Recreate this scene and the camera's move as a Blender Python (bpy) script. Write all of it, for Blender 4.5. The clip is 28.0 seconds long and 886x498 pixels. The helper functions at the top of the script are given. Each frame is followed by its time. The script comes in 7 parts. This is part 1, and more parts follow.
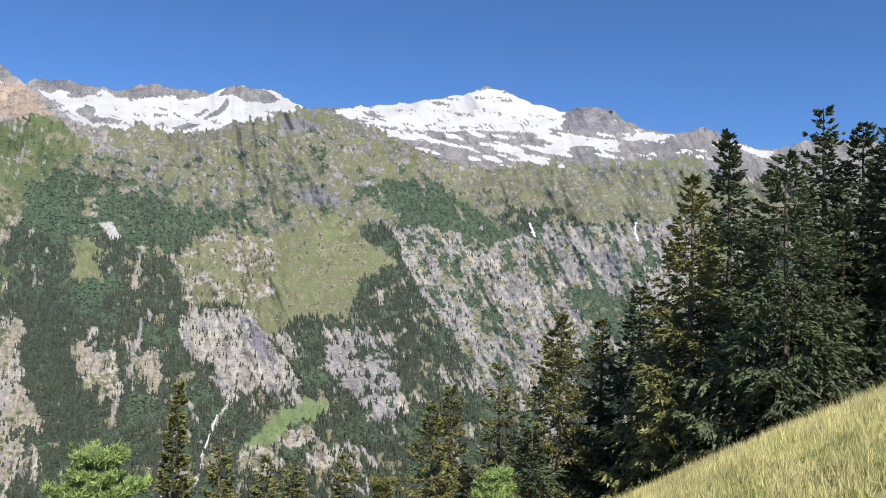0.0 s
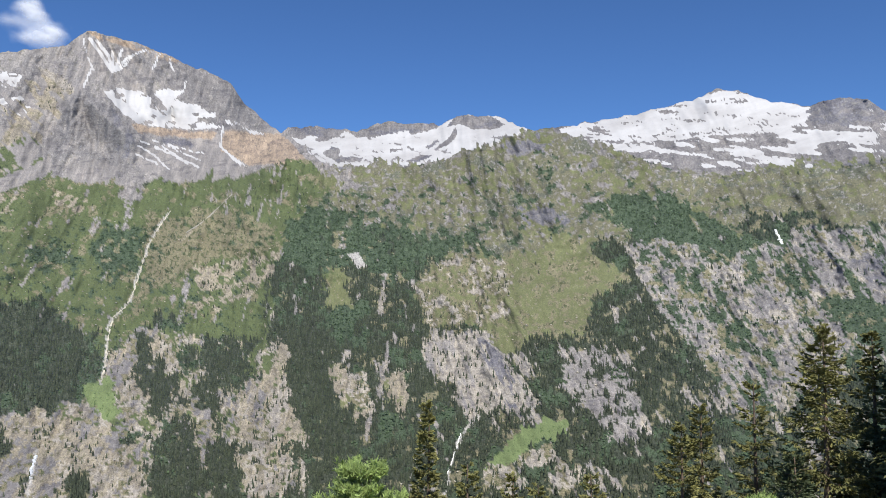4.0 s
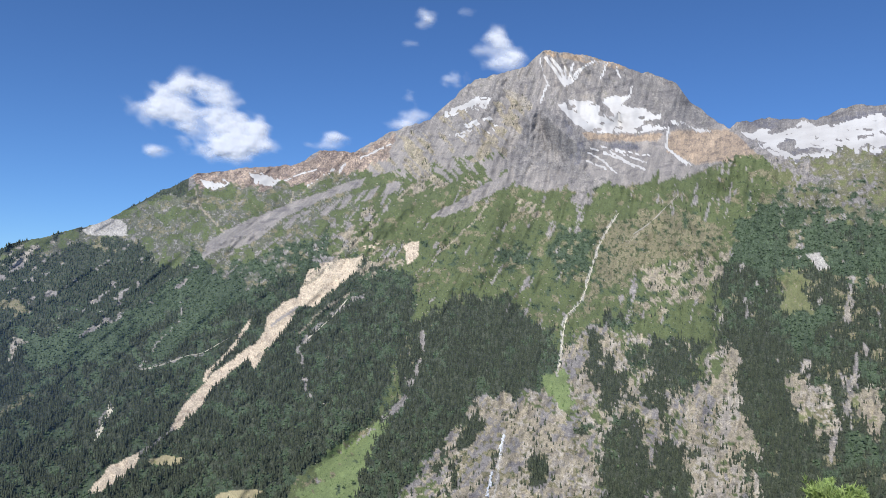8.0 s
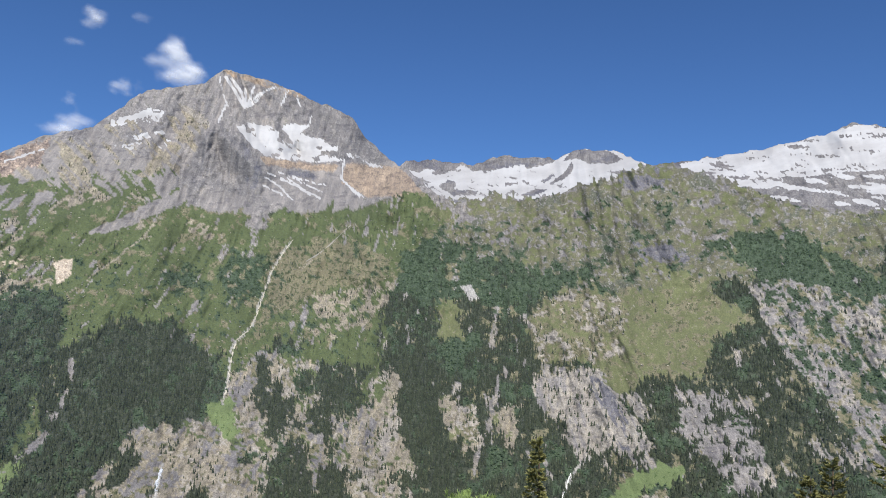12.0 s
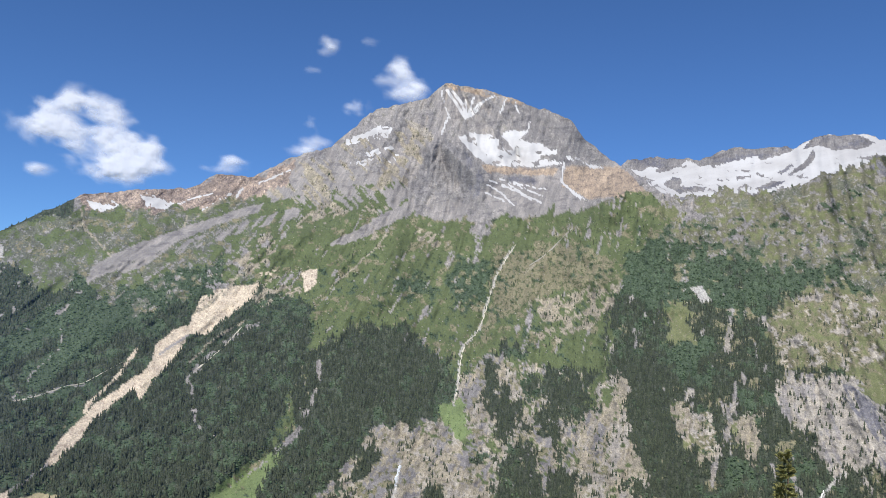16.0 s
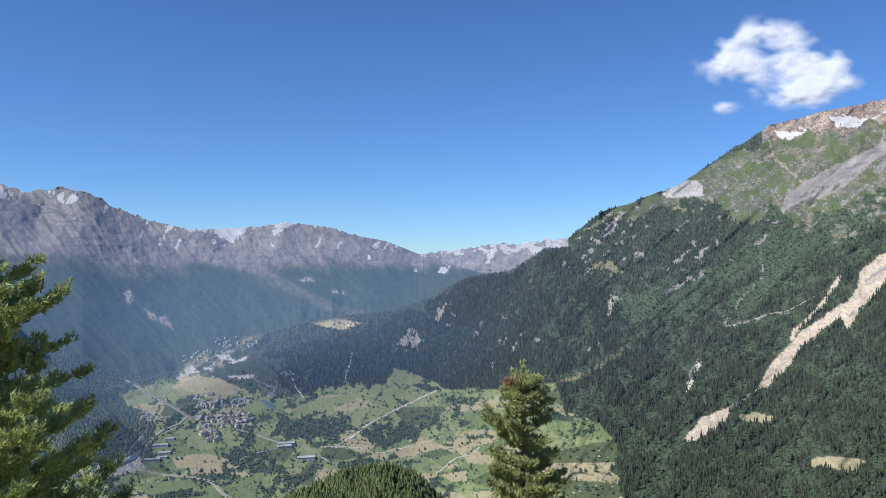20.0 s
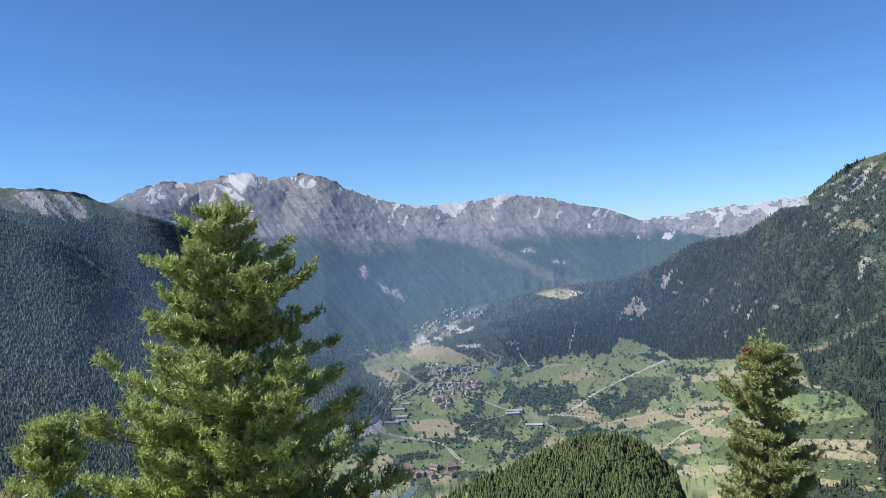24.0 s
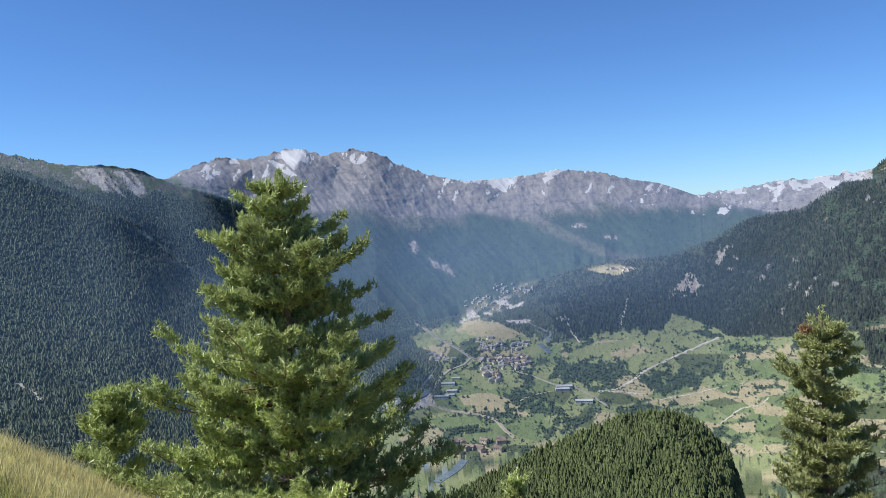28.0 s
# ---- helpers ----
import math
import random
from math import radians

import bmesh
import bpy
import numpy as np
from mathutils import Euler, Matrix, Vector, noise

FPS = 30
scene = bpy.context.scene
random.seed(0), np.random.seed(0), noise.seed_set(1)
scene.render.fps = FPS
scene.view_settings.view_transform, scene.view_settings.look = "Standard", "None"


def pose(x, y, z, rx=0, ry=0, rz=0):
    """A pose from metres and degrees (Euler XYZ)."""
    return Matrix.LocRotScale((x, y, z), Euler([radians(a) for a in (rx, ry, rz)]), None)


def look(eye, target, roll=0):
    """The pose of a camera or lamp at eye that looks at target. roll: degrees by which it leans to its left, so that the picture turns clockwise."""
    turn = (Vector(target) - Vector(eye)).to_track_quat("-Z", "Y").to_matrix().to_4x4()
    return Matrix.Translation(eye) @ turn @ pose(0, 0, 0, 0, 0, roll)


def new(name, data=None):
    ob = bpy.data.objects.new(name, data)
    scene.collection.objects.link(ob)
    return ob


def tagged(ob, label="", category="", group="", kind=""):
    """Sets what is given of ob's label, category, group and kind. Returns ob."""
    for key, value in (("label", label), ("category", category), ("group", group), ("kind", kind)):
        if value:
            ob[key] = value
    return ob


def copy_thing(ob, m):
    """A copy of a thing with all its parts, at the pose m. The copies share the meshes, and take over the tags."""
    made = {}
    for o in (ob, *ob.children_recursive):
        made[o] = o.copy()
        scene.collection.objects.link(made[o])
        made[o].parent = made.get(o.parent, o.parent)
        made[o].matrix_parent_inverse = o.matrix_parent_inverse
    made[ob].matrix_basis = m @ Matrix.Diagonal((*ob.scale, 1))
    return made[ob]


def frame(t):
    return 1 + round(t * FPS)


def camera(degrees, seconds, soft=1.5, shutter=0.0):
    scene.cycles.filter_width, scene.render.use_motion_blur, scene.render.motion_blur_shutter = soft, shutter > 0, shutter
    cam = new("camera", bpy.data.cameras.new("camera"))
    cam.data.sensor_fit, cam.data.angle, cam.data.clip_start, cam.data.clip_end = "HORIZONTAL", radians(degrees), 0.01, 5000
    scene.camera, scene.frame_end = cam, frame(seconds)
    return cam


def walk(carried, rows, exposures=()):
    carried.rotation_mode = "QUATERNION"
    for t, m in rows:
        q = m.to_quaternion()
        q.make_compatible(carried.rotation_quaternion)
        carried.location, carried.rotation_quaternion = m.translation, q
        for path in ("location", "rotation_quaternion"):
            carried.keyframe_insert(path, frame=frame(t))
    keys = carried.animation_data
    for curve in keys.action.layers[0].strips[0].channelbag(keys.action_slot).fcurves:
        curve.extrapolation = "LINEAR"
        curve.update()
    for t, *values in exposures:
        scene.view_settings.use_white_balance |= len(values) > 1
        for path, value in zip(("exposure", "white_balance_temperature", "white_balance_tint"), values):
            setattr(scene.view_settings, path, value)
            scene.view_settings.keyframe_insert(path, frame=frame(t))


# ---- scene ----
# Survey angles: bearing in degrees to the left of the first view, elevation in degrees above the eye's level.
cam = camera(59.0, 28.0, soft=0.75)
EYE = 1.6
# seconds, yaw, pitch, roll: the camera turns at arm's length round the one who holds it
ROWS = [
    (0.0, -0.039, 3.201, -1.48),
    (0.5, 0.175, 3.241, -1.295),
    (1.0, 0.343, 3.514, -1.166),
    (1.5, 0.374, 3.831, -0.989),
    (2.0, 0.349, 4.281, -1.034),
    (2.5, 1.447, 4.172, -0.733),
    (3.0, 4.593, 3.953, -0.023),
    (3.5, 9.887, 3.994, 0.459),
    (4.0, 16.888, 4.428, 0.364),
    (4.5, 23.692, 4.682, 0.026),
    (6.5, 42.859, 4.47, -1.204),
    (7.0, 45.39, 4.411, -1.42),
    (7.5, 47.308, 4.25, -1.556),
    (8.0, 48.662, 4.138, -1.625),
    (8.5, 49.513, 4.134, -1.698),
    (9.0, 49.441, 4.322, -1.725),
    (9.5, 47.797, 4.566, -1.777),
    (10.0, 44.346, 5.011, -1.755),
    (10.5, 39.544, 5.504, -1.782),
    (11.0, 34.257, 6.005, -1.852),
    (11.5, 29.244, 6.445, -1.851),
    (12.0, 24.974, 6.76, -1.87),
    (12.5, 21.374, 6.892, -1.841),
    (14.5, 21.202, 7.035, -1.879),
    (15.0, 26.331, 7.047, -1.768),
    (15.5, 33.234, 6.919, -1.888),
    (16.0, 41.246, 6.481, -1.948),
    (16.5, 49.433, 5.789, -2.076),
    (17.0, 56.921, 4.926, -2.061),
    (17.5, 63.519, 3.946, -1.851),
    (18.0, 69.498, 2.995, -1.46),
    (18.5, 75.048, 2.186, -0.961),
    (19.0, 80.322, 1.534, -0.457),
    (19.5, 85.075, 0.993, -0.067),
    (20.0, 89.263, 0.564, 0.343),
    (20.5, 92.908, 0.3, 0.855),
    (21.0, 96.053, 0.079, 1.276),
    (21.5, 98.475, -0.103, 1.679),
    (23.5, 103.219, -0.976, 2.677),
    (24.0, 105.232, -1.208, 2.694),
    (24.5, 107.567, -1.337, 2.602),
    (25.0, 109.715, -1.45, 2.531),
    (25.5, 111.271, -1.584, 2.501),
    (26.0, 112.29, -1.863, 2.516),
    (26.5, 112.939, -2.128, 2.604),
    (27.0, 112.918, -2.389, 2.764),
    (27.5, 112.033, -2.677, 2.872),
    (28.0, 108.894, -2.847, 2.766),
]
ARM = 0.35
walk(cam, [(t, pose(-ARM * math.sin(radians(yaw)), ARM * math.cos(radians(yaw)), EYE, 90 + pitch, roll, yaw)) for t, yaw, pitch, roll in ROWS],
     [(0.0, 0.42, 6350, 10), (4.0, 0.20, 6350, 10), (7.0, 0.20, 6250, 10), (12.0, 0.07, 6300, 10), (17.0, 0.2, 6250, 10), (20.0, 0.28, 6200, 10), (25.0, 0.38, 6200, 10), (28.0, 0.38, 6200, 10)])

# ---------------------------------------------------------------- light
SUN_BEARING, SUN_HEIGHT = 207.0, 48.0
world = bpy.data.worlds.new("sky")
scene.world = world
world.use_nodes = True
wn = world.node_tree.nodes
sky = wn.new("ShaderNodeTexSky")
sky.sky_type = "NISHITA"
sky.sun_disc = False
sky.sun_elevation = radians(SUN_HEIGHT)
sky.sun_rotation = radians(-SUN_BEARING)
sky.altitude = 2200
sky.air_density, sky.dust_density, sky.ozone_density = 1.0, 0.0, 4.0
tone = wn.new("ShaderNodeMix")
tone.data_type, tone.blend_type = "RGBA", "MULTIPLY"
tone.inputs[0].default_value = 1.0
tone.inputs[7].default_value = (0.66, 0.90, 1.18, 1)
world.node_tree.links.new(sky.outputs[0], tone.inputs[6])
world.node_tree.links.new(tone.outputs[2], wn["Background"].inputs[0])
wn["Background"].inputs[1].default_value = 0.088
sun_data = bpy.data.lights.new("sun", "SUN")
sun_data.energy, sun_data.angle, sun_data.color = 4.7, radians(0.53), (1.0, 0.95, 0.87)
sun = new("sun", sun_data)
sb, sh = radians(SUN_BEARING), radians(SUN_HEIGHT)
toward_sun = Vector((-math.sin(sb) * math.cos(sh), math.cos(sb) * math.cos(sh), math.sin(sh)))
sun.matrix_world = look(toward_sun * 100, (0, 0, 0))


# ---------------------------------------------------------------- materials
def material(name, rough=0.9):
    m = bpy.data.materials.new(name)
    m.use_nodes = True
    nt = m.node_tree
    b = nt.nodes["Principled BSDF"]
    b.inputs["Roughness"].default_value = rough
    b.inputs["Specular IOR Level"].default_value = 0.2
    return m, nt, b


def noise_node(nt, scale, detail=4.0, rough=0.55, coords=None):
    n = nt.nodes.new("ShaderNodeTexNoise")
    n.inputs["Scale"].default_value = scale
    n.inputs["Detail"].default_value = detail
    n.inputs["Roughness"].default_value = rough
    if coords is not None:
        nt.links.new(coords, n.inputs["Vector"])
    return n


def ramp_node(nt, source, stops):
    r = nt.nodes.new("ShaderNodeValToRGB")
    while len(r.color_ramp.elements) < len(stops):
        r.color_ramp.elements.new(0.5)
    for e, (p, c) in zip(r.color_ramp.elements, stops):
        e.position = p
        e.color = (*c, 1)
    nt.links.new(source, r.inputs[0])
    return r


def mixed(nt, kind, factor, a, b):
    m = nt.nodes.new("ShaderNodeMix")
    m.data_type, m.blend_type = "RGBA", kind
    for slot, value in (("Factor", factor), ("A", a), ("B", b)):
        socket = [s for s in m.inputs if s.name == slot and (s.type == "RGBA" or slot == "Factor") and s.enabled][0]
        if isinstance(value, (int, float)):
            socket.default_value = value
        elif isinstance(value, tuple):
            socket.default_value = (*value, 1)
        else:
            nt.links.new(value, socket)
    return [s for s in m.outputs if s.type == "RGBA"][0]


def simple(name, colour, vary=0.25, scale=3.0, rough=0.85, island=False, bump=0.0):
    """A colour with grain at two scales, and a step from piece to piece."""
    m, nt, b = material(name, rough)
    coords = nt.nodes.new("ShaderNodeTexCoord").outputs["Object"]
    low, high = tuple(max(0, c * (1 - vary)) for c in colour), tuple(min(1, c * (1 + vary)) for c in colour)
    fine = noise_node(nt, scale, 5, 0.6, coords)
    wide = noise_node(nt, scale * 0.13, 3, 0.5, coords)
    one = ramp_node(nt, fine.outputs["Fac"], [(0.3, low), (0.7, high)]).outputs[0]
    two = ramp_node(nt, wide.outputs["Fac"], [(0.35, (0.8, 0.8, 0.8)), (0.65, (1.15, 1.15, 1.15))]).outputs[0]
    out = mixed(nt, "MULTIPLY", 1.0, one, two)
    g = nt.nodes.new("ShaderNodeNewGeometry")
    o = nt.nodes.new("ShaderNodeObjectInfo")
    step = g.outputs["Random Per Island"] if island else o.outputs["Random"]
    three = ramp_node(nt, step, [(0.0, (0.72, 0.74, 0.78)), (1.0, (1.25, 1.22, 1.1))]).outputs[0]
    out = mixed(nt, "MULTIPLY", 1.0, out, three)
    nt.links.new(out, b.inputs["Base Color"])
    if bump:
        bn = nt.nodes.new("ShaderNodeBump")
        bn.inputs["Strength"].default_value = bump
        bn.inputs["Distance"].default_value = 0.05
        nt.links.new(fine.outputs["Fac"], bn.inputs["Height"])
        nt.links.new(bn.outputs[0], b.inputs["Normal"])
    return m


def terrain_material():
    """The land's cover is stored at the vertices, and so is the lie of the slope (across, upward and along the fall line, in metres);
    grain, flecks and cracks are laid out on it."""
    m, nt, b = material("land", 0.92)

    def attribute(name):
        at_ = nt.nodes.new("ShaderNodeAttribute")
        at_.attribute_name = name
        return at_

    def math_node(kind, x, y, clamp=False):
        n_ = nt.nodes.new("ShaderNodeMath")
        n_.operation, n_.use_clamp = kind, clamp
        for slot, value in zip(n_.inputs, (x, y)):
            if isinstance(value, (int, float)):
                slot.default_value = value
            else:
                nt.links.new(value, slot)
        return n_.outputs[0]

    def flat_noise(vector, scale, detail, rough=0.6):
        n_ = noise_node(nt, scale, detail, rough, vector)
        n_.noise_dimensions = "2D"
        return n_.outputs["Fac"]

    at, other, stone = attribute("cover"), attribute("growth"), attribute("stone").outputs["Fac"]
    lie = attribute("lie")
    axes = nt.nodes.new("ShaderNodeSeparateXYZ")
    nt.links.new(lie.outputs["Vector"], axes.inputs[0])

    def vector(x, y):
        c_ = nt.nodes.new("ShaderNodeCombineXYZ")
        nt.links.new(x, c_.inputs[0])
        nt.links.new(y, c_.inputs[1])
        return c_.outputs[0]

    face = vector(axes.outputs[0], axes.outputs[1])
    fall = vector(axes.outputs[2], math_node("MULTIPLY", axes.outputs[1], 0.42))
    beds = vector(math_node("MULTIPLY", axes.outputs[0], 0.30), math_node("ADD", axes.outputs[1], math_node("MULTIPLY", axes.outputs[0], 0.12)))
    fleck = flat_noise(face, 0.075, 7, 0.70)
    edge = math_node("SUBTRACT", math_node("MULTIPLY", other.outputs["Alpha"], 0.36), 0.68)
    sharp = math_node("MULTIPLY", math_node("ADD", fleck, edge), 30.0, True)
    out = mixed(nt, "MIX", sharp, at.outputs["Color"], other.outputs["Color"])
    for scale, detail, low, high in ((0.22, 3, 0.62, 1.38), (0.05, 5, 0.72, 1.28), (0.007, 3, 0.86, 1.14)):
        out = mixed(nt, "MULTIPLY", at.outputs["Alpha"], out,
                    ramp_node(nt, flat_noise(face, scale, detail, 0.65), [(0.33, (low, low, low * 1.03)), (0.67, (high, high, high * 0.97))]).outputs[0])
    # tussocks and stones
    for scale, start, gain, tone_ in ((0.13, 0.60, 16.0, 1.55), (0.10, 0.60, 16.0, 0.50)):
        spots = math_node("MULTIPLY", math_node("SUBTRACT", flat_noise(face, scale, 3, 0.55), start), gain, True)
        out = mixed(nt, "MULTIPLY", math_node("MULTIPLY", spots, at.outputs["Alpha"], True), out, (tone_, tone_, tone_))
    # rock: broad faces, clefts down the fall line, beds across it
    faces_ = ramp_node(nt, flat_noise(fall, 0.030, 6, 0.68), [(0.30, (0.72, 0.725, 0.74)), (0.50, (1.0, 1.0, 1.0)), (0.70, (1.22, 1.20, 1.17))]).outputs[0]
    out = mixed(nt, "MULTIPLY", stone, out, faces_)
    cleft = flat_noise(fall, 0.060, 5, 0.62)
    gap = math_node("MULTIPLY", math_node("SUBTRACT", 0.022, math_node("ABSOLUTE", math_node("SUBTRACT", cleft, 0.5), 0.0)), 28.0, True)
    out = mixed(nt, "MULTIPLY", math_node("MULTIPLY", gap, stone, True), out, (0.55, 0.55, 0.60))
    bed = math_node("MULTIPLY", math_node("SUBTRACT", flat_noise(beds, 0.055, 4, 0.6), 0.57), 16.0, True)
    out = mixed(nt, "MULTIPLY", math_node("MULTIPLY", bed, stone, True), out, (0.76, 0.76, 0.79))
    ragged_ = math_node("MULTIPLY", math_node("SUBTRACT", flat_noise(face, 0.10, 5, 0.65), 0.5), 1.1)
    lying = math_node("ADD", math_node("MULTIPLY", math_node("SUBTRACT", math_node("ADD", attribute("white").outputs["Fac"], ragged_), 0.46), 9.0), 0.5, True)
    snow_tone = ramp_node(nt, flat_noise(beds, 0.020, 5, 0.6), [(0.35, (0.46, 0.445, 0.43)), (0.65, (0.56, 0.55, 0.535))]).outputs[0]
    out = mixed(nt, "MIX", lying, out, snow_tone)
    nt.links.new(out, b.inputs["Base Color"])
    high_ = math_node("ADD", flat_noise(face, 0.06, 7, 0.68), math_node("MULTIPLY", math_node("MULTIPLY", cleft, stone), 0.9))
    bn = nt.nodes.new("ShaderNodeBump")
    bn.inputs["Distance"].default_value = 9.0
    nt.links.new(math_node("MULTIPLY", at.outputs["Alpha"], math_node("SUBTRACT", 1.0, lying)), bn.inputs["Strength"])
    nt.links.new(high_, bn.inputs["Height"])
    nt.links.new(bn.outputs[0], b.inputs["Normal"])
    return m


LAND = terrain_material()


# ---------------------------------------------------------------- noise over arrays
def value_noise(x, y, seed):
    r = np.random.RandomState(seed).rand(256, 256)
    xi, yi = np.floor(x).astype(int), np.floor(y).astype(int)
    u, v = x - xi, y - yi
    u, v = u * u * (3 - 2 * u), v * v * (3 - 2 * v)
    a, b = r[xi % 256, yi % 256], r[(xi + 1) % 256, yi % 256]
    c, d = r[xi % 256, (yi + 1) % 256], r[(xi + 1) % 256, (yi + 1) % 256]
    return (a * (1 - u) + b * u) * (1 - v) + (c * (1 - u) + d * u) * v


def fbm(x, y, seed, octaves=5, gain=0.5):
    total, amp, norm = 0.0, 1.0, 0.0
    for k in range(octaves):
        total = total + amp * value_noise(x * 2 ** k + 17.3 * k, y * 2 ** k + 9.1 * k, seed + k)
        norm += amp
        amp *= gain
    return total / norm * 2 - 1


def curve(points):
    p = np.array(sorted(points))
    return lambda b: np.interp(b, p[:, 0], p[:, 1])


# ---------------------------------------------------------------- the lie of the land
# crests, as bearing and elevation
SKYLINE = curve([(-44, 10.6)] + [(28.19, 13.04), (25.86, 13.19), (23.23, 12.97), (21.10, 13.60), (18.68, 13.56), (16.96, 13.46), (15.82, 14.07), (12.86, 14.09), (12.05, 13.68), (10.40, 12.93), (8.98, 12.98), (5.90, 13.34), (2.58, 13.72), (-1.17, 14.38), (-2.74, 15.00), (-4.30, 14.66), (-6.18, 13.83), (-8.66, 13.22), (-10.49, 13.59), (-12.10, 13.17), (-12.91, 12.56), (-14.69, 11.77), (-16.63, 11.60), (-18.34, 11.84), (-19.46, 11.38), (-20.39, 10.88), (-21.84, 10.36), (-23.26, 10.18), (-24.66, 10.67), (-26.36, 10.75), (-29.55, 10.18)]
                + [(66.65, 8.60), (64.56, 9.07), (62.62, 9.48), (59.44, 9.89), (57.86, 10.99), (55.39, 10.92), (52.96, 12.45), (50.06, 13.49), (46.78, 16.45), (43.03, 17.26), (41.72, 18.49), (38.08, 17.96), (35.65, 17.11), (32.29, 16.01), (31.12, 14.42), (28.67, 12.66)]
                + [(80.18, 1.28), (77.81, 3.14), (74.53, 4.12), (71.91, 5.27), (68.87, 7.28)]
                + [(87.38, 0.60), (85.26, 0.93), (83.90, 0.85), (82.22, 1.05), (80.60, 1.20), (91.05, 0.22)]
                + [(127.97, 3.13), (126.06, 4.04), (124.14, 4.38), (122.60, 4.21), (120.61, 4.67), (118.81, 4.89), (117.44, 4.36), (115.60, 4.69), (113.57, 4.41), (112.18, 3.53), (109.76, 2.60), (107.72, 2.09), (105.25, 2.05), (102.79, 2.17), (100.54, 2.54), (98.34, 2.29), (95.99, 1.68), (93.30, 1.13)]
                + [(138.10, 5.01), (136.54, 4.63), (134.92, 4.25), (132.90, 4.10), (130.11, 3.84), (128.35, 3.02)] + [(141.91, 6.36), (140.67, 5.83)] + [(155, 9.5)])
MIDDLE = curve([(-44, 7.3)] + [(28.08, 10.80), (26.42, 10.82), (25.04, 10.47), (23.27, 9.98), (21.13, 10.27), (18.55, 10.73), (15.90, 11.19), (12.79, 12.21), (10.81, 12.94), (9.81, 13.20), (8.97, 12.70), (7.09, 11.80), (3.76, 11.14), (1.22, 10.00), (-1.72, 9.06), (-4.63, 9.10), (-8.73, 9.21), (-16.65, 9.06), (-29.54, 7.50)]
               + [(28.48, 10.67), (32.05, 9.21), (37.54, 8.87), (42.83, 8.02), (46.16, 8.78), (52.35, 6.96), (58.05, 5.50), (62.42, 4.88), (66.21, 3.50)] + [(78.02, 0.81)]
               + [(98.60, -4.48), (96.20, -4.23), (93.08, -4.05), (90.41, -3.15), (87.44, -1.51), (84.28, -1.07), (81.91, 0.48)]
               + [(101.06, -5.21), (103.95, -5.84), (106.05, -6.45), (108.19, -7.80), (112.82, -8.79), (118.51, -7.61), (122.79, -5.68), (126.16, -3.84), (128.30, -2.12), (130.02, -0.46), (132.04, 1.36), (134.05, 2.19), (136.31, 3.18), (138.17, 3.94)] + [(155, 6.0)])
RIGHT_SPUR = curve([(85.0, -1.6)] + [(86.72, -1.15), (88.50, -0.69), (90.68, 0.08)] + [(91.2, 0.3)])
LEFT_SPUR = curve([(122.72, 1.13), (119.27, -0.73), (115.78, -2.58), (112.57, -4.59), (109.36, -7.00), (108.16, -8.07)] + [(125.42, 2.06), (127.63, 2.73)] + [(128.4, 2.97)])
INNER_RIDGE = curve([(107.64, 2.01), (105.30, 0.82), (102.89, -0.28), (101.10, -1.31), (98.53, -2.65), (96.19, -3.83)])


def BEHIND(b):
    """A second crest between the middle one and the sky, where there is one; else far below."""
    return np.where((b > 85.6) & (b < 91.2), RIGHT_SPUR(b), np.where((b > 122.4) & (b < 128.4), LEFT_SPUR(b), -90.0))


# distances in metres: at the foot, in front of and behind the middle crest, at the sky
FOOT = curve([(-44, 900), (0, 1050), (30, 1100), (60, 1150), (80, 1150), (100, 1300), (120, 1200), (130, 1120), (155, 1000)])
FRONT = curve([(-44, 2900), (0, 2900), (10, 2700), (25, 2800), (30, 3000), (45, 3000), (66, 2900), (78, 2700), (84, 2900), (90, 3200), (98, 3450), (104, 3550), (109, 3300), (114, 2900), (120, 2700), (126, 2680), (132, 2680), (155, 2500)])
BACK = curve([(-44, 3300), (0, 3300), (10, 3500), (22, 3300), (27, 3100), (30, 3000), (45, 3000), (66, 2950), (76, 2800), (79.5, 2850), (80.5, 4100), (86, 4000), (90, 3700), (104, 3600), (109, 3350), (114, 3000), (120, 2850), (124, 2800), (132, 2820), (155, 2650)])
RIDGE = curve([(-44, 3000), (85, 4100), (91, 4700), (121, 3120), (122.4, 3120), (128.4, 3160), (155, 3100)])
AWAY = curve([(-44, 4400), (0, 4700), (27, 4700), (29, 4500), (41, 4400), (50, 4200), (66, 3800), (78, 2900), (80.3, 2950), (80.7, 4830), (91.19, 4830), (91.21, 4750), (105, 4750), (120, 4700), (128.39, 4650), (128.40, 3160), (155, 3100)])
LOW = -25.0
GRID = np.linspace(-50, 160, 2101)


def softened(f, wide=1.2):
    """A crest without its kinks, for the lie of the slopes below it."""
    k = np.exp(-(np.arange(-40, 41) / 10.0 / wide) ** 2)
    values = np.convolve(np.pad(f(GRID), 40, mode="edge"), k / k.sum(), "valid")
    return lambda b: np.interp(b, GRID, values)


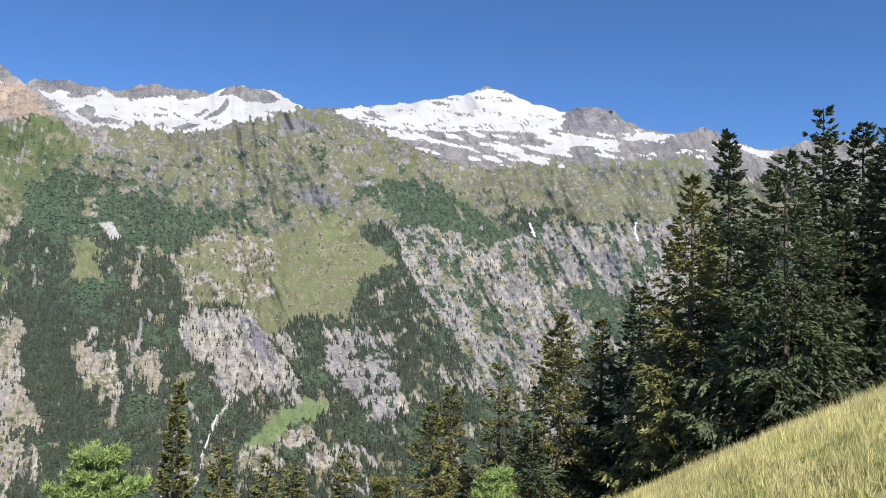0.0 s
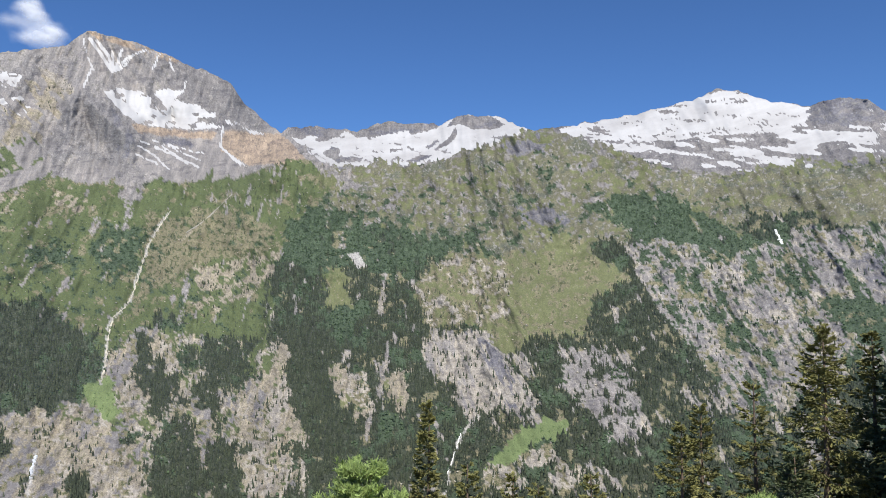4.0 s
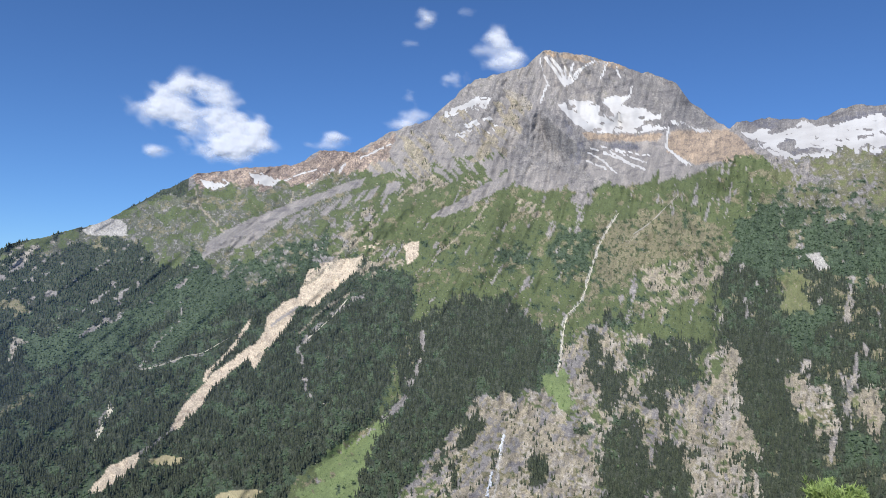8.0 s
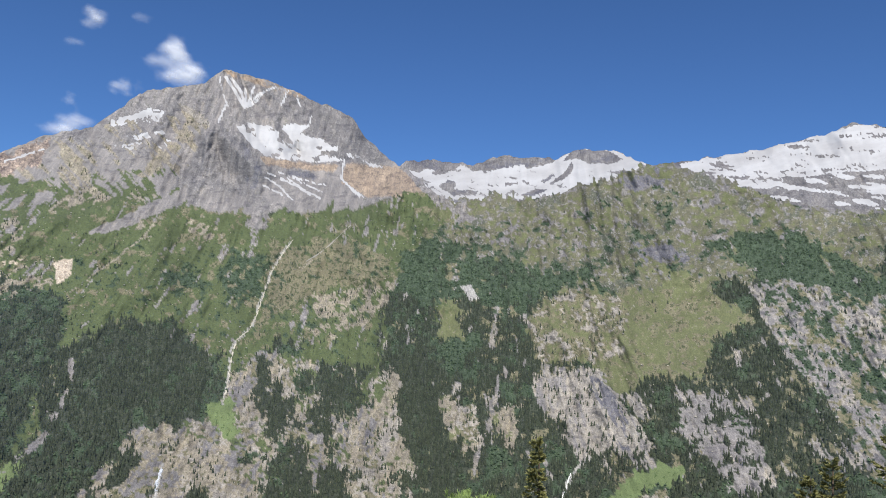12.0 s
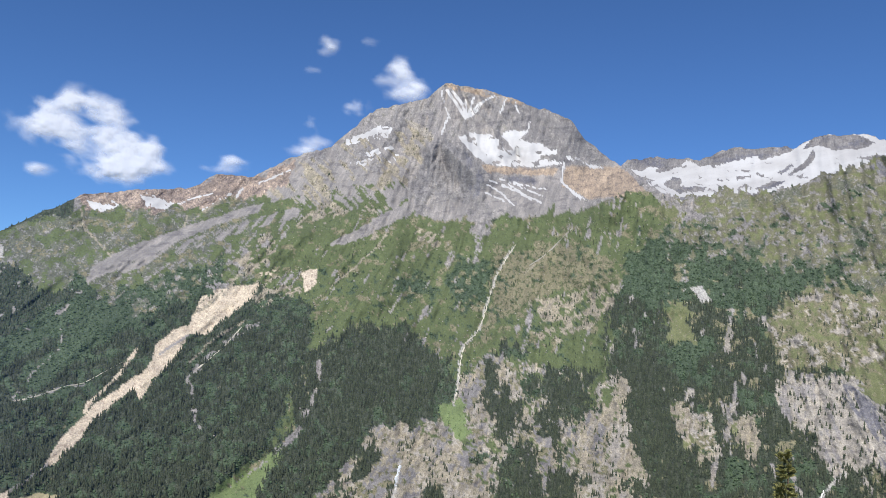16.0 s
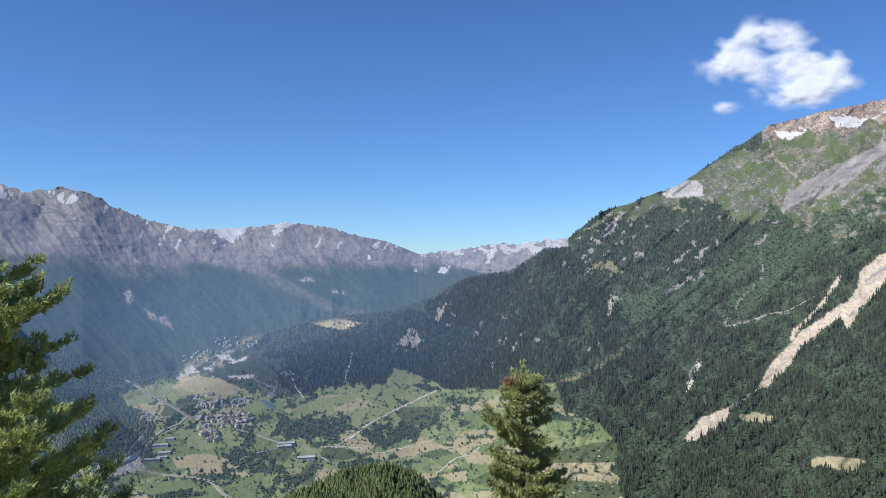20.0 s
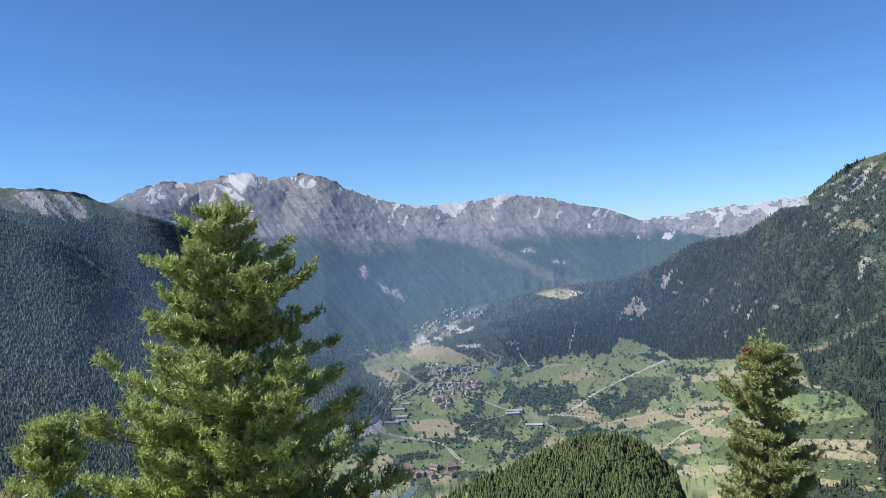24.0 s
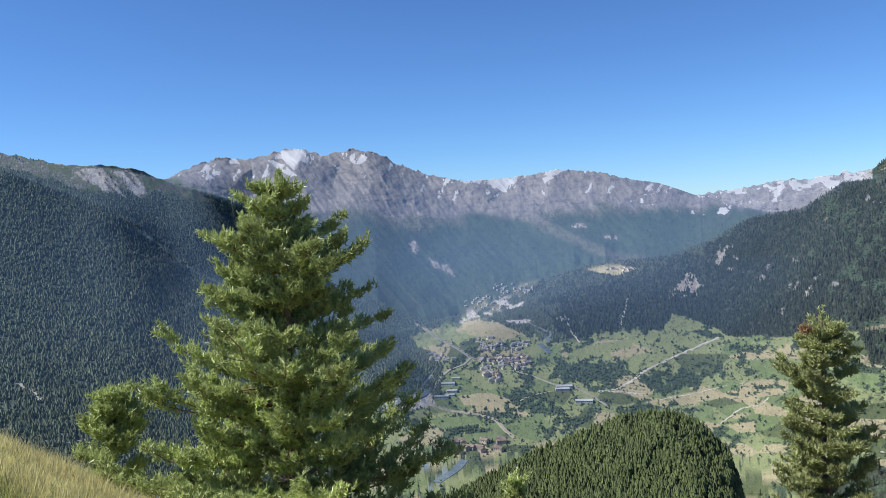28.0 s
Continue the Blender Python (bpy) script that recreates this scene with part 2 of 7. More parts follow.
MIDDLE_SOFT, SKYLINE_SOFT = softened(MIDDLE), softened(SKYLINE)
LEFT_TOP = softened(lambda b: np.where(b > 128.4, SKYLINE(b), np.where(b > 122.4, LEFT_SPUR(b), -7.0)), 3.0)
FOOT, FRONT = softened(FOOT, 2.5), softened(FRONT, 2.5)
N_E = 310
B = np.concatenate([np.linspace(-43, -31.6, 40), np.linspace(-31.5, 86.9, 1260), np.linspace(86.97, 128.9, 640), np.linspace(129.0, 146.9, 165), np.linspace(147, 153, 24)])[:, None]
N_B = len(B)
crest = SKYLINE(B) + 0.16 * fbm(B * 1.7, B * 0 + 3, 11, 6, 0.66) * np.clip((SKYLINE(B)) / 3, 0.4, 1.3)
crest = crest + np.clip((B - 93) / 3, 0, 1) * np.clip((127 - B) / 2, 0, 1) * (0.30 * np.abs(fbm(B * 2.3, B * 0 + 8, 12, 4, 0.6)) - 0.06)
crest = crest + (np.abs(B - 85.7) < 5.0) * (0.42 * np.abs(fbm(B * 1.7, B * 0 + 2, 13, 4, 0.6)) - 0.08)
E_ = np.concatenate([np.linspace(LOW, -17.6, 14)[None, :] + 0 * B, -17.5 + (crest + 17.5) * np.linspace(0, 1, N_E - 14)[None, :]], 1)
B = np.broadcast_to(B, E_.shape).copy()


def distance(b, e):
    """How far the land lies at a bearing and elevation."""
    m = np.minimum(MIDDLE(b), SKYLINE(b) - 0.5) + 0.10 * fbm(b * 2.1, b * 0, 5)
    s = SKYLINE(b)
    n = np.minimum(np.where(BEHIND(b) < -50, m + 0.1, np.maximum(BEHIND(b) + 0.12 * fbm(b * 1.3, b * 0 + 7, 6), m + 0.12)), s - 0.05)
    m0, s0 = np.minimum(MIDDLE_SOFT(b), SKYLINE_SOFT(b) - 0.5), SKYLINE_SOFT(b)
    s0 = np.where(b > 128.4, LEFT_TOP(b), s0)
    n0 = np.maximum(np.where(b > 112, LEFT_TOP(b), BEHIND(b)), m0 + 0.3)
    k = np.clip((e - LOW) / (m0 - LOW), 0, 1.02)
    front = FOOT(b) + (FRONT(b) - FOOT(b)) * k ** 1.35
    floor = 560.0 / np.sin(np.radians(np.clip(-e, 4.0, 60)))
    floor = np.where(floor > 2000, 2000 + 1300 * (1 - np.exp(-(floor - 2000) / 2600)), floor)
    valley = np.clip((b - 84) / 8, 0, 1) * np.clip((124 - b) / 9, 0, 1)
    valley = valley * np.clip((m0 - 1.0 - e) / 2.0, 0, 1)
    front = front * (1 - valley) + floor * valley
    k2 = np.clip((e - m0) / np.maximum(s0 - m0, 0.3), 0, 1)
    far = BACK(b) + (AWAY(b) - BACK(b)) * k2
    layered = BEHIND(b) > -50
    step = np.clip((e - n) / 0.06, 0, 1)
    near_part = BACK(b) + (RIDGE(b) - BACK(b)) * np.clip((e - m0) / np.maximum(n0 - m0, 0.3), 0, 1)
    far = np.where(layered, near_part * (1 - step) + (AWAY(b) - np.clip(AWAY(b) - RIDGE(b) - 40, 30, 500) * (1 - np.clip((e - n0) / np.maximum(s0 - n0, 0.3), 0, 1))) * step, far)
    jump = np.clip((e - m) / 0.08, 0, 1)
    r = front * (1 - jump) + far * jump
    return r, valley


# which way gullies and strata run down the slopes, by bearing
LEANING = curve([(-44, -0.5), (12, -0.5), (20, 0.0), (28, 0.2), (40, 0.4), (50, 0.8), (58, 1.1), (72, 1.1), (80, 0.9), (90, 0.3), (110, -0.4), (140, -0.8)])


# spurs that stand out (metres towards the eye) and hollows (minus), and their half width in degrees
PEAK_SPURS = [([(42.22, 14.82), (40.45, 12.90), (38.80, 11.61), (37.97, 10.40)], 300, 1.7), ([(42.22, 14.82), (42.60, 12.90), (42.94, 9.66)], 270, 1.6), ([(42.22, 14.62), (43.97, 12.97), (46.20, 10.42), (48.66, 8.52)], 90, 1.7),
         ([(38.90, 17.79), (37.97, 16.02), (38.11, 14.46)], 70, 1.0), ([(32.29, 15.82), (32.55, 14.30), (31.49, 12.13)], 120, 1.7), ([(45.51, 16.07), (46.30, 14.07), (48.33, 11.60), (50.75, 8.87)], 120, 1.7),
         ([(50.05, 13.25), (51.04, 11.31), (52.84, 9.20)], 90, 1.5), ([(36.41, 13.84), (35.57, 10.06)], -170, 3.2)]
FLANK_SPURS = [([(28.30, 12.19), (29.41, 9.93), (30.90, 7.62), (32.02, 5.26), (32.58, 2.48)], 130, 2.4), ([(36.17, 7.66), (37.79, 3.80), (38.63, 0.74), (40.07, -4.35)], -80, 1.5), ([(57.86, 10.79), (58.37, 8.33)], 70, 1.3),
         ([(62.61, 9.29), (63.32, 7.44)], 70, 1.3), ([(66.63, 8.28), (67.82, 5.77)], 90, 1.6), ([(60.40, 8.62), (61.34, 7.36)], -90, 1.6),
         ([(43.88, 8.83), (45.63, 4.26), (48.03, 0.89), (50.43, -1.64)], 60, 2.2), ([(54.11, 9.76), (58.14, 7.73), (63.56, 4.23), (66.13, 1.92)], -70, 1.4), ([(50.71, 7.43), (56.39, 4.75), (63.00, 0.44), (67.75, -2.81)], 70, 2.4),
         ([(57.33, -12.41), (53.47, -8.55), (50.35, -4.09), (49.92, -2.04)], -70, 1.5)]
INNER_SPURS = [([(109.9, 2.9), (107.6, 2.0), (105.3, 0.82), (102.9, -0.28), (101.1, -1.31), (98.5, -2.65), (96.2, -3.83)], 105, 1.7)]
RANGE_SPURS = [([(118.62, 4.68), (119.49, 3.43), (117.99, 1.75), (114.85, -0.45), (111.67, -2.67)], 82, 1.9), ([(114.59, 4.53), (113.07, 2.34), (109.90, -0.28), (106.28, -2.52)], 82, 2.0), ([(120.23, 4.46), (123.05, 3.16), (124.48, 1.82)], 55, 1.3),
         ([(100.54, 2.41), (101.63, 0.56), (102.33, -1.46)], 33, 1.5), ([(98.34, 2.17), (96.84, -0.09), (94.95, -2.19), (92.30, -3.48)], 50, 1.7), ([(95.61, 1.46), (93.71, 0.16), (91.47, -1.14)], 38, 1.2),
         ([(116.25, 3.91), (116.75, 2.10), (116.04, 0.23)], -66, 1.4), ([(105.28, 1.35), (104.11, -0.14), (102.94, -1.43)], -66, 1.6), ([(84.93, 0.65), (84.26, -0.14)], 33, 0.8),
         ([(82.56, 0.88), (83.25, -0.19)], 33, 0.8), ([(133.38, 1.98), (131.25, -0.01), (130.06, -3.94), (130.89, -8.48)], 22, 2.8)]
HILL_SPURS = [([(9.71, 13.04), (9.41, 9.84), (8.08, 6.24), (6.99, 3.81), (3.83, 1.00)], 50, 2.4), ([(19.98, 9.96), (18.35, 6.57), (18.59, 3.01)], -40, 2.0), ([(27.10, 10.77), (25.95, 7.93), (28.11, 4.07)], 40, 2.2),
         ([(-10.19, 13.85), (-10.81, 11.38)], 32, 1.4), ([(-2.53, 15.02), (-1.75, 12.21), (-2.62, 10.19)], 40, 2.2), ([(16.33, 13.94), (15.48, 12.06)], 27, 1.5)]
SPURS = PEAK_SPURS + FLANK_SPURS + RANGE_SPURS + INNER_SPURS + HILL_SPURS


def spurs(b, e):
    out, back = np.zeros(np.broadcast(b, e).shape), np.zeros(np.broadcast(b, e).shape)
    b = b + 0.25 * fbm(b * 0.9, e * 0.9, 241, 4, 0.6)
    e = e + 0.25 * fbm(b * 0.9, e * 0.9, 251, 4, 0.6)
    for line, height, wide in SPURS:
        p = np.array(line)
        lo, hi = p.min(0) - wide, p.max(0) + wide
        near = (b > lo[0]) & (b < hi[0]) & (e > lo[1]) & (e < hi[1])
        x, y = b[near], e[near]
        best, down = np.full(x.shape, 9.0), np.zeros(x.shape)
        for i, ((x0, y0), (x1, y1)) in enumerate(zip(line[:-1], line[1:])):
            k = np.clip(((x - x0) * (x1 - x0) + (y - y0) * (y1 - y0)) / ((x1 - x0) ** 2 + (y1 - y0) ** 2 + 1e-9), 0, 1)
            d = np.hypot(x - x0 - k * (x1 - x0), y - y0 - k * (y1 - y0))
            down = np.where(d < best, (i + k) / (len(p) - 1), down)
            best = np.minimum(best, d)
        lift = abs(height) * np.clip(1 - best / wide, 0, 1) ** 1.25 * np.clip(down * 4 + 0.35, 0, 1) * np.clip((1 - down) * 1.5, 0, 1)
        if height > 0:
            out[near] = np.maximum(out[near], lift)
        else:
            back[near] = np.maximum(back[near], lift)
    return out - back


def land_distance(b, e):
    r, valley = distance(b, e)
    r = r - spurs(b, e)
    across = b + LEANING(b) * (e + 4)
    gully = np.abs(fbm(across * 0.55, e * 0.16, 31, 4, 0.55))
    lumps = fbm(b * 0.30, e * 0.35, 41, 4, 0.5)
    crags = np.abs(fbm(b * 1.2, e * 1.4, 51, 2, 0.6))
    high = np.clip((e - MIDDLE(b)) / 2, 0, 1)
    rugged = np.clip((b - 27) / 3, 0, 1) * np.clip((68 - b) / 4, 0, 1) * high
    remote = np.clip((b - 78) / 4, 0, 1) * high
    ranges = np.abs(fbm((b - 1.6 * e) * 0.22, (b + 1.2 * e) * 0.07, 43, 5, 0.5)) * remote
    calm = 1 - 0.75 * np.clip((b - 108) / 6, 0, 1)
    rel = 0.012 * ranges + calm * ((0.020 - 0.008 * rugged - 0.019 * remote) * gully + 0.022 * lumps * (1 - 0.75 * remote) * (1 - 0.5 * rugged) + 0.004 * crags * (1 - 0.2 * rugged - 0.8 * remote))
    turn, down = np.arctan2(b - 41.8, 20.5 - e), np.hypot(b - 41.8, 20.5 - e)
    ribs = np.abs(fbm(turn * 4.5 + 0.35 * fbm(b * 0.5, e * 0.5, 45, 3), down * 0.13, 46, 4, 0.55))
    rel = rel + 0.030 * ribs * rugged + 0.007 * np.abs(fbm((b - 0.9 * e) * 0.8, (b + e) * 0.16, 47, 4, 0.5)) * remote
    rel = rel * (1 - 0.97 * valley)
    return np.minimum(r * (1 + rel), 4930)


def place(b, e, r):
    b, e = np.radians(b), np.radians(e)
    return np.stack([-np.sin(b) * np.cos(e) * r, np.cos(b) * np.cos(e) * r, np.sin(e) * r + EYE], -1)


# ---------------------------------------------------------------- what covers the land
WARP_B = 0.34 * fbm(B * 1.5, E_ * 1.8, 61, 3, 0.66)
WARP_E = 0.34 * fbm(B * 1.5, E_ * 1.8, 71, 3, 0.66)
WIDE_B, WIDE_E = 0.9 * fbm(B * 0.6, E_ * 0.7, 62, 3), 0.9 * fbm(B * 0.6, E_ * 0.7, 72, 3)
SPECK = 0.9 * fbm(B * 1.9, E_ * 2.3, 81, 3, 0.7)
STREAK = fbm((B + LEANING(B) * (E_ + 4)) * 2.0, E_ * 0.5, 91, 3, 0.68)
PATCH = fbm(B * 0.75, E_ * 0.9, 85, 5, 0.55)
LAYERS = 0.9 * fbm(B * 0.8, E_ * 2.6, 95, 3, 0.6)

GRIT_B, GRIT_E = 0.10 * (np.random.RandomState(3).rand(*B.shape) - 0.5), 0.10 * (np.random.RandomState(4).rand(*B.shape) - 0.5)


def inside(shape, warp=1.0):
    """Which points of the land lie in an outline, its edge frayed."""
    x, y = B + WARP_B * warp, E_ + WARP_E * warp
    if warp > 0.9:
        x, y = x + WIDE_B * (warp - 0.5) + 0.55 * SPECK + GRIT_B, y + WIDE_E * (warp - 0.5) + 0.55 * STREAK + GRIT_E
    p = np.array(shape)
    lo, hi = p.min(0) - 0.6, p.max(0) + 0.6
    out = np.zeros(B.shape, bool)
    box = (B > lo[0]) & (B < hi[0]) & (E_ > lo[1]) & (E_ < hi[1])
    px, py = x[box], y[box]
    hit = np.zeros(px.shape, bool)
    for (x0, y0), (x1, y1) in zip(p, np.roll(p, -1, 0)):
        if y0 != y1:
            hit ^= ((y0 > py) != (y1 > py)) & (px < (x1 - x0) * (py - y0) / (y1 - y0) + x0)
    out[box] = hit
    return out


def along(line, width, warp=0.5):
    x, y = B + WARP_B * warp, E_ + WARP_E * warp
    p = np.array(line)
    lo, hi = p.min(0) - 1, p.max(0) + 1
    out = np.zeros(B.shape, bool)
    box = (B > lo[0]) & (B < hi[0]) & (E_ > lo[1]) & (E_ < hi[1])
    px, py = x[box], y[box]
    best = np.full(px.shape, 9.0)
    for (x0, y0), (x1, y1) in zip(p[:-1], p[1:]):
        dx, dy = x1 - x0, y1 - y0
        k = np.clip(((px - x0) * dx + (py - y0) * dy) / (dx * dx + dy * dy + 1e-9), 0, 1)
        best = np.minimum(best, np.hypot(px - x0 - k * dx, py - y0 - k * dy))
    out[box] = best < width
    return out


# base colours of the covers, and how rough each is in grain
COVERS = {"forest": (0.066, 0.076, 0.054, 0.7), "grass": (0.104, 0.126, 0.057, 0.35), "dry": (0.205, 0.186, 0.118, 0.45),
          "rock": (0.282, 0.262, 0.248, 0.45), "pale": (0.365, 0.332, 0.285, 0.45), "dark": (0.175, 0.170, 0.185, 0.5),
          "scree": (0.272, 0.252, 0.236, 0.22), "snow": (0.500, 0.486, 0.468, 0.06), "ochre": (0.370, 0.290, 0.215, 0.35),
          "shrub": (0.072, 0.098, 0.060, 0.6), "slide": (0.560, 0.470, 0.360, 0.5), "violet": (0.245, 0.222, 0.202, 0.25), "crag": (0.226, 0.213, 0.207, 0.45), "lea": (0.150, 0.160, 0.078, 0.35), "heath": (0.125, 0.130, 0.095, 0.6),
          "brown": (0.330, 0.260, 0.215, 0.9), "field": (0.235, 0.262, 0.120, 0.25), "hay": (0.360, 0.315, 0.190, 0.25),
          "lush": (0.165, 0.210, 0.090, 0.3), "gravel": (0.420, 0.400, 0.370, 0.5), "water": (0.200, 0.240, 0.250, 0.2),
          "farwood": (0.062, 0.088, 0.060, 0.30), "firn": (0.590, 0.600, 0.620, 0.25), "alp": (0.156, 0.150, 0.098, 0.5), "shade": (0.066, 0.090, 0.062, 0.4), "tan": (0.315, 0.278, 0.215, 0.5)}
KINDS = list(COVERS)
# what grows or lies in flecks on each cover, and how much of it
# farwood and shade flecks are bluish: haze put into their colour
GROWTH = {"forest": (0.034, 0.044, 0.028, 0.40), "grass": (0.062, 0.085, 0.040, 0.24), "dry": (0.095, 0.105, 0.055, 0.42), "rock": (0.205, 0.195, 0.172, 0.30), "pale": (0.270, 0.245, 0.200, 0.36),
          "dark": (0.220, 0.210, 0.200, 0.35), "scree": (0.265, 0.246, 0.232, 0.24), "snow": (0.420, 0.410, 0.410, 0.10), "ochre": (0.270, 0.215, 0.170, 0.40), "shrub": (0.036, 0.055, 0.028, 0.40),
          "slide": (0.420, 0.340, 0.260, 0.35), "violet": (0.245, 0.230, 0.245, 0.38), "brown": (0.235, 0.190, 0.165, 0.40), "field": (0.130, 0.165, 0.062, 0.20), "hay": (0.230, 0.225, 0.110, 0.25),
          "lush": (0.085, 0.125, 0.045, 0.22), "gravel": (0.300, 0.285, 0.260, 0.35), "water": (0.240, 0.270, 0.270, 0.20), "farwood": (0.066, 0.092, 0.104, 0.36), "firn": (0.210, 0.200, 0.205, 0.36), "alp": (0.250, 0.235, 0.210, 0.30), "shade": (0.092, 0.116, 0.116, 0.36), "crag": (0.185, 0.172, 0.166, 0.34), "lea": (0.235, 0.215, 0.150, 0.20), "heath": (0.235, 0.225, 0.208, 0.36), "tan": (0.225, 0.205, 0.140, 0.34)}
cover = np.zeros(B.shape, np.int8)


def paint(kind, where, only=None):
    cover[where if only is None else where & only] = KINDS.index(kind)


MID = MIDDLE(B)
# woods broken by crags, dry ledges and alder
broken = (B < 46) & (E_ < MID)
paint("shrub", broken, PATCH + 0.5 * SPECK < -0.22)
paint("dry", broken, (PATCH * 0.7 + SPECK > 0.34) & (B < 30))
paint("rock", broken, (STREAK + 0.6 * PATCH > 0.40))
paint("pale", broken, (STREAK + 0.6 * PATCH > 0.56))
paint("shrub", (B > 46) & (B < 84) & (E_ < MID), STREAK * 0.6 + PATCH + SPECK * 0.4 > 0.42)
paint("dry", (B > 46) & (B < 84) & (E_ < MID), STREAK + SPECK * 0.5 > 0.66)
# snow range above the gorge
paint("rock", (B < 29) & (E_ > MID))
paint("crag", (B < -4) & (E_ > MID))
paint("dark", (B < 29) & (E_ > MID) & (LAYERS + SPECK * 0.6 > 0.35))
bands = fbm((B + 0.8 * E_) * 0.9, (E_ - 0.35 * B) * 3.0, 271, 3, 0.6)
paint("snow", inside([(28.13, 12.5), (27.38, 12.3), (26.1, 12.61), (24.91, 13.05), (23.66, 12.78), (21.85, 13.14), (20.22, 13.42), (18.54, 13.4), (16.59, 13.69), (15.61, 14.18), (13.6, 14.25), (11.79, 13.69), (10.6, 13.17), (10.58, 12.59), (13.99, 11.34), (16.48, 11.07), (19.6, 10.38), (22.39, 10.0), (24.43, 9.98), (26.02, 10.92), (26.91, 11.62)], 0.3))
for spot in [[(28.35, 12.72), (27.42, 13.26), (24.92, 13.33), (23.85, 12.9), (25.16, 12.22), (26.29, 12.17), (26.1, 12.57), (27.6, 12.55)], [(23.71, 12.82), (22.55, 13.3), (20.7, 13.75), (19.03, 13.55), (16.64, 13.64), (17.55, 13.06), (19.23, 12.7), (19.44, 13.07), (21.59, 12.59), (22.97, 12.48)], [(16.45, 13.31), (15.87, 14.2), (13.59, 14.1), (12.16, 13.52), (13.04, 13.05), (14.31, 13.05), (15.33, 13.36)], [(25.71, 11.26), (25.07, 11.78), (24.4, 11.65), (24.67, 11.19), (22.67, 11.06), (22.89, 10.79), (24.42, 10.63), (25.14, 10.97)]]:
    paint("crag", inside(spot, 0.5))
    paint("dark", inside(spot, 0.5), LAYERS > 0.05)
for spot in [[(17.49, 11.68), (16.77, 12.19), (16.25, 12.78), (15.83, 13.27), (15.71, 12.78), (16.39, 11.98), (17.19, 11.68)], [(24.56, 10.35), (22.87, 10.41), (21.02, 10.32), (22.4, 10.07), (24.39, 10.06)], [(18.1, 11.87), (17.15, 12.41), (17.02, 12.27), (17.85, 11.7)], [(20.84, 11.61), (19.67, 11.77), (19.78, 11.62), (20.72, 11.45)], [(19.62, 10.8), (18.44, 11.23), (17.47, 11.24), (18.42, 10.81)]]:
    paint("crag", inside(spot, 0.5))
    paint("dark", inside(spot, 0.5), LAYERS > 0.05)
paint("firn", (B < 28.5) & (B > 9) & (E_ > MID) & (cover == KINDS.index("snow")), (bands > 0.30) & (E_ < 12.6))
paint("crag", (B < 9.5) & (E_ > MID) & (E_ > 9.4))
streaks = fbm((B + 1.3 * E_) * 0.55, (E_ - 0.22 * B) * 3.4, 272, 4, 0.55)
paint("snow", inside([(8.59, 12.91), (5.79, 13.51), (1.61, 13.96), (-1.73, 14.66), (-3.58, 14.82), (-6.75, 13.85), (-8.89, 13.02), (-8.41, 12.22), (-5.94, 11.76), (-3.45, 11.93), (-0.11, 11.73), (3.24, 11.82), (6.58, 12.2)], 0.3), streaks < 0.22)
paint("snow", inside([(6.58, 12.2), (-0.1, 11.89), (-8.41, 12.22), (-12.05, 11.67), (-13.24, 9.25), (-8.43, 8.83), (-2.65, 9.48), (1.54, 10.23)], 0.5), streaks > 0.10)
paint("firn", inside([(6.58, 12.2), (-0.1, 11.89), (-8.41, 12.22), (-12.05, 11.67), (-13.24, 9.25), (-8.43, 8.83), (-2.65, 9.48), (1.54, 10.23)], 0.5), (streaks > 0.02) & (streaks <= 0.10))
paint("snow", (B < 4) & (B > -19) & (E_ > 9.2) & (E_ < crest - 0.5) & (E_ > MID), streaks > 0.36)
paint("dark", inside([(-8.4, 12.86), (-9.71, 13.64), (-11.32, 13.75), (-12.61, 12.92), (-13.24, 12.11), (-10.85, 11.7), (-8.82, 12.06)], 0.5), LAYERS > -0.2)
paint("crag", inside([(-13.24, 11.95), (-16.36, 11.68), (-18.27, 12.06), (-19.38, 10.93), (-20.11, 9.82), (-16.36, 10.12), (-13.24, 10.85)], 0.5))
paint("snow", inside([(-13.24, 11.95), (-16.36, 11.68), (-18.27, 12.06), (-19.38, 10.93), (-20.11, 9.82), (-16.36, 10.12), (-13.24, 10.85)], 0.5), bands > 0.36)
paint("snow", inside([(-12.72, 11.30), (-14.69, 11.65), (-16.44, 11.49), (-15.48, 11.13), (-13.52, 11.01)], 0.6))
paint("snow", inside([(-20.02, 10.89), (-21.48, 10.38), (-22.91, 10.09), (-22.74, 9.57), (-20.75, 10.29)], 0.6))
paint("grass", inside([(-2.0, 9.3), (-11.13, 9.7), (-18.16, 9.8), (-18.17, 8.4), (-8.74, 8.4)]), SPECK < 0.15)
# plateau over the cliffs
paint("grass", inside([(3.72, 9.92), (-1.72, 9.14), (-8.73, 9.13), (-15.11, 9.25), (-29.54, 7.50), (-29.52, 4.99), (-20.41, 5.69), (-15.92, 5.59), (-10.41, 5.29), (-4.68, 6.65), (-0.50, 7.80)]))
plateau = inside([(3.72, 9.92), (-1.72, 9.14), (-8.73, 9.13), (-15.11, 9.25), (-29.54, 7.50), (-29.52, 4.99), (-20.41, 5.69), (-15.92, 5.59), (-10.41, 5.29), (-4.68, 6.65), (-0.50, 7.80)])
paint("alp", plateau, SPECK > -0.25)
paint("heath", plateau, LAYERS + 0.4 * SPECK > 0.16)
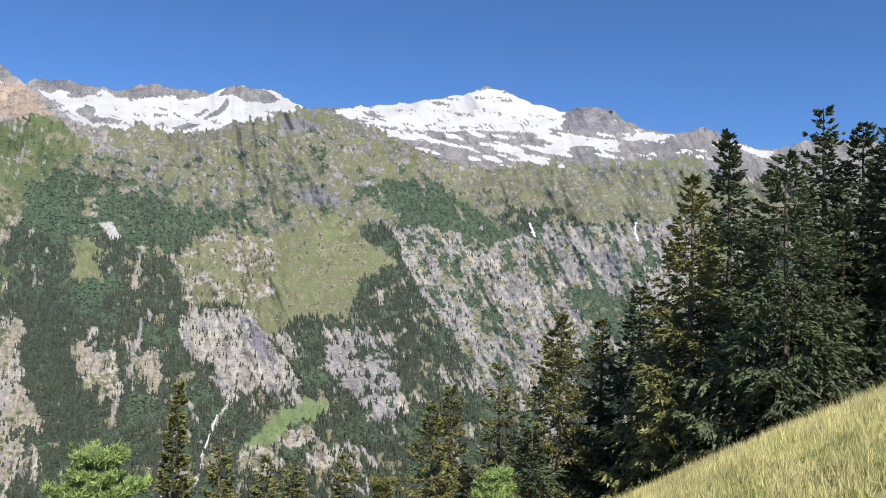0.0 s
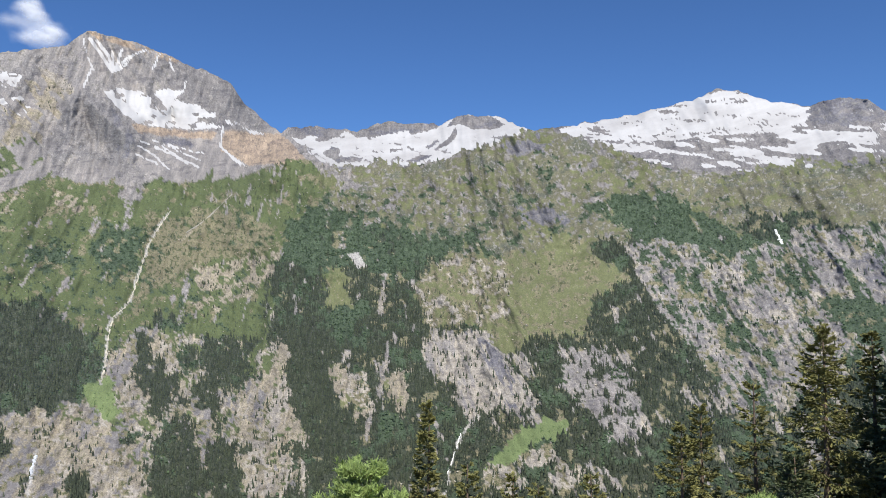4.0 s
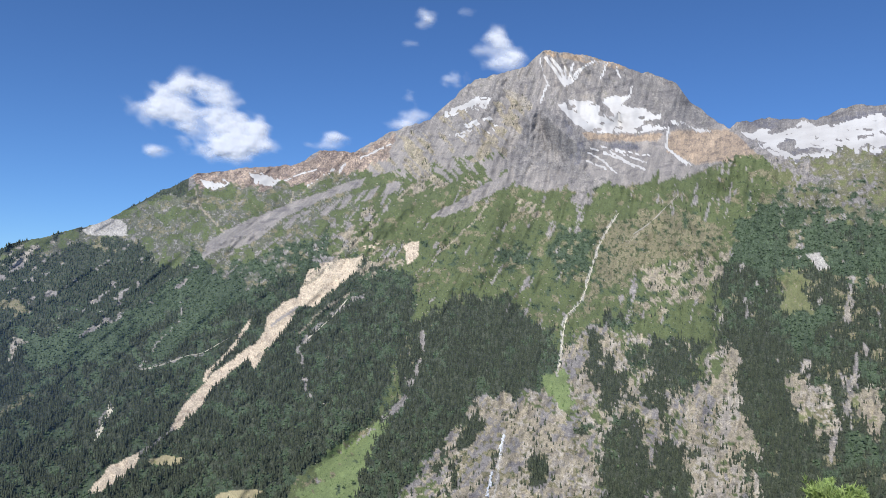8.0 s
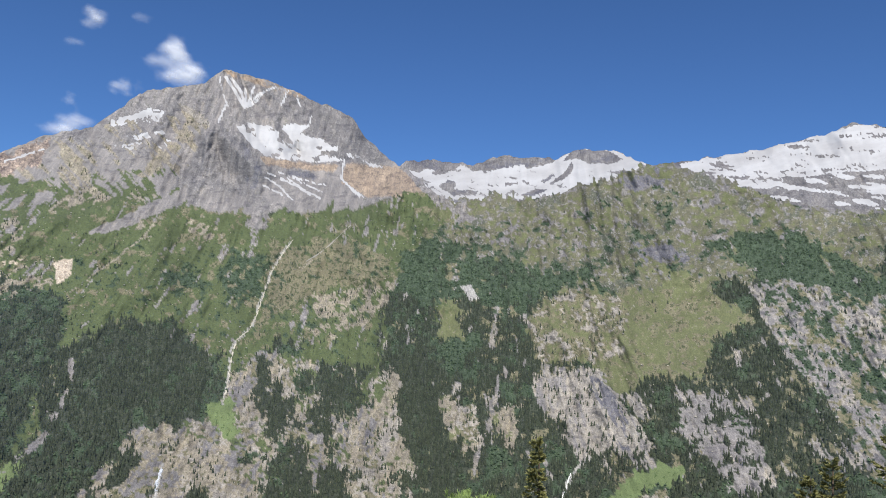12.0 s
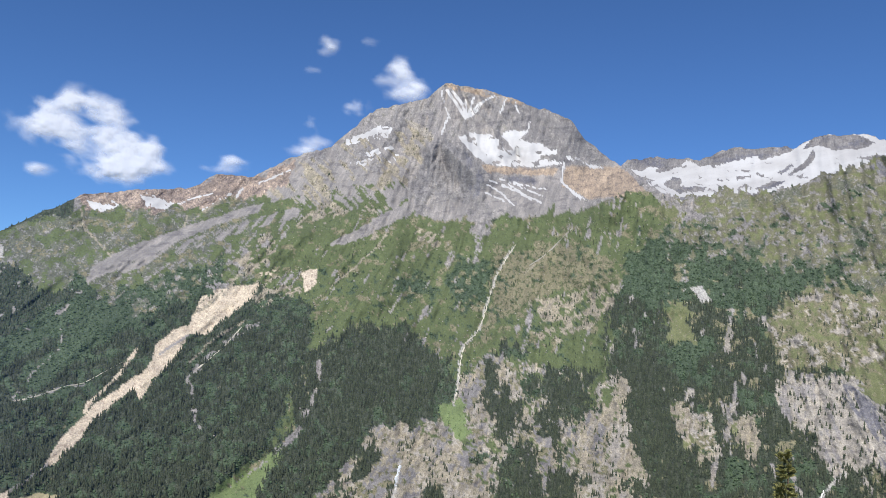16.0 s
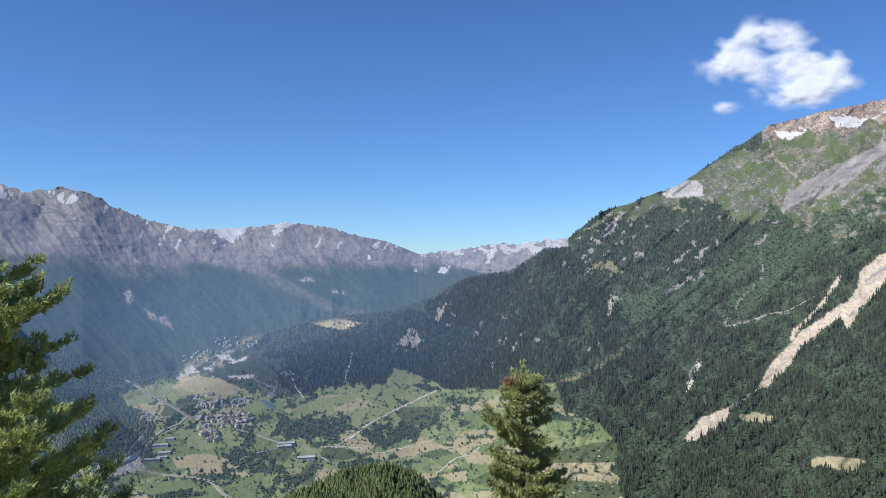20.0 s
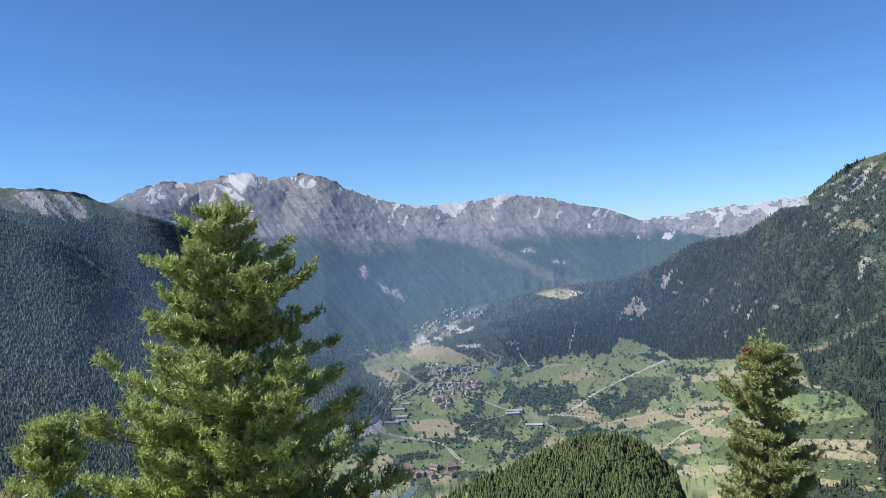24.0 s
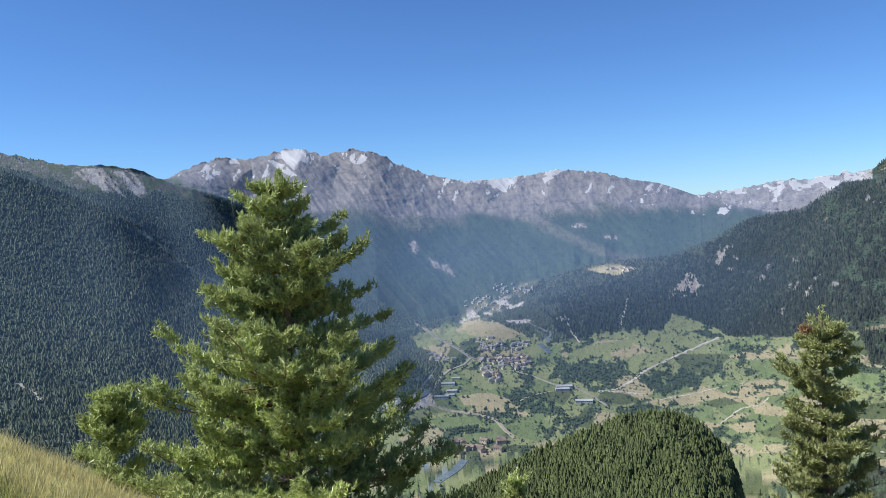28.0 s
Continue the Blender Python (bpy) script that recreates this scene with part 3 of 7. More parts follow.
# rough pasture and crags below the hill
alpine = inside([(31.85, 10.40), (25.38, 10.43), (18.55, 10.73), (12.79, 12.21), (9.81, 13.28), (3.76, 11.14), (-0.45, 9.64), (-4.68, 6.65), (-3.89, 4.99), (1.12, 6.11), (4.39, 4.77), (9.27, 3.78), (15.59, 3.52), (21.30, 5.96), (26.54, 6.32), (31.63, 6.22)])
paint("alp", alpine)
grain = fbm((B + 0.3 * E_) * 2.6, (E_ - 0.2 * B) * 3.2, 261, 2, 0.6)
paint("grass", alpine, grain + 0.7 * PATCH < -0.36)
paint("crag", alpine, grain * 0.8 + LAYERS * 0.6 > 0.30)
paint("rock", alpine, grain + 0.4 * SPECK > 0.40)
paint("heath", alpine, (PATCH + 0.5 * grain > 0.24))
paint("shrub", alpine, (0.6 * grain - SPECK + 0.5 * PATCH > 0.36) & (E_ < MID - 1.5))
paint("dark", inside([(12.78, 11.86), (9.78, 12.45), (8.73, 11.72), (11.95, 11.12)]), SPECK > -0.2)
paint("dark", inside([(11.60, 7.13), (9.40, 7.65), (7.75, 6.91), (8.13, 6.19), (10.96, 6.15)]), SPECK > -0.15)
paint("rock", inside([(28.16, 12.33), (26.80, 11.79), (26.43, 10.93), (25.04, 10.47), (22.86, 8.89), (23.90, 8.42), (26.39, 10.20), (28.73, 10.82)]), SPECK > -0.25)
paint("shrub", inside([(31.63, 6.22), (29.14, 6.10), (25.60, 7.88), (21.69, 6.70), (18.32, 5.37), (14.10, 5.19), (12.45, 3.25), (15.62, 4.32), (18.22, 3.01), (20.75, 1.73), (22.96, 3.17), (26.34, 2.25), (27.73, 3.65), (31.45, 2.70)]), SPECK < 0.22)
paint("shrub", inside([(6.95, 7.55), (1.17, 8.16), (-3.88, 5.40), (-7.19, 4.22), (-8.89, 0.17), (-6.44, 0.92), (-2.69, 3.31), (2.74, 4.82)]), STREAK < 0.3)
gorge = inside([(3.98, 4.78), (1.08, 4.87), (-3.09, 3.73), (-8.80, 5.07), (-15.92, 5.43), (-21.50, 4.71), (-21.53, -2.57), (-8.97, -4.69), (-4.99, -8.03), (-3.34, -7.30), (-0.78, -3.33), (1.78, -0.11)])
paint("rock", gorge)
paint("pale", gorge, STREAK * 0.7 + 0.5 * SPECK > 0.12)
paint("dry", gorge, SPECK - 0.3 * STREAK > 0.22)
paint("shrub", gorge, STREAK * 0.6 + SPECK * 0.8 + 0.4 * PATCH < -0.14)
paint("crag", gorge, STREAK * 0.5 + LAYERS * 0.6 - 0.4 * SPECK > 0.26)
paint("dark", inside([(-10.45, 3.05), (-12.63, 3.49), (-13.24, 1.88), (-11.86, 1.66)]), SPECK > -0.1)
paint("shrub", inside([(-8.27, 0.97), (-11.28, 0.63), (-14.83, -1.28), (-13.30, -3.32), (-10.11, -1.22)]), SPECK < 0.3)
meadow = inside([(12.47, 3.66), (7.70, 5.48), (5.18, 3.51), (3.48, 1.91), (5.92, 1.02), (6.44, -1.87), (9.87, -1.94), (12.21, -3.19), (14.23, -1.42), (13.94, 1.18)])
paint("dry", meadow)
paint("grass", meadow, SPECK + LAYERS * 0.4 < 0.16)
knob = inside([(19.29, 1.79), (16.37, 3.89), (14.46, 4.58), (11.64, 2.88), (12.32, -0.38), (14.62, -1.43), (18.05, -1.11)])
paint("dry", knob)
paint("pale", knob, SPECK > 0.12)
paint("grass", knob, SPECK < -0.22)
fallwall = inside([(16.70, -2.06), (13.84, -1.42), (12.20, -3.59), (10.10, -6.75), (12.05, -7.54), (13.99, -7.53), (15.11, -8.29), (16.16, -5.97), (17.91, -4.42), (18.36, -2.48)])
paint("pale", fallwall)
paint("rock", fallwall, STREAK > 0.15)
paint("dark", inside([(15.58, -1.45), (13.42, -2.41), (11.97, -4.38), (11.09, -6.95), (12.45, -7.14), (13.34, -4.39)], 0.6), STREAK > -0.1)
paint("rock", inside([(7.82, -3.11), (5.39, -2.86), (3.27, -5.46), (2.56, -8.84), (4.78, -9.27), (6.48, -7.11), (8.56, -5.14)]), SPECK > -0.12)
for spot in ([(23.98, -4.78), (22.61, -4.49), (21.86, -7.04), (23.18, -7.08)], [(30.25, -8.85), (27.40, -9.53), (26.37, -12.03), (30.08, -12.06)], [(30.41, -5.74), (27.88, -6.34), (27.05, -8.85), (30.28, -8.16)], [(20.64, -4.80), (19.93, -4.42), (20.04, -6.13)], [(28.72, -2.21), (30.30, -1.87), (30.19, -3.99), (28.61, -4.36)],
             [(11.96, -9.86), (8.81, -9.49), (8.75, -11.04), (11.13, -11.02)], [(8.77, -10.65), (7.15, -11.04), (7.47, -13.33), (9.10, -12.56)], [(13.84, -11.35), (11.93, -10.63), (11.07, -12.54), (13.38, -13.23)]):
    paint("dry", inside(spot, 1.2))
    paint("pale", inside(spot, 1.2), SPECK > -0.1)
paint("gravel", inside([(23.87, 4.15), (23.07, 4.20), (22.38, 3.05), (23.09, 3.01)], 0.4))
paint("grass", inside([(25.53, 2.85), (24.07, 3.11), (23.60, 0.41), (25.50, 0.12)]))
paint("lush", inside([(13.84, -11.28), (13.11, -10.23), (11.22, -8.51), (9.67, -7.65), (7.98, -8.00), (7.94, -9.10), (10.41, -9.29), (12.30, -11.00)]))
paint("gravel", along([(14.18, -7.53), (15.11, -8.29), (15.89, -9.61), (16.42, -11.28), (16.95, -13.83)], 0.09), SPECK > -0.1)
# the great pyramid
peak = (B > 28) & (B < 67) & (E_ > MID)
paint("rock", peak)
RIBS = np.abs(fbm(np.arctan2(B - 41.8, 20.5 - E_) * 4.5 + 0.35 * fbm(B * 0.5, E_ * 0.5, 45, 3), np.hypot(B - 41.8, 20.5 - E_) * 0.13, 46, 4, 0.55))
paint("scree", peak, RIBS + 0.12 * LAYERS > 0.27)
paint("crag", peak, RIBS + 0.10 * SPECK < 0.09)
paint("scree", inside([(56.52, 8.02), (52.51, 11.46), (48.34, 12.21), (44.15, 11.68), (44.91, 8.81), (49.01, 6.45), (54.79, 5.63)]), STREAK > -0.2)
paint("grass", inside([(56.50, 7.61), (50.75, 8.66), (45.37, 10.64), (44.08, 8.82), (46.98, 8.15), (49.84, 6.22), (56.43, 5.57)]), STREAK < 0.05)
paint("scree", inside([(42.83, 8.02), (41.72, 10.40), (40.41, 10.48), (40.04, 8.13)], 0.5))
paint("scree", inside([(38.58, 10.88), (32.84, 12.45), (30.99, 10.36), (32.05, 9.13), (35.95, 8.78), (37.96, 9.59)], 0.5))
paint("crag", inside([(42.75, 14.10), (41.93, 14.70), (40.06, 13.69), (38.56, 11.89), (38.78, 10.68), (39.58, 9.84), (41.64, 10.24), (42.46, 10.39), (44.12, 10.46), (43.73, 11.60)], 0.6))
# right face of the spur, turned from the sun: its shade is painted in
paint("dark", inside([(40.05, 13.50), (38.56, 11.89), (38.78, 10.68), (39.50, 10.08), (39.82, 11.69)], 0.6), STREAK > -0.1)
paint("scree", inside([(44.66, 15.48), (42.56, 14.90), (41.72, 14.70), (42.96, 14.30), (44.02, 14.89)], 0.4))
paint("ochre", inside([(38.81, 12.65), (35.00, 12.43), (33.04, 12.53), (33.42, 11.99), (34.99, 11.95), (38.40, 12.20)], 0.5))
# cliff shadow below the ochre band, laid on as dark cover
paint("dark", inside([(37.18, 11.91), (35.19, 11.88), (34.59, 11.39), (36.58, 11.43)], 0.4))
paint("ochre", inside([(32.65, 12.67), (28.67, 12.59), (26.66, 10.78), (28.30, 10.47), (30.91, 10.28), (32.83, 11.27)], 0.6))
paint("ochre", inside([(41.80, 18.49), (38.08, 18.04), (35.65, 17.19), (36.05, 16.93), (38.48, 17.51), (41.17, 18.02)], 0.4), SPECK > -0.2)
slab = fbm((B - 0.5 * E_) * 1.3, (E_ + 0.25 * B) * 2.6, 186, 2, 0.6)
for spot in ([(40.69, 14.57), (39.67, 14.96), (38.04, 14.85), (37.54, 14.45), (37.70, 13.82), (36.40, 13.40), (35.52, 12.99), (36.59, 12.54), (38.41, 12.72), (39.31, 13.29), (40.06, 14.09)], [(37.63, 15.00), (36.03, 15.35), (35.46, 15.10), (36.10, 14.57), (34.03, 14.16), (33.17, 14.01), (33.39, 13.09), (32.77, 12.91), (34.80, 12.54), (36.55, 12.70), (36.00, 13.39), (37.53, 13.82), (36.73, 14.28)],
             [(49.02, 13.84), (46.33, 15.10), (45.53, 15.24), (45.81, 14.47), (47.14, 14.21), (48.80, 13.61)], [(32.66, 13.41), (31.54, 13.33), (31.61, 13.14), (32.54, 13.17)], [(31.38, 12.94), (29.72, 12.56), (30.54, 12.48)]):
    paint("snow", inside(spot, 0.35), slab < 0.36)
for spot in ([(47.72, 12.42), (45.02, 13.20), (44.18, 13.05), (46.67, 12.37)], [(45.84, 12.62), (43.99, 13.61), (43.56, 13.38), (45.00, 12.39)], [(55.39, 10.68), (52.92, 11.52), (54.14, 10.49)], [(48.37, 13.14), (45.87, 13.83), (45.45, 13.60), (47.52, 12.83)]):
    paint("firn", inside(spot, 0.6), slab < 0.15)
SNOW_FAN = (([(41.58, 17.95), (40.73, 16.85), (40.10, 15.99), (39.94, 16.14)], 0.11), ([(41.13, 17.87), (40.45, 17.08), (39.98, 16.06)], 0.09), ([(40.12, 17.31), (39.98, 16.06)], 0.07), ([(39.47, 17.53), (39.70, 16.84), (39.94, 16.06)], 0.09), ([(38.00, 17.61), (39.13, 17.06), (39.85, 16.06)], 0.07), ([(38.73, 17.28), (39.29, 16.52), (39.77, 16.06)], 0.05),
                ([(42.00, 17.88), (41.77, 16.94), (41.30, 16.00)], 0.05), ([(41.42, 16.00), (41.85, 14.82)], 0.06), ([(37.06, 17.47), (37.57, 16.40)], 0.05), ([(36.45, 17.14), (36.12, 16.36)], 0.05), ([(35.47, 15.25), (35.31, 15.87)], 0.05))
SNOW_BANDS = (
                ([(38.23, 11.60), (36.77, 11.07), (34.30, 9.96)], 0.06), ([(38.39, 11.28), (37.33, 10.72), (36.36, 9.87)], 0.06), ([(37.58, 11.68), (35.58, 11.25), (34.00, 10.98)], 0.05), ([(36.77, 11.27), (35.17, 10.37)], 0.05), ([(38.46, 10.72), (36.96, 10.07)], 0.05), ([(36.38, 11.34), (34.19, 10.44)], 0.04), ([(32.77, 12.91), (32.87, 11.51), (31.48, 10.34)], 0.07))
for line, w in SNOW_FAN + SNOW_BANDS:
    paint("snow", along(line, w, 0.25), slab < 0.5)
paint("snow", inside([(32.84, 11.51), (31.48, 10.38), (31.10, 10.25), (32.45, 11.26)], 0.2))
for spot in [[(49.08, 14.02), (47.67, 14.6), (46.4, 15.3), (46.48, 14.87), (45.69, 15.18), (45.81, 14.36), (46.8, 14.21), (48.22, 13.77)], [(47.49, 13.24), (45.23, 13.94), (45.31, 13.63), (47.05, 12.92)], [(48.66, 12.47), (46.71, 12.87), (47.55, 12.28)], [(46.13, 12.5), (45.01, 13.34), (45.17, 12.73)], [(54.25, 11.16), (52.95, 12.02), (53.08, 11.65), (53.96, 11.03)]]:
    paint("snow", inside(spot, 0.25), slab < 0.45)
paint("pale", inside([(44.62, 15.78), (43.42, 15.44), (42.35, 14.69), (42.99, 14.31), (44.26, 15.11)], 0.25))
flow = fbm((B - 1.1 * (E_ - 6)) * 1.5, (B + 0.9 * E_) * 0.35, 301, 3, 0.6)
apron = inside([(58.16, 8.34), (52.53, 12.07), (48.40, 14.02), (44.23, 15.29), (42.54, 14.10), (43.94, 11.60), (45.33, 8.80), (49.01, 6.45), (54.79, 5.63)], 0.9)
paint("tan", apron, flow > 0.22)
paint("scree", apron, flow < -0.20)
paint("grass", inside([(56.50, 7.61), (52.45, 9.83), (48.30, 10.78), (44.56, 11.26), (43.47, 9.24), (46.98, 8.15), (49.84, 6.22), (56.43, 5.57)], 0.9), np.abs(flow) < 0.13)
paint("tan", inside([(44.45, 15.48), (42.55, 14.50), (43.97, 13.09), (46.20, 10.42), (47.04, 10.61), (45.02, 13.08), (44.01, 14.49)], 0.6), flow > -0.25)
paint("crag", inside([(33.65, 15.88), (32.09, 15.81), (31.12, 14.23), (29.79, 12.83), (32.46, 13.33), (34.03, 14.55)], 0.7), LAYERS > -0.2)
left_peaks = inside([(67.21, 8.47), (62.63, 9.68), (59.45, 10.09), (57.87, 11.19), (55.40, 11.08), (52.55, 12.67), (52.91, 11.03), (54.93, 9.52), (56.94, 8.20), (59.78, 8.26), (63.31, 7.32), (66.02, 7.46)])
paint("brown", left_peaks)
paint("snow", inside([(66.37, 8.30), (63.74, 8.09), (63.79, 7.61), (65.73, 7.72)], 0.6), SPECK < 0.3)
paint("snow", inside([(63.00, 9.02), (60.39, 8.46), (60.97, 8.11), (62.49, 8.29)], 0.6), SPECK < 0.3)
paint("snow", inside([(58.58, 8.65), (56.57, 9.32), (56.78, 8.33), (58.16, 8.34)], 0.6), SPECK < 0.3)
for line, w in (([(62.61, 9.29), (61.40, 8.64), (60.58, 8.29)], 0.08), ([(64.72, 8.42), (63.72, 7.78), (62.93, 7.51)], 0.07), ([(66.05, 8.17), (64.49, 7.65)], 0.08), ([(56.99, 9.62), (58.18, 8.67), (59.37, 8.20)], 0.07), ([(56.19, 10.07), (56.57, 9.44)], 0.06), ([(54.97, 10.54), (52.93, 11.64)], 0.06), ([(58.21, 9.56), (60.59, 8.53)], 0.05)):
    paint("snow", along(line, w, 0.5), SPECK < 0.3)
paint("tan", inside([(58.97, 8.30), (57.58, 9.10), (56.58, 9.56), (56.94, 8.41), (58.14, 7.86)], 0.6))
# green flanks
flank = (B + 2.0 * PATCH + 1.2 * SPECK > 26.5) & (B < 82) & (E_ <= MID)
green = inside([(79.18, 1.71), (77.70, 3.02), (75.12, 3.58), (69.70, 6.50), (66.42, 7.83), (59.78, 8.26), (54.94, 9.72), (49.08, 8.71), (42.84, 8.84), (37.54, 8.87), (32.05, 9.41), (27.21, 10.92), (24.03, 8.98), (28.29, 6.42), (29.02, 2.92), (30.12, -0.60), (36.63, -0.42), (39.77, -2.94), (43.91, 1.01), (48.82, -0.16), (51.91, -6.54), (57.26, -14.28), (60.39, -14.23), (53.48, -8.15), (50.84, -1.65), (50.75, 2.05), (54.70, 3.25), (58.72, 2.20), (63.00, 0.44), (65.37, 1.95), (68.07, 3.41), (75.03, 1.91)])
paint("shrub", flank, (SPECK > 0.1) & (E_ < MID - 2))
paint("grass", green)
paint("dry", green, (SPECK + 0.5 * LAYERS > 0.30))
paint("rock", green, (STREAK + 0.4 * SPECK > 0.48))
paint("shrub", green, (SPECK < -0.34) & (E_ < MID - 2.5))
paint("scree", inside([(65.73, 3.05), (65.62, 3.92), (64.36, 4.86), (61.30, 6.47), (58.14, 7.86), (54.51, 9.25), (54.89, 8.50), (58.12, 7.21), (60.48, 5.87), (63.55, 4.11)], 0.5))
paint("scree", along([(65.51, 3.33), (66.43, 1.99), (67.03, 1.10), (67.91, 0.29), (70.04, -0.74)], 0.16))
paint("scree", inside([(43.90, 10.05), (45.75, 8.96), (49.84, 6.38), (48.60, 6.50), (45.31, 8.14), (43.47, 9.32)], 0.5))
paint("scree", along([(63.55, 4.03), (58.09, 6.51), (52.41, 8.60)], 0.35), STREAK > 0)
paint("dry", inside([(37.50, 6.04), (32.04, 7.24), (29.03, 6.04), (29.95, 4.09), (33.55, 3.66), (37.44, 1.17), (38.60, -0.88), (37.86, 3.19)]), SPECK > -0.3)
paint("tan", inside([(35.09, 2.84), (32.01, 3.48), (28.84, 4.68), (29.20, 2.14), (32.75, 0.30), (34.87, 0.24)]), SPECK > -0.05)
paint("shrub", inside([(40.53, 5.80), (37.42, 5.43), (38.18, 2.78), (39.85, 1.85), (41.02, 3.95)]), SPECK < 0.25)
paint("shrub", inside([(44.81, 4.28), (42.76, 4.74), (42.11, 3.11), (43.94, 2.45)]), SPECK < 0.2)
paint("rock", inside([(58.81, 4.24), (54.83, 6.86), (53.98, 6.07), (55.56, 4.37), (56.34, 3.31), (58.74, 2.61)]), SPECK > 0.14)
paint("rock", inside([(39.98, 9.27), (38.37, 10.08), (37.93, 8.06), (38.92, 6.64)]), SPECK > -0.3)
stone_patch = fbm((B + 0.6 * E_) * 2.4, E_ * 2.8, 311, 2, 0.6)
for spot in ([(58.59, 3.84), (56.43, 5.77), (54.01, 6.90), (53.15, 5.90), (54.74, 4.40), (56.34, 3.31)], [(52.80, 7.97), (49.93, 9.18), (48.25, 8.94), (49.47, 7.88), (51.95, 7.30)], [(43.84, 7.39), (42.83, 8.23), (41.39, 7.96), (41.57, 7.01), (43.21, 6.70)], [(46.14, 7.96), (45.31, 8.19), (46.30, 6.10), (47.14, 6.29)], [(56.32, 2.70), (52.26, 4.07), (51.39, 2.86), (54.64, 1.52)]):
    paint("tan", inside(spot, 1.1), stone_patch > 0.12)
for line, w in (([(66.61, 7.81), (66.27, 6.46), (64.95, 5.15), (64.55, 4.70)], 0.06), ([(59.76, 7.85), (59.93, 7.03)], 0.05), ([(45.31, 7.98), (46.31, 6.52), (48.13, 4.61), (50.55, 2.47)], 0.05), ([(32.04, 8.23), (33.96, 6.25), (35.51, 4.84)], 0.05), ([(54.71, 3.58), (56.30, 2.37), (58.66, 0.58)], 0.04), ([(68.19, 5.75), (66.36, 6.65)], 0.04), ([(55.43, 0.68), (57.21, -0.40), (58.94, -2.26)], 0.07)):
    paint("tan", along(line, w, 0.4), stone_patch > -0.3)
# crags and woods under the green flank
crag = inside([(40.34, -4.64), (39.58, -2.33), (37.17, -1.16), (33.89, -1.32), (29.93, -0.79), (28.28, -2.46), (28.28, -6.24), (26.68, -12.63), (52.05, -14.27), (48.54, -10.00), (46.29, -7.26), (42.54, -5.85)], 0.95)
TREES_B, TREES_E = B + WARP_B, E_ + WARP_E
GROVES = fbm(TREES_B * 0.8 + 0.25 * TREES_E, TREES_E * 0.62, 231, 5, 0.62)
paint("tan", crag)
paint("pale", crag, STREAK + SPECK * 0.7 > 0.20)
paint("crag", crag, STREAK - SPECK * 0.6 < -0.16)
paint("dry", crag, LAYERS + SPECK * 0.8 > 0.38)
paint("grass", crag, PATCH * 0.6 + SPECK + 0.4 * LAYERS < -0.24)
paint("shrub", crag, GROVES + 0.3 * SPECK > 0.16)
paint("forest", crag, GROVES - 0.3 * SPECK > 0.24)
for spot in ([(39.54, -2.65), (37.16, -1.72), (35.43, -2.29), (36.27, -4.03), (34.12, -5.23), (35.37, -7.00), (37.11, -5.81), (38.80, -5.89)], [(31.25, -5.07), (29.62, -4.55), (28.82, -6.58), (28.02, -9.73), (27.21, -12.69), (30.39, -13.03), (31.64, -7.99)], [(46.28, -7.50), (43.67, -6.09), (41.43, -6.88), (39.64, -8.48), (37.03, -11.27), (37.62, -13.66), (47.00, -14.15), (48.40, -11.81), (48.02, -9.68)]):
    cliff = inside(spot, 1.3) & (GROVES < 0.42)
    paint("tan", cliff)
    paint("pale", cliff, STREAK + SPECK * 0.8 > 0.22)
    paint("crag", cliff, STREAK - SPECK * 0.6 < -0.14)
    paint("dry", cliff, SPECK - LAYERS * 0.5 > 0.28)
for spot in ([(38.34, -2.24), (37.16, -1.96), (36.11, -3.59), (34.45, -6.52), (36.23, -7.13), (37.66, -5.40)], [(33.88, -1.76), (31.15, -1.58), (30.69, -4.19), (31.96, -4.68), (32.76, -8.26), (34.22, -7.01)], [(29.23, -0.77), (25.31, -1.57), (23.86, -6.21), (22.44, -12.11), (26.86, -12.65), (28.28, -6.24), (30.11, -2.50)], [(51.41, -1.67), (47.86, 0.90), (45.18, 0.81), (43.80, -0.22), (41.99, -0.66), (40.63, -2.04), (40.59, -4.45), (42.54, -5.85), (46.29, -7.06), (51.83, -8.91)],
             [(37.31, -8.35), (34.60, -7.42), (33.81, -10.40), (34.54, -13.41), (36.84, -13.60), (36.11, -10.57)], [(33.44, -9.25), (31.37, -8.72), (30.98, -13.09), (33.02, -13.28)], [(47.37, -8.01), (45.74, -7.95), (45.69, -9.91), (47.10, -10.35)], [(42.25, -10.16), (41.04, -10.10), (40.60, -12.36), (41.99, -12.81)]):
    paint("forest", inside(spot, 1.4), SPECK + 0.5 * GROVES < 0.30)
for spot in ([(29.93, -0.79), (28.28, -2.46), (27.85, -6.21), (26.68, -9.06), (27.21, -12.69), (28.62, -12.85), (29.43, -7.82), (30.47, -3.33)], [(24.94, -3.79), (23.42, -4.79), (22.44, -7.23), (23.43, -8.04), (24.60, -5.97)], [(21.44, -4.65), (19.29, -4.84), (19.57, -7.65), (20.82, -7.08)]):
    slab_ = inside(spot, 1.2) & (GROVES < 0.25)
    paint("tan", slab_)
    paint("pale", slab_, STREAK + SPECK * 0.7 > 0.25)
    paint("grass", slab_, SPECK < -0.28)
paint("lush", inside([(41.54, -5.09), (39.74, -4.62), (38.83, -6.80), (40.02, -7.09)]))
paint("grass", inside([(36.81, -1.71), (33.90, -0.17), (29.93, -0.52), (29.82, -1.84), (33.89, -1.52)]), SPECK < 0.35)
paint("grass", inside([(29.02, 2.54), (29.37, -2.13), (28.64, -3.62), (30.84, -4.51), (30.11, -1.77)]), SPECK < 0.2)
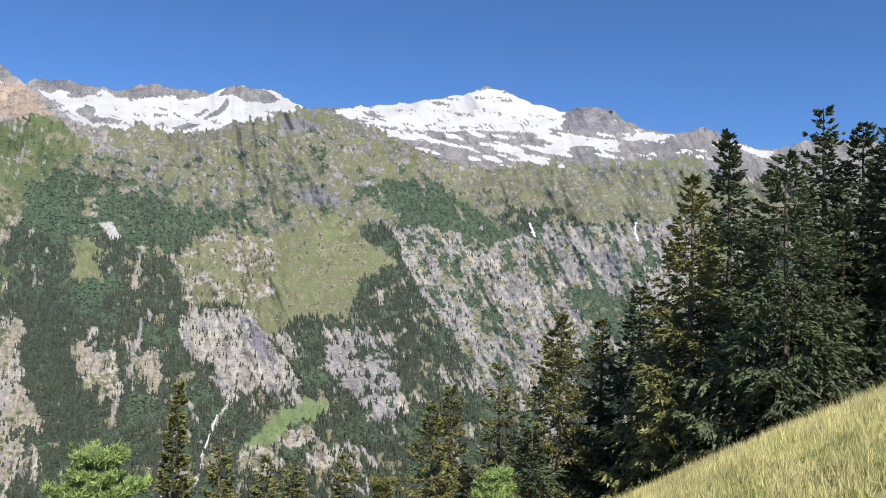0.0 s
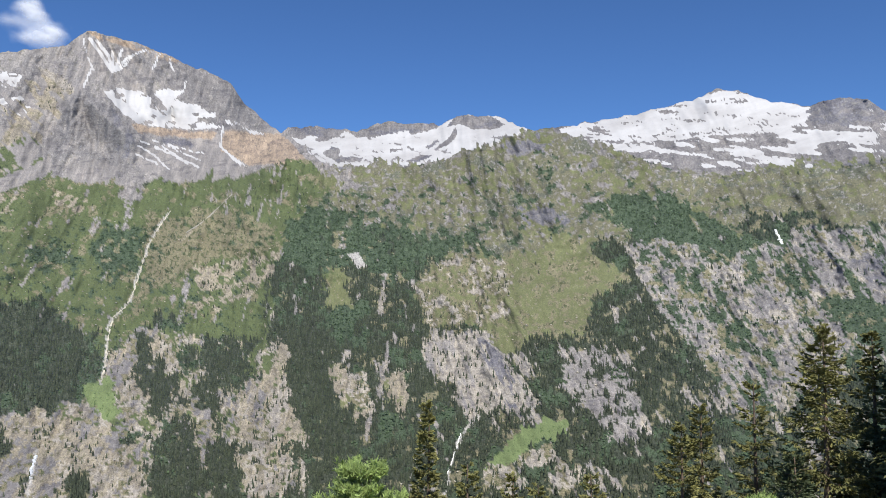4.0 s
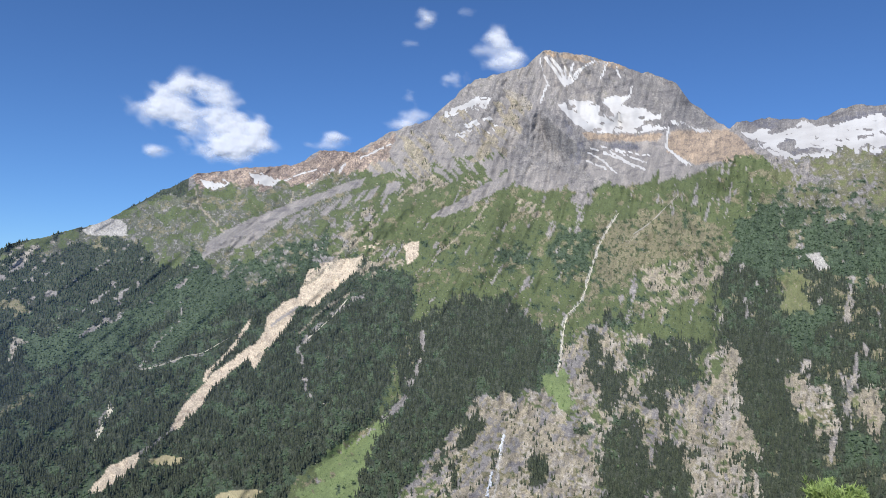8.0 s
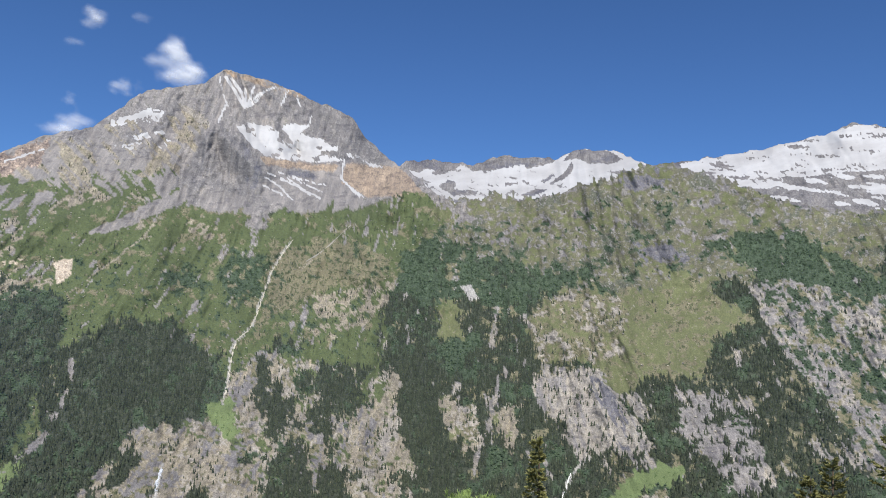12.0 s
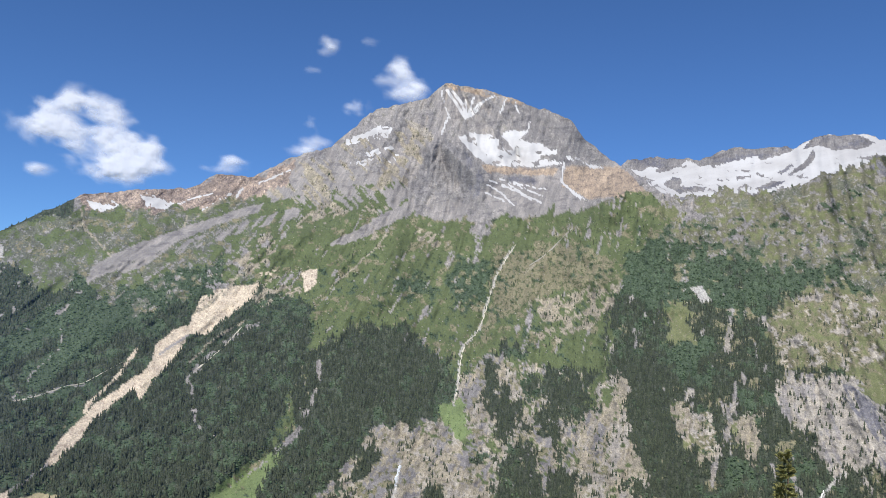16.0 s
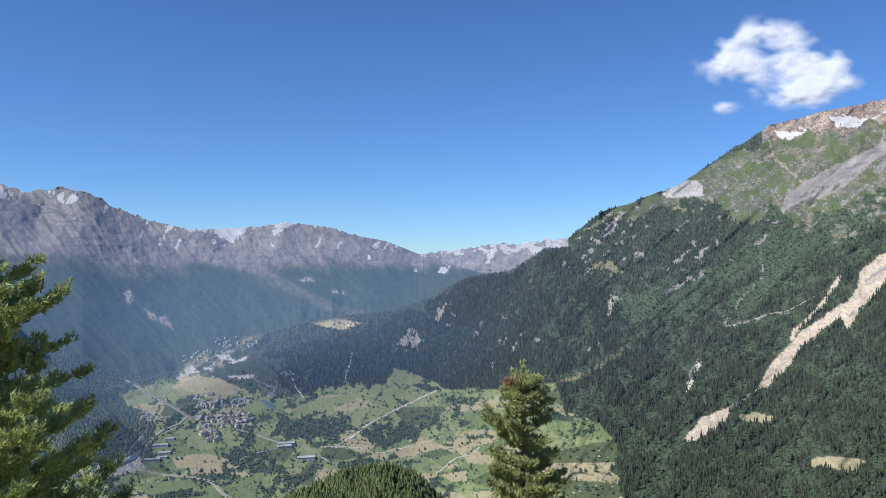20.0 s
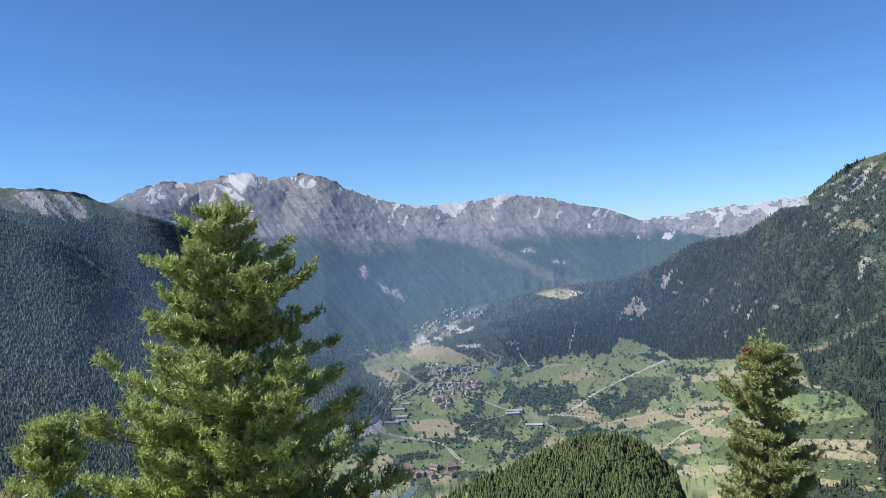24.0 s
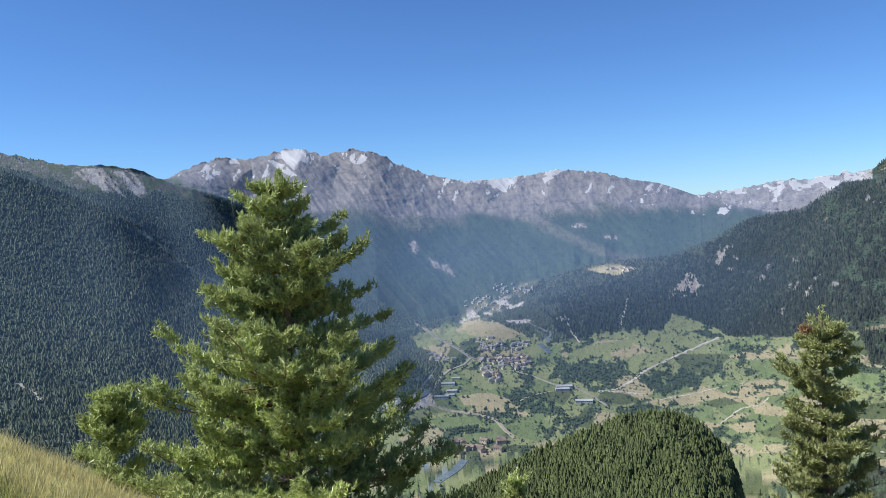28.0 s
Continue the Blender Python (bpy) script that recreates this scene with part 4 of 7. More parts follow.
paint("gravel", along([(36.24, 6.85), (37.25, 5.23), (38.02, 3.19), (38.63, 0.74), (39.81, -0.51), (40.09, -2.95), (40.34, -4.76)], 0.07), SPECK > -0.25)
paint("gravel", along([(43.89, -8.67), (44.26, -10.25), (44.42, -12.17), (44.78, -14.07)], 0.07), SPECK > -0.25)
for line, w in (([(50.00, -2.04), (50.15, -4.08), (51.10, -6.52), (53.46, -8.94), (57.33, -12.41)], 0.16), ([(54.61, 0.70), (57.76, -1.83), (58.89, -3.46), (58.17, -6.63)], 0.14), ([(67.68, 3.03), (67.09, -1.25), (69.47, -4.73)], 0.05), ([(69.46, -4.92), (66.59, -3.96), (65.48, -3.75)], 0.05), ([(71.29, -6.95), (72.02, -9.29)], 0.07)):
    paint("rock", along(line, w, 0.9), SPECK > -0.1)
paint("lush", inside([(56.81, -10.52), (57.33, -12.41), (59.22, -14.25), (54.87, -14.29), (53.40, -10.49), (52.28, -7.74), (53.85, -9.33)]), SPECK < 0.3)
# the landslip and its tail
slip = inside([(54.59, 3.49), (58.31, 2.66), (58.97, 0.92), (59.27, -0.31), (57.98, -0.39), (56.54, 1.0), (55.04, 2.41)], 0.35)
slip |= inside([(59.1, 0.23), (60.13, -0.05), (61.27, -1.17), (61.38, -2.17), (62.04, -3.06), (63.25, -3.88), (62.58, -4.18), (62.04, -4.88), (60.87, -3.04), (60.03, -2.14), (59.29, -0.99)], 0.35)
paint("slide", slip)
paint("tan", slip, STREAK > 0.42)
paint("scree", along([(59.19, -0.42), (60.16, -1.14), (60.92, -1.76)], 0.10, 0.2))
paint("slide", along([(62.39, -1.48), (63.22, -3.01), (64.31, -4.2), (65.39, -5.57)], 0.10))
paint("slide", inside([(62.79, -3.71), (64.65, -5.06), (66.61, -7.29), (67.38, -8.86), (66.86, -8.95), (65.24, -7.0), (63.43, -4.9), (62.46, -4.18)], 0.35), SPECK > -0.45)
paint("rock", along([(67.27, -8.87), (68.14, -9.7), (69.37, -10.43)], 0.10), SPECK > -0.2)
paint("slide", inside([(69.34, -10.29), (71.1, -11.16), (72.29, -12.65), (71.53, -12.69), (69.97, -11.82), (69.37, -10.94)], 0.35))
paint("slide", inside([(51.65, 4.42), (50.54, 4.75), (50.67, 3.50), (51.31, 2.86)], 0.4))
paint("slide", inside([(54.74, 4.19), (53.59, 4.44), (53.70, 3.94), (54.73, 3.90)], 0.8), SPECK > -0.1)
for spot in ([(68.71, -10.90), (67.72, -10.57), (66.24, -10.84), (66.59, -11.20), (68.41, -11.20)], [(64.07, -13.18), (62.38, -12.93), (60.83, -13.12), (61.57, -13.83), (64.23, -13.75)]):
    paint("hay", inside(spot, 0.3))
# alder and young spruce under the shoulder
paint("shrub", inside([(73.37, 3.95), (67.92, 4.65), (66.03, 3.11), (65.16, 1.92), (66.1, 0.46), (68.39, -1.64), (71.35, -4.48), (75.83, -4.92), (77.89, -1.14), (75.18, 2.47)], 1.0), SPECK < 0.30)
paint("shrub", inside([(65.14, 1.31), (60.54, 3.88), (57.11, 5.34), (57.04, 3.27), (58.81, 1.97), (62.46, 0.6), (65.96, -2.37), (68.24, -4.42), (69.05, -4.04), (66.66, -0.37)], 1.0), SPECK < 0.12)
# shoulder over the valley
upper_wood = inside([(81.47, -0.09), (79.81, 0.92), (77.78, 2.75), (74.50, 3.65), (71.07, 4.24), (67.84, 2.95), (66.39, 2.12), (69.25, -0.43), (75.96, -2.98)])
paint("forest", upper_wood, SPECK < 0.25)
paint("rock", upper_wood, STREAK + SPECK > 0.55)
paint("grass", inside([(67.68, 7.33), (72.50, 5.30), (77.17, 3.43), (80.39, 1.16), (77.98, 2.35), (74.44, 3.10), (71.01, 4.00), (67.73, 1.98), (66.29, 3.85)]), SPECK < 0.3)
paint("gravel", inside([(73.58, 4.27), (72.88, 4.92), (71.93, 5.28), (70.92, 4.97), (70.82, 4.11), (72.89, 3.97)], 0.5))
paint("pale", inside([(79.99, 1.03), (77.17, 3.27), (75.21, 3.71), (76.79, 2.33), (79.18, 1.15)]), SPECK > 0.15)
paint("dry", inside([(78.80, -1.17), (77.40, -0.09), (76.22, -0.62), (77.21, -1.18)]))
for spot in ([(92.44, -6.45), (92.27, -5.55), (91.73, -5.07), (91.03, -5.56), (91.20, -6.21)], [(89.95, -4.42), (89.66, -3.85), (88.62, -3.45), (88.13, -3.94), (89.04, -4.59)], [(84.60, -6.72), (84.52, -5.79), (83.94, -5.58), (84.03, -6.88)], [(79.04, -6.43), (78.64, -5.95), (77.80, -5.85), (77.89, -6.49)], [(77.63, -4.17), (76.75, -3.31), (76.64, -3.92)], [(86.38, -7.82), (86.17, -7.01), (85.84, -7.62)]):
    paint("pale", inside(spot, 1.5), STREAK + SPECK * 0.6 > -0.05)
paint("rock", inside([(89.46, -5.57), (87.38, -3.74), (84.51, -4.36), (82.06, -5.57), (84.52, -6.40), (87.81, -5.99)]), SPECK + STREAK > 0.45)
paint("rock", along([(73.33, -2.69), (71.42, -1.10), (70.85, 0.27)], 0.12), SPECK > 0)
paint("dry", along([(76.07, -6.38), (78.46, -8.14), (82.09, -9.59)], 0.14, 1.0), SPECK > -0.1)

# browner pasture over the gorge
paint("lea", (cover == KINDS.index("grass")) & (B + 2.5 * PATCH < 25.5))

paint("heath", (cover == KINDS.index("grass")) & (B > 55) & (B < 82) & (E_ > -1), SPECK + 0.4 * PATCH > -0.05)
# valley floor: a patchwork of fields
floor_land = inside([(115.62, -14.45), (112.27, -14.07), (109.30, -13.43), (109.60, -11.00), (112.20, -8.83), (109.04, -8.09), (107.36, -7.84), (108.53, -6.14), (105.59, -5.44), (101.87, -5.18), (104.42, -7.13), (105.31, -8.33), (102.08, -10.07), (97.18, -9.28), (91.71, -8.93), (91.36, -9.79), (86.99, -11.63), (83.83, -11.15), (82.52, -12.91), (82.69, -20.27), (113.49, -20.95), (117.64, -20.61)], 1.0)
floor_land |= inside([(92.78, -7.98), (88.66, -9.63), (84.54, -9.62), (81.07, -8.98), (80.48, -11.14), (78.09, -11.66), (76.72, -13.34), (77.12, -14.87), (76.16, -17.41), (96.91, -17.58)], 0.8)
CELL = 1.05
cells = np.random.RandomState(7).rand(400, 2) * np.array([46, 16]) + np.array([80, -22])
bb, ee = B[floor_land] + 0.5 * WARP_B[floor_land], E_[floor_land]
best, owner = np.full(bb.shape, 1e9), np.zeros(bb.shape, int)
for i, (cb, ce) in enumerate(cells):
    d = ((bb - cb) * 0.7) ** 2 + ((ee - ce) * 1.7) ** 2
    closer = d < best
    best[closer], owner[closer] = d[closer], i
crop = np.random.RandomState(8).choice([KINDS.index(k) for k in ("field", "field", "lush", "grass", "field", "hay", "hay", "lush")], 400)
cover[floor_land] = crop[owner]
copses = fbm(B * 0.8 + 0.5 * E_, E_ * 1.9, 291, 4, 0.55)
paint("shrub", floor_land, (copses + 0.25 * SPECK > 0.31) | (np.abs(fbm(B * 0.9, E_ * 2.2, 133, 3)) < 0.03) | (np.abs(fbm(B * 1.3 + 1.1 * E_, E_ * 0.9, 134, 2)) < 0.018))
ending = floor_land & inside([(109.04, -8.09), (107.36, -7.92), (108.53, -6.14), (105.58, -5.36), (101.45, -4.99), (101.48, -5.60), (104.01, -7.15), (104.90, -8.43), (107.39, -8.41)], 0.5)
paint("alp", ending)
paint("farwood", ending, SPECK + 0.5 * PATCH > 0.10)
paint("gravel", ending, LAYERS - 0.5 * SPECK > 0.30)
paint("hay", inside([(103.31, -5.54), (102.08, -5.42), (102.70, -5.73), (103.73, -5.82)], 0.3))
paint("hay", inside([(108.64, -8.39), (106.13, -8.30), (103.48, -9.21), (104.54, -9.79), (107.44, -9.47)]))
paint("field", inside([(111.16, -8.88), (108.63, -8.35), (106.61, -9.51), (109.13, -9.89)]))
paint("gravel", inside([(114.75, -13.72), (113.07, -13.43), (110.54, -12.97), (110.17, -13.99), (111.44, -14.32), (113.94, -14.17)], 0.4))
for line, w in (([(110.05, -11.59), (111.16, -12.94), (113.09, -13.83), (114.76, -13.99)], 0.10), ([(102.84, -8.62), (101.43, -9.27), (101.66, -9.87)], 0.08), ([(111.64, -18.03), (109.58, -18.71), (110.91, -19.98)], 0.12)):
    paint("water", along(line, w, 0.1))
for spot in ([(104.68, -8.27), (102.82, -8.21), (102.92, -8.50), (104.57, -8.48)], [(104.64, -7.33), (103.18, -6.89), (103.40, -7.25), (104.44, -7.46)], [(98.81, -4.80), (97.00, -4.45), (95.04, -4.79), (96.64, -5.27)]):
    paint("gravel" if spot[0][1] < -6.5 else "hay", inside(spot, 0.2))
for spot in ([(104.97, -13.60), (103.84, -13.35), (101.30, -14.05), (101.46, -15.10), (103.50, -15.00), (104.73, -14.78)], [(109.09, -14.66), (107.61, -14.20), (104.06, -14.52), (104.34, -15.30), (107.23, -14.99)], [(110.44, -15.97), (109.32, -15.31), (105.97, -15.53), (106.25, -16.30), (109.80, -16.46)], [(101.62, -11.01), (98.88, -11.20), (95.81, -11.90), (96.56, -13.00), (99.34, -12.77), (101.34, -12.28)],
             [(95.75, -12.29), (92.27, -11.86), (89.66, -11.42), (88.95, -12.15), (93.48, -13.60)], [(107.01, -10.15), (105.35, -10.12), (103.92, -10.44), (105.38, -10.76)], [(101.07, -15.41), (98.61, -14.63), (97.83, -15.01), (100.29, -16.17), (103.17, -16.62)], [(112.27, -11.53), (111.21, -11.18), (110.83, -11.80), (111.90, -12.55), (112.99, -13.49), (113.80, -13.24)], [(104.19, -11.83), (103.15, -11.46), (103.01, -13.05), (104.04, -13.23)]):
    paint("shrub", inside(spot, 1.2), SPECK < 0.30)
for kind, spot in (("hay", [(107.15, -8.60), (105.28, -8.34), (103.83, -9.11), (104.09, -9.59), (106.56, -9.35)]), ("field", [(100.47, -10.79), (98.84, -10.25), (95.50, -9.71), (95.68, -10.34), (98.87, -11.04)]), ("lush", [(110.89, -14.97), (107.23, -14.99), (106.63, -15.52), (109.76, -15.80)]), ("lush", [(109.04, -16.33), (105.07, -15.98), (105.44, -16.71), (108.56, -16.81)]),
                   ("hay", [(108.41, -13.50), (106.32, -13.29), (104.49, -14.00), (105.54, -14.37), (108.02, -14.18)]), ("hay", [(93.49, -13.79), (90.08, -13.12), (89.37, -13.66), (92.36, -14.32)]), ("lush", [(90.13, -14.43), (88.29, -13.98), (87.59, -14.49), (89.41, -14.95)]), ("hay", [(89.43, -15.50), (87.62, -15.22), (87.64, -15.94), (88.72, -16.01)]), ("field", [(111.74, -9.06), (109.85, -8.74), (109.48, -9.65), (111.16, -9.98)])):
    paint(kind, inside(spot, 0.25))

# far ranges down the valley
# forest floor of the shady slope, a copy with haze-blue flecks
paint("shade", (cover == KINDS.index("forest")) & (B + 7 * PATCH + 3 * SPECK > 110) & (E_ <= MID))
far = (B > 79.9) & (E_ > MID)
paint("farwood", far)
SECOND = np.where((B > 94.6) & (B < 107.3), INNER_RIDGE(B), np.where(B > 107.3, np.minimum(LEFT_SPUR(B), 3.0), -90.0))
main_range = far & (B > 88) & (B < 128.5) & (E_ > SECOND)
slant = 0.5 * fbm((B - 1.6 * E_) * 0.45, E_ * 0.3, 145) + 0.25 * SPECK
bare = np.where(B < 91.2, np.maximum(RIGHT_SPUR(B), -1.5), crest) - E_ + 1.3 * slant
tree_line = np.interp(B, [85, 89, 91.2, 95, 100, 107, 113, 120, 128], [0.0, 0.2, 1.1, 2.3, 2.7, 2.6, 4.2, 4.4, 3.8])
paint("heath", main_range, bare + 0.5 * PATCH < tree_line * 1.2)
paint("violet", main_range, bare < tree_line)
inner = far & (B > 94.6) & (B < 107.3) & (E_ <= SECOND)
paint("heath", inner, SECOND - E_ + slant < 0.9)
paint("violet", inner, SECOND - E_ + slant < (B - 101) * 0.35)
gullies = fbm((B + 0.5 * E_) * 2.6, E_ * 0.9, 281, 4, 0.6)
for spot in [[(120.39, 4.81), (119.73, 5.03), (118.6, 4.9), (118.02, 4.27), (118.25, 3.67), (118.97, 4.02), (119.41, 3.31), (119.88, 3.73), (120.34, 4.24)], [(121.39, 4.2), (120.28, 3.83), (119.31, 2.98), (119.85, 2.84), (120.7, 3.56)], [(126.09, 3.48), (125.47, 3.94), (125.18, 3.61), (125.84, 3.08)], [(124.14, 4.5), (123.47, 4.43), (123.21, 3.94), (123.89, 3.97)], [(115.56, 4.16), (114.72, 4.41), (114.12, 4.1), (114.77, 3.55), (115.3, 3.66)], [(116.16, 4.47), (115.66, 4.53), (115.52, 4.2), (115.97, 4.14)], [(116.62, 3.6), (116.01, 3.36), (116.24, 2.96)]]:
    paint("snow", inside(spot, 0.45), gullies > -0.22)
for spot in [[(114.79, 3.1), (114.34, 3.0), (114.53, 2.6)], [(107.83, 2.27), (105.58, 2.31), (103.96, 2.31), (103.08, 2.18), (103.6, 1.31), (104.41, 1.15), (105.61, 1.74), (107.23, 1.91)], [(101.56, 2.49), (100.56, 2.6), (99.9, 2.4), (100.78, 2.13), (101.49, 2.09)], [(101.58, 1.93), (100.98, 2.18), (100.79, 1.97), (101.4, 1.52)], [(98.69, 2.48), (98.31, 2.3), (98.52, 2.03)], [(91.06, 0.32), (88.96, 0.32), (89.14, 0.03), (90.71, -0.04)], [(87.25, 0.37), (86.25, 0.79), (85.26, 0.99), (84.3, 1.03), (84.08, 0.73), (85.27, 0.55), (86.26, 0.31)], [(118.58, 5.22), (116.14, 4.88), (116.15, 4.72), (118.39, 4.97)]]:
    paint("snow", inside(spot, 0.45), gullies > -0.22)
paint("snow", main_range & (crest - E_ < 1.6), (gullies > 0.34) & (SPECK > 0.0))
haze_range = (B > 80.2) & (B < 91.2) & (E_ > np.maximum(BEHIND(B), MID) + 0.05)
paint("rock", haze_range)
paint("snow", haze_range, SPECK + (E_ - 0.2) * 0.35 > 0.16)
for spot in ([(110.66, -3.14), (108.84, -4.05), (108.26, -4.83), (109.68, -4.22)], [(111.45, -2.27), (110.82, -2.09), (111.08, -3.12)], [(99.69, -1.50), (98.88, -1.41), (98.70, -1.83)], [(97.52, -2.49), (96.34, -2.53), (96.54, -2.77)]):
    paint("pale", inside(spot, 0.8), STREAK > -0.3)
ridge = inside([(139.01, 5.29), (136.53, 4.78), (132.89, 4.28), (130.10, 4.07), (127.99, 2.93), (123.56, 1.18), (126.20, 1.69), (129.87, 2.04), (132.33, 2.32), (134.99, 3.14), (136.92, 3.63), (139.10, 3.95)])
paint("heath", ridge)
paint("grass", ridge, SPECK > 0.12)
paint("pale", inside([(133.96, 3.64), (132.92, 3.84), (129.95, 3.57), (129.49, 2.21), (130.78, 1.80), (132.98, 2.90)], 0.6), STREAK > -0.12)
paint("gravel", inside([(133.96, 3.64), (132.92, 3.84), (129.95, 3.57), (129.49, 2.21), (130.78, 1.80), (132.98, 2.90)], 0.6), STREAK > 0.08)


# ---------------------------------------------------------------- the land's mesh, split into its forms
def grid_object(name, points, colours, faces_mask, label, category, growth=None, mat=None, lie=None, stone=None, snow=None):
    """A piece of the grid as one mesh with the cover colours."""
    nb, ne = points.shape[:2]
    idx = np.arange(nb * ne).reshape(nb, ne)
    quads = np.stack([idx[:-1, :-1], idx[:-1, 1:], idx[1:, 1:], idx[1:, :-1]], -1)[faces_mask]
    used, flat = np.unique(quads.ravel(), return_inverse=True)
    me = bpy.data.meshes.new(name)
    me.vertices.add(len(used))
    me.vertices.foreach_set("co", points.reshape(-1, 3)[used].astype(np.float32).ravel())
    me.loops.add(len(flat))
    me.loops.foreach_set("vertex_index", flat.astype(np.int32))
    me.polygons.add(len(quads))
    me.polygons.foreach_set("loop_start", np.arange(0, len(flat), 4, dtype=np.int32))
    me.polygons.foreach_set("use_smooth", np.ones(len(quads), bool))
    me.update(calc_edges=True)
    if growth is not None:
        other = me.color_attributes.new("growth", "FLOAT_COLOR", "POINT")
        other.data.foreach_set("color", growth.reshape(-1, 4)[used].astype(np.float32).ravel())
    at = me.color_attributes.new("cover", "FLOAT_COLOR", "POINT")
    at.data.foreach_set("color", colours.reshape(-1, 4)[used].astype(np.float32).ravel())
    if lie is not None:
        me.attributes.new("lie", "FLOAT_VECTOR", "POINT").data.foreach_set("vector", lie.reshape(-1, 3)[used].astype(np.float32).ravel())
    if stone is not None:
        me.attributes.new("stone", "FLOAT", "POINT").data.foreach_set("value", stone.reshape(-1)[used].astype(np.float32))
    if snow is not None:
        me.attributes.new("white", "FLOAT", "POINT").data.foreach_set("value", snow.reshape(-1)[used].astype(np.float32))
    me.materials.append(mat or LAND)
    return tagged(new(name, me), label, category, kind="structure")


def slope_lie(b, e):
    """Metres across the slope, up it and along its fall line."""
    return np.stack([b * 45.4, e * 45.4, (b + LEANING(b) * (e + 4)) * 45.4], -1)


R_ = land_distance(B, E_)
stony = np.isin(cover, [KINDS.index(k) for k in ("rock", "pale", "dark", "brown", "violet", "ochre", "crag", "tan", "scree")])
for _ in range(2):
    stony = (np.roll(stony, 1, 0) + stony * 1.0 + np.roll(stony, -1, 0) + np.roll(stony, 1, 1) + np.roll(stony, -1, 1)) / 5
cracks = np.abs(fbm((B + LEANING(B) * (E_ + 4)) * 1.8, E_ * 0.9, 161, 3, 0.6)) - 0.6 * np.abs(fbm(B * 0.9, E_ * 2.0, 171, 3, 0.6))
R_ = np.minimum(R_ * (1 + 0.016 * stony * cracks * np.where(B > 80, 0.3, np.where((B > 28) & (E_ > MID), 0.8, 1.0))), 4940)
# one range runs into the next without a break
for joint in (91.2,):
    span = np.nonzero(np.abs(B[:, 0] - joint) < 0.7)[0]
    k = np.linspace(0, 1, len(span))[:, None]
    R_[span] = R_[span[0]] * (1 - k) + R_[span[-1]] * k
# the slopes lean back everywhere: each row lies a little farther than the one below it
steps = 0.9 * np.arange(N_E)[None, :]
R_ = np.minimum(np.maximum.accumulate(R_ - steps, 1) + steps, 4940 + 0.01 * steps)
POINTS = place(B, E_, R_)
# rock lies under the snow
under = np.where(np.isin(cover, [KINDS.index("snow"), KINDS.index("firn")]), np.where((B > 82) & (B < 128.4), KINDS.index("violet"), KINDS.index("crag")), cover)
COLOURS = np.array([COVERS[k] for k in KINDS])[under]
tint = 1 + 0.16 * fbm(B * 0.8, E_ * 1.0, 121, 4)[..., None]
COLOURS[..., :3] *= tint
# on the far ranges one cover passes gently into the next, with haze's softening blurred into the colours
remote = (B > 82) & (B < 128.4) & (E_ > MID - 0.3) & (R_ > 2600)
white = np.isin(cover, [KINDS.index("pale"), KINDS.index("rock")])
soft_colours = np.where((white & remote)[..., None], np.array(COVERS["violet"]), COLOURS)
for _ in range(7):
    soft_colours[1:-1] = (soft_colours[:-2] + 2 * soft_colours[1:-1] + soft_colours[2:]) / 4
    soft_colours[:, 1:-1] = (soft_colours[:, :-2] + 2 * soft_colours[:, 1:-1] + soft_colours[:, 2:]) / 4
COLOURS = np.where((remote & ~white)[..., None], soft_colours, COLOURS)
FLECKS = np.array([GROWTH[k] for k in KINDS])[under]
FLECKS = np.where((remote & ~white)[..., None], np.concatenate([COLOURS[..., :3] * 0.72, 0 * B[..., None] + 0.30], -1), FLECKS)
# close the land behind the crest
back_rows = [place(B[:, -1:], E_[:, -1:] - drop, np.minimum(R_[:, -1:] + add, 4960)) for drop, add in ((0.6, 60), (4.0, 200))]
POINTS_ALL = np.concatenate([POINTS] + back_rows, 1)
FLECKS_ALL = np.concatenate([FLECKS, FLECKS[:, -1:], FLECKS[:, -1:]], 1)
COLOURS_ALL = np.concatenate([COLOURS, COLOURS[:, -1:], COLOURS[:, -1:]], 1)
LIE = slope_lie(B, E_)
LIE_ALL = np.concatenate([LIE, LIE[:, -1:], LIE[:, -1:]], 1)
snowy = (cover == KINDS.index("snow")) + 0.35 * (cover == KINDS.index("firn"))
SNOW_ALL = np.concatenate([snowy, snowy[:, -1:], snowy[:, -1:]], 1)
STONE_ALL = np.concatenate([stony, stony[:, -1:], stony[:, -1:]], 1)
BQ, EQ = B[:-1, 0][:, None] + np.zeros((1, N_E + 1)), np.concatenate([E_, E_[:, -1:] + 1], 1)[:-1, :]
MQ = MIDDLE(BQ)
region = np.where(BQ < 28.2, np.where(EQ > MQ, 1, 0), np.where(BQ < 80.4, np.where(EQ > MQ, 2, 3), np.where(EQ > MQ, 5, 4)))
FORMS = [("mountain_slope", "rocky alpine hillside with pasture, cliffs and spruce woods", "hillside"),
         ("glacier_range", "distant grey range under glaciers and patchy snow", "mountain"),
         ("mountain_peak", "grey rock pyramid with snowfields and scree", "mountain"),
         ("mountain_flank", "green mountain flank with dark woods and a pale landslip", "hillside"),
         ("valley_floor", "valley floor with a patchwork of fields and wooded foot slopes", "valley"),
         ("far_range", "far violet-grey mountains with streaks of snow", "mountain")]
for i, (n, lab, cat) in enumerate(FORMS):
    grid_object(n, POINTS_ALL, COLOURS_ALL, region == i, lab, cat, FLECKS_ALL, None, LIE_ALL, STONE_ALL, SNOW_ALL)


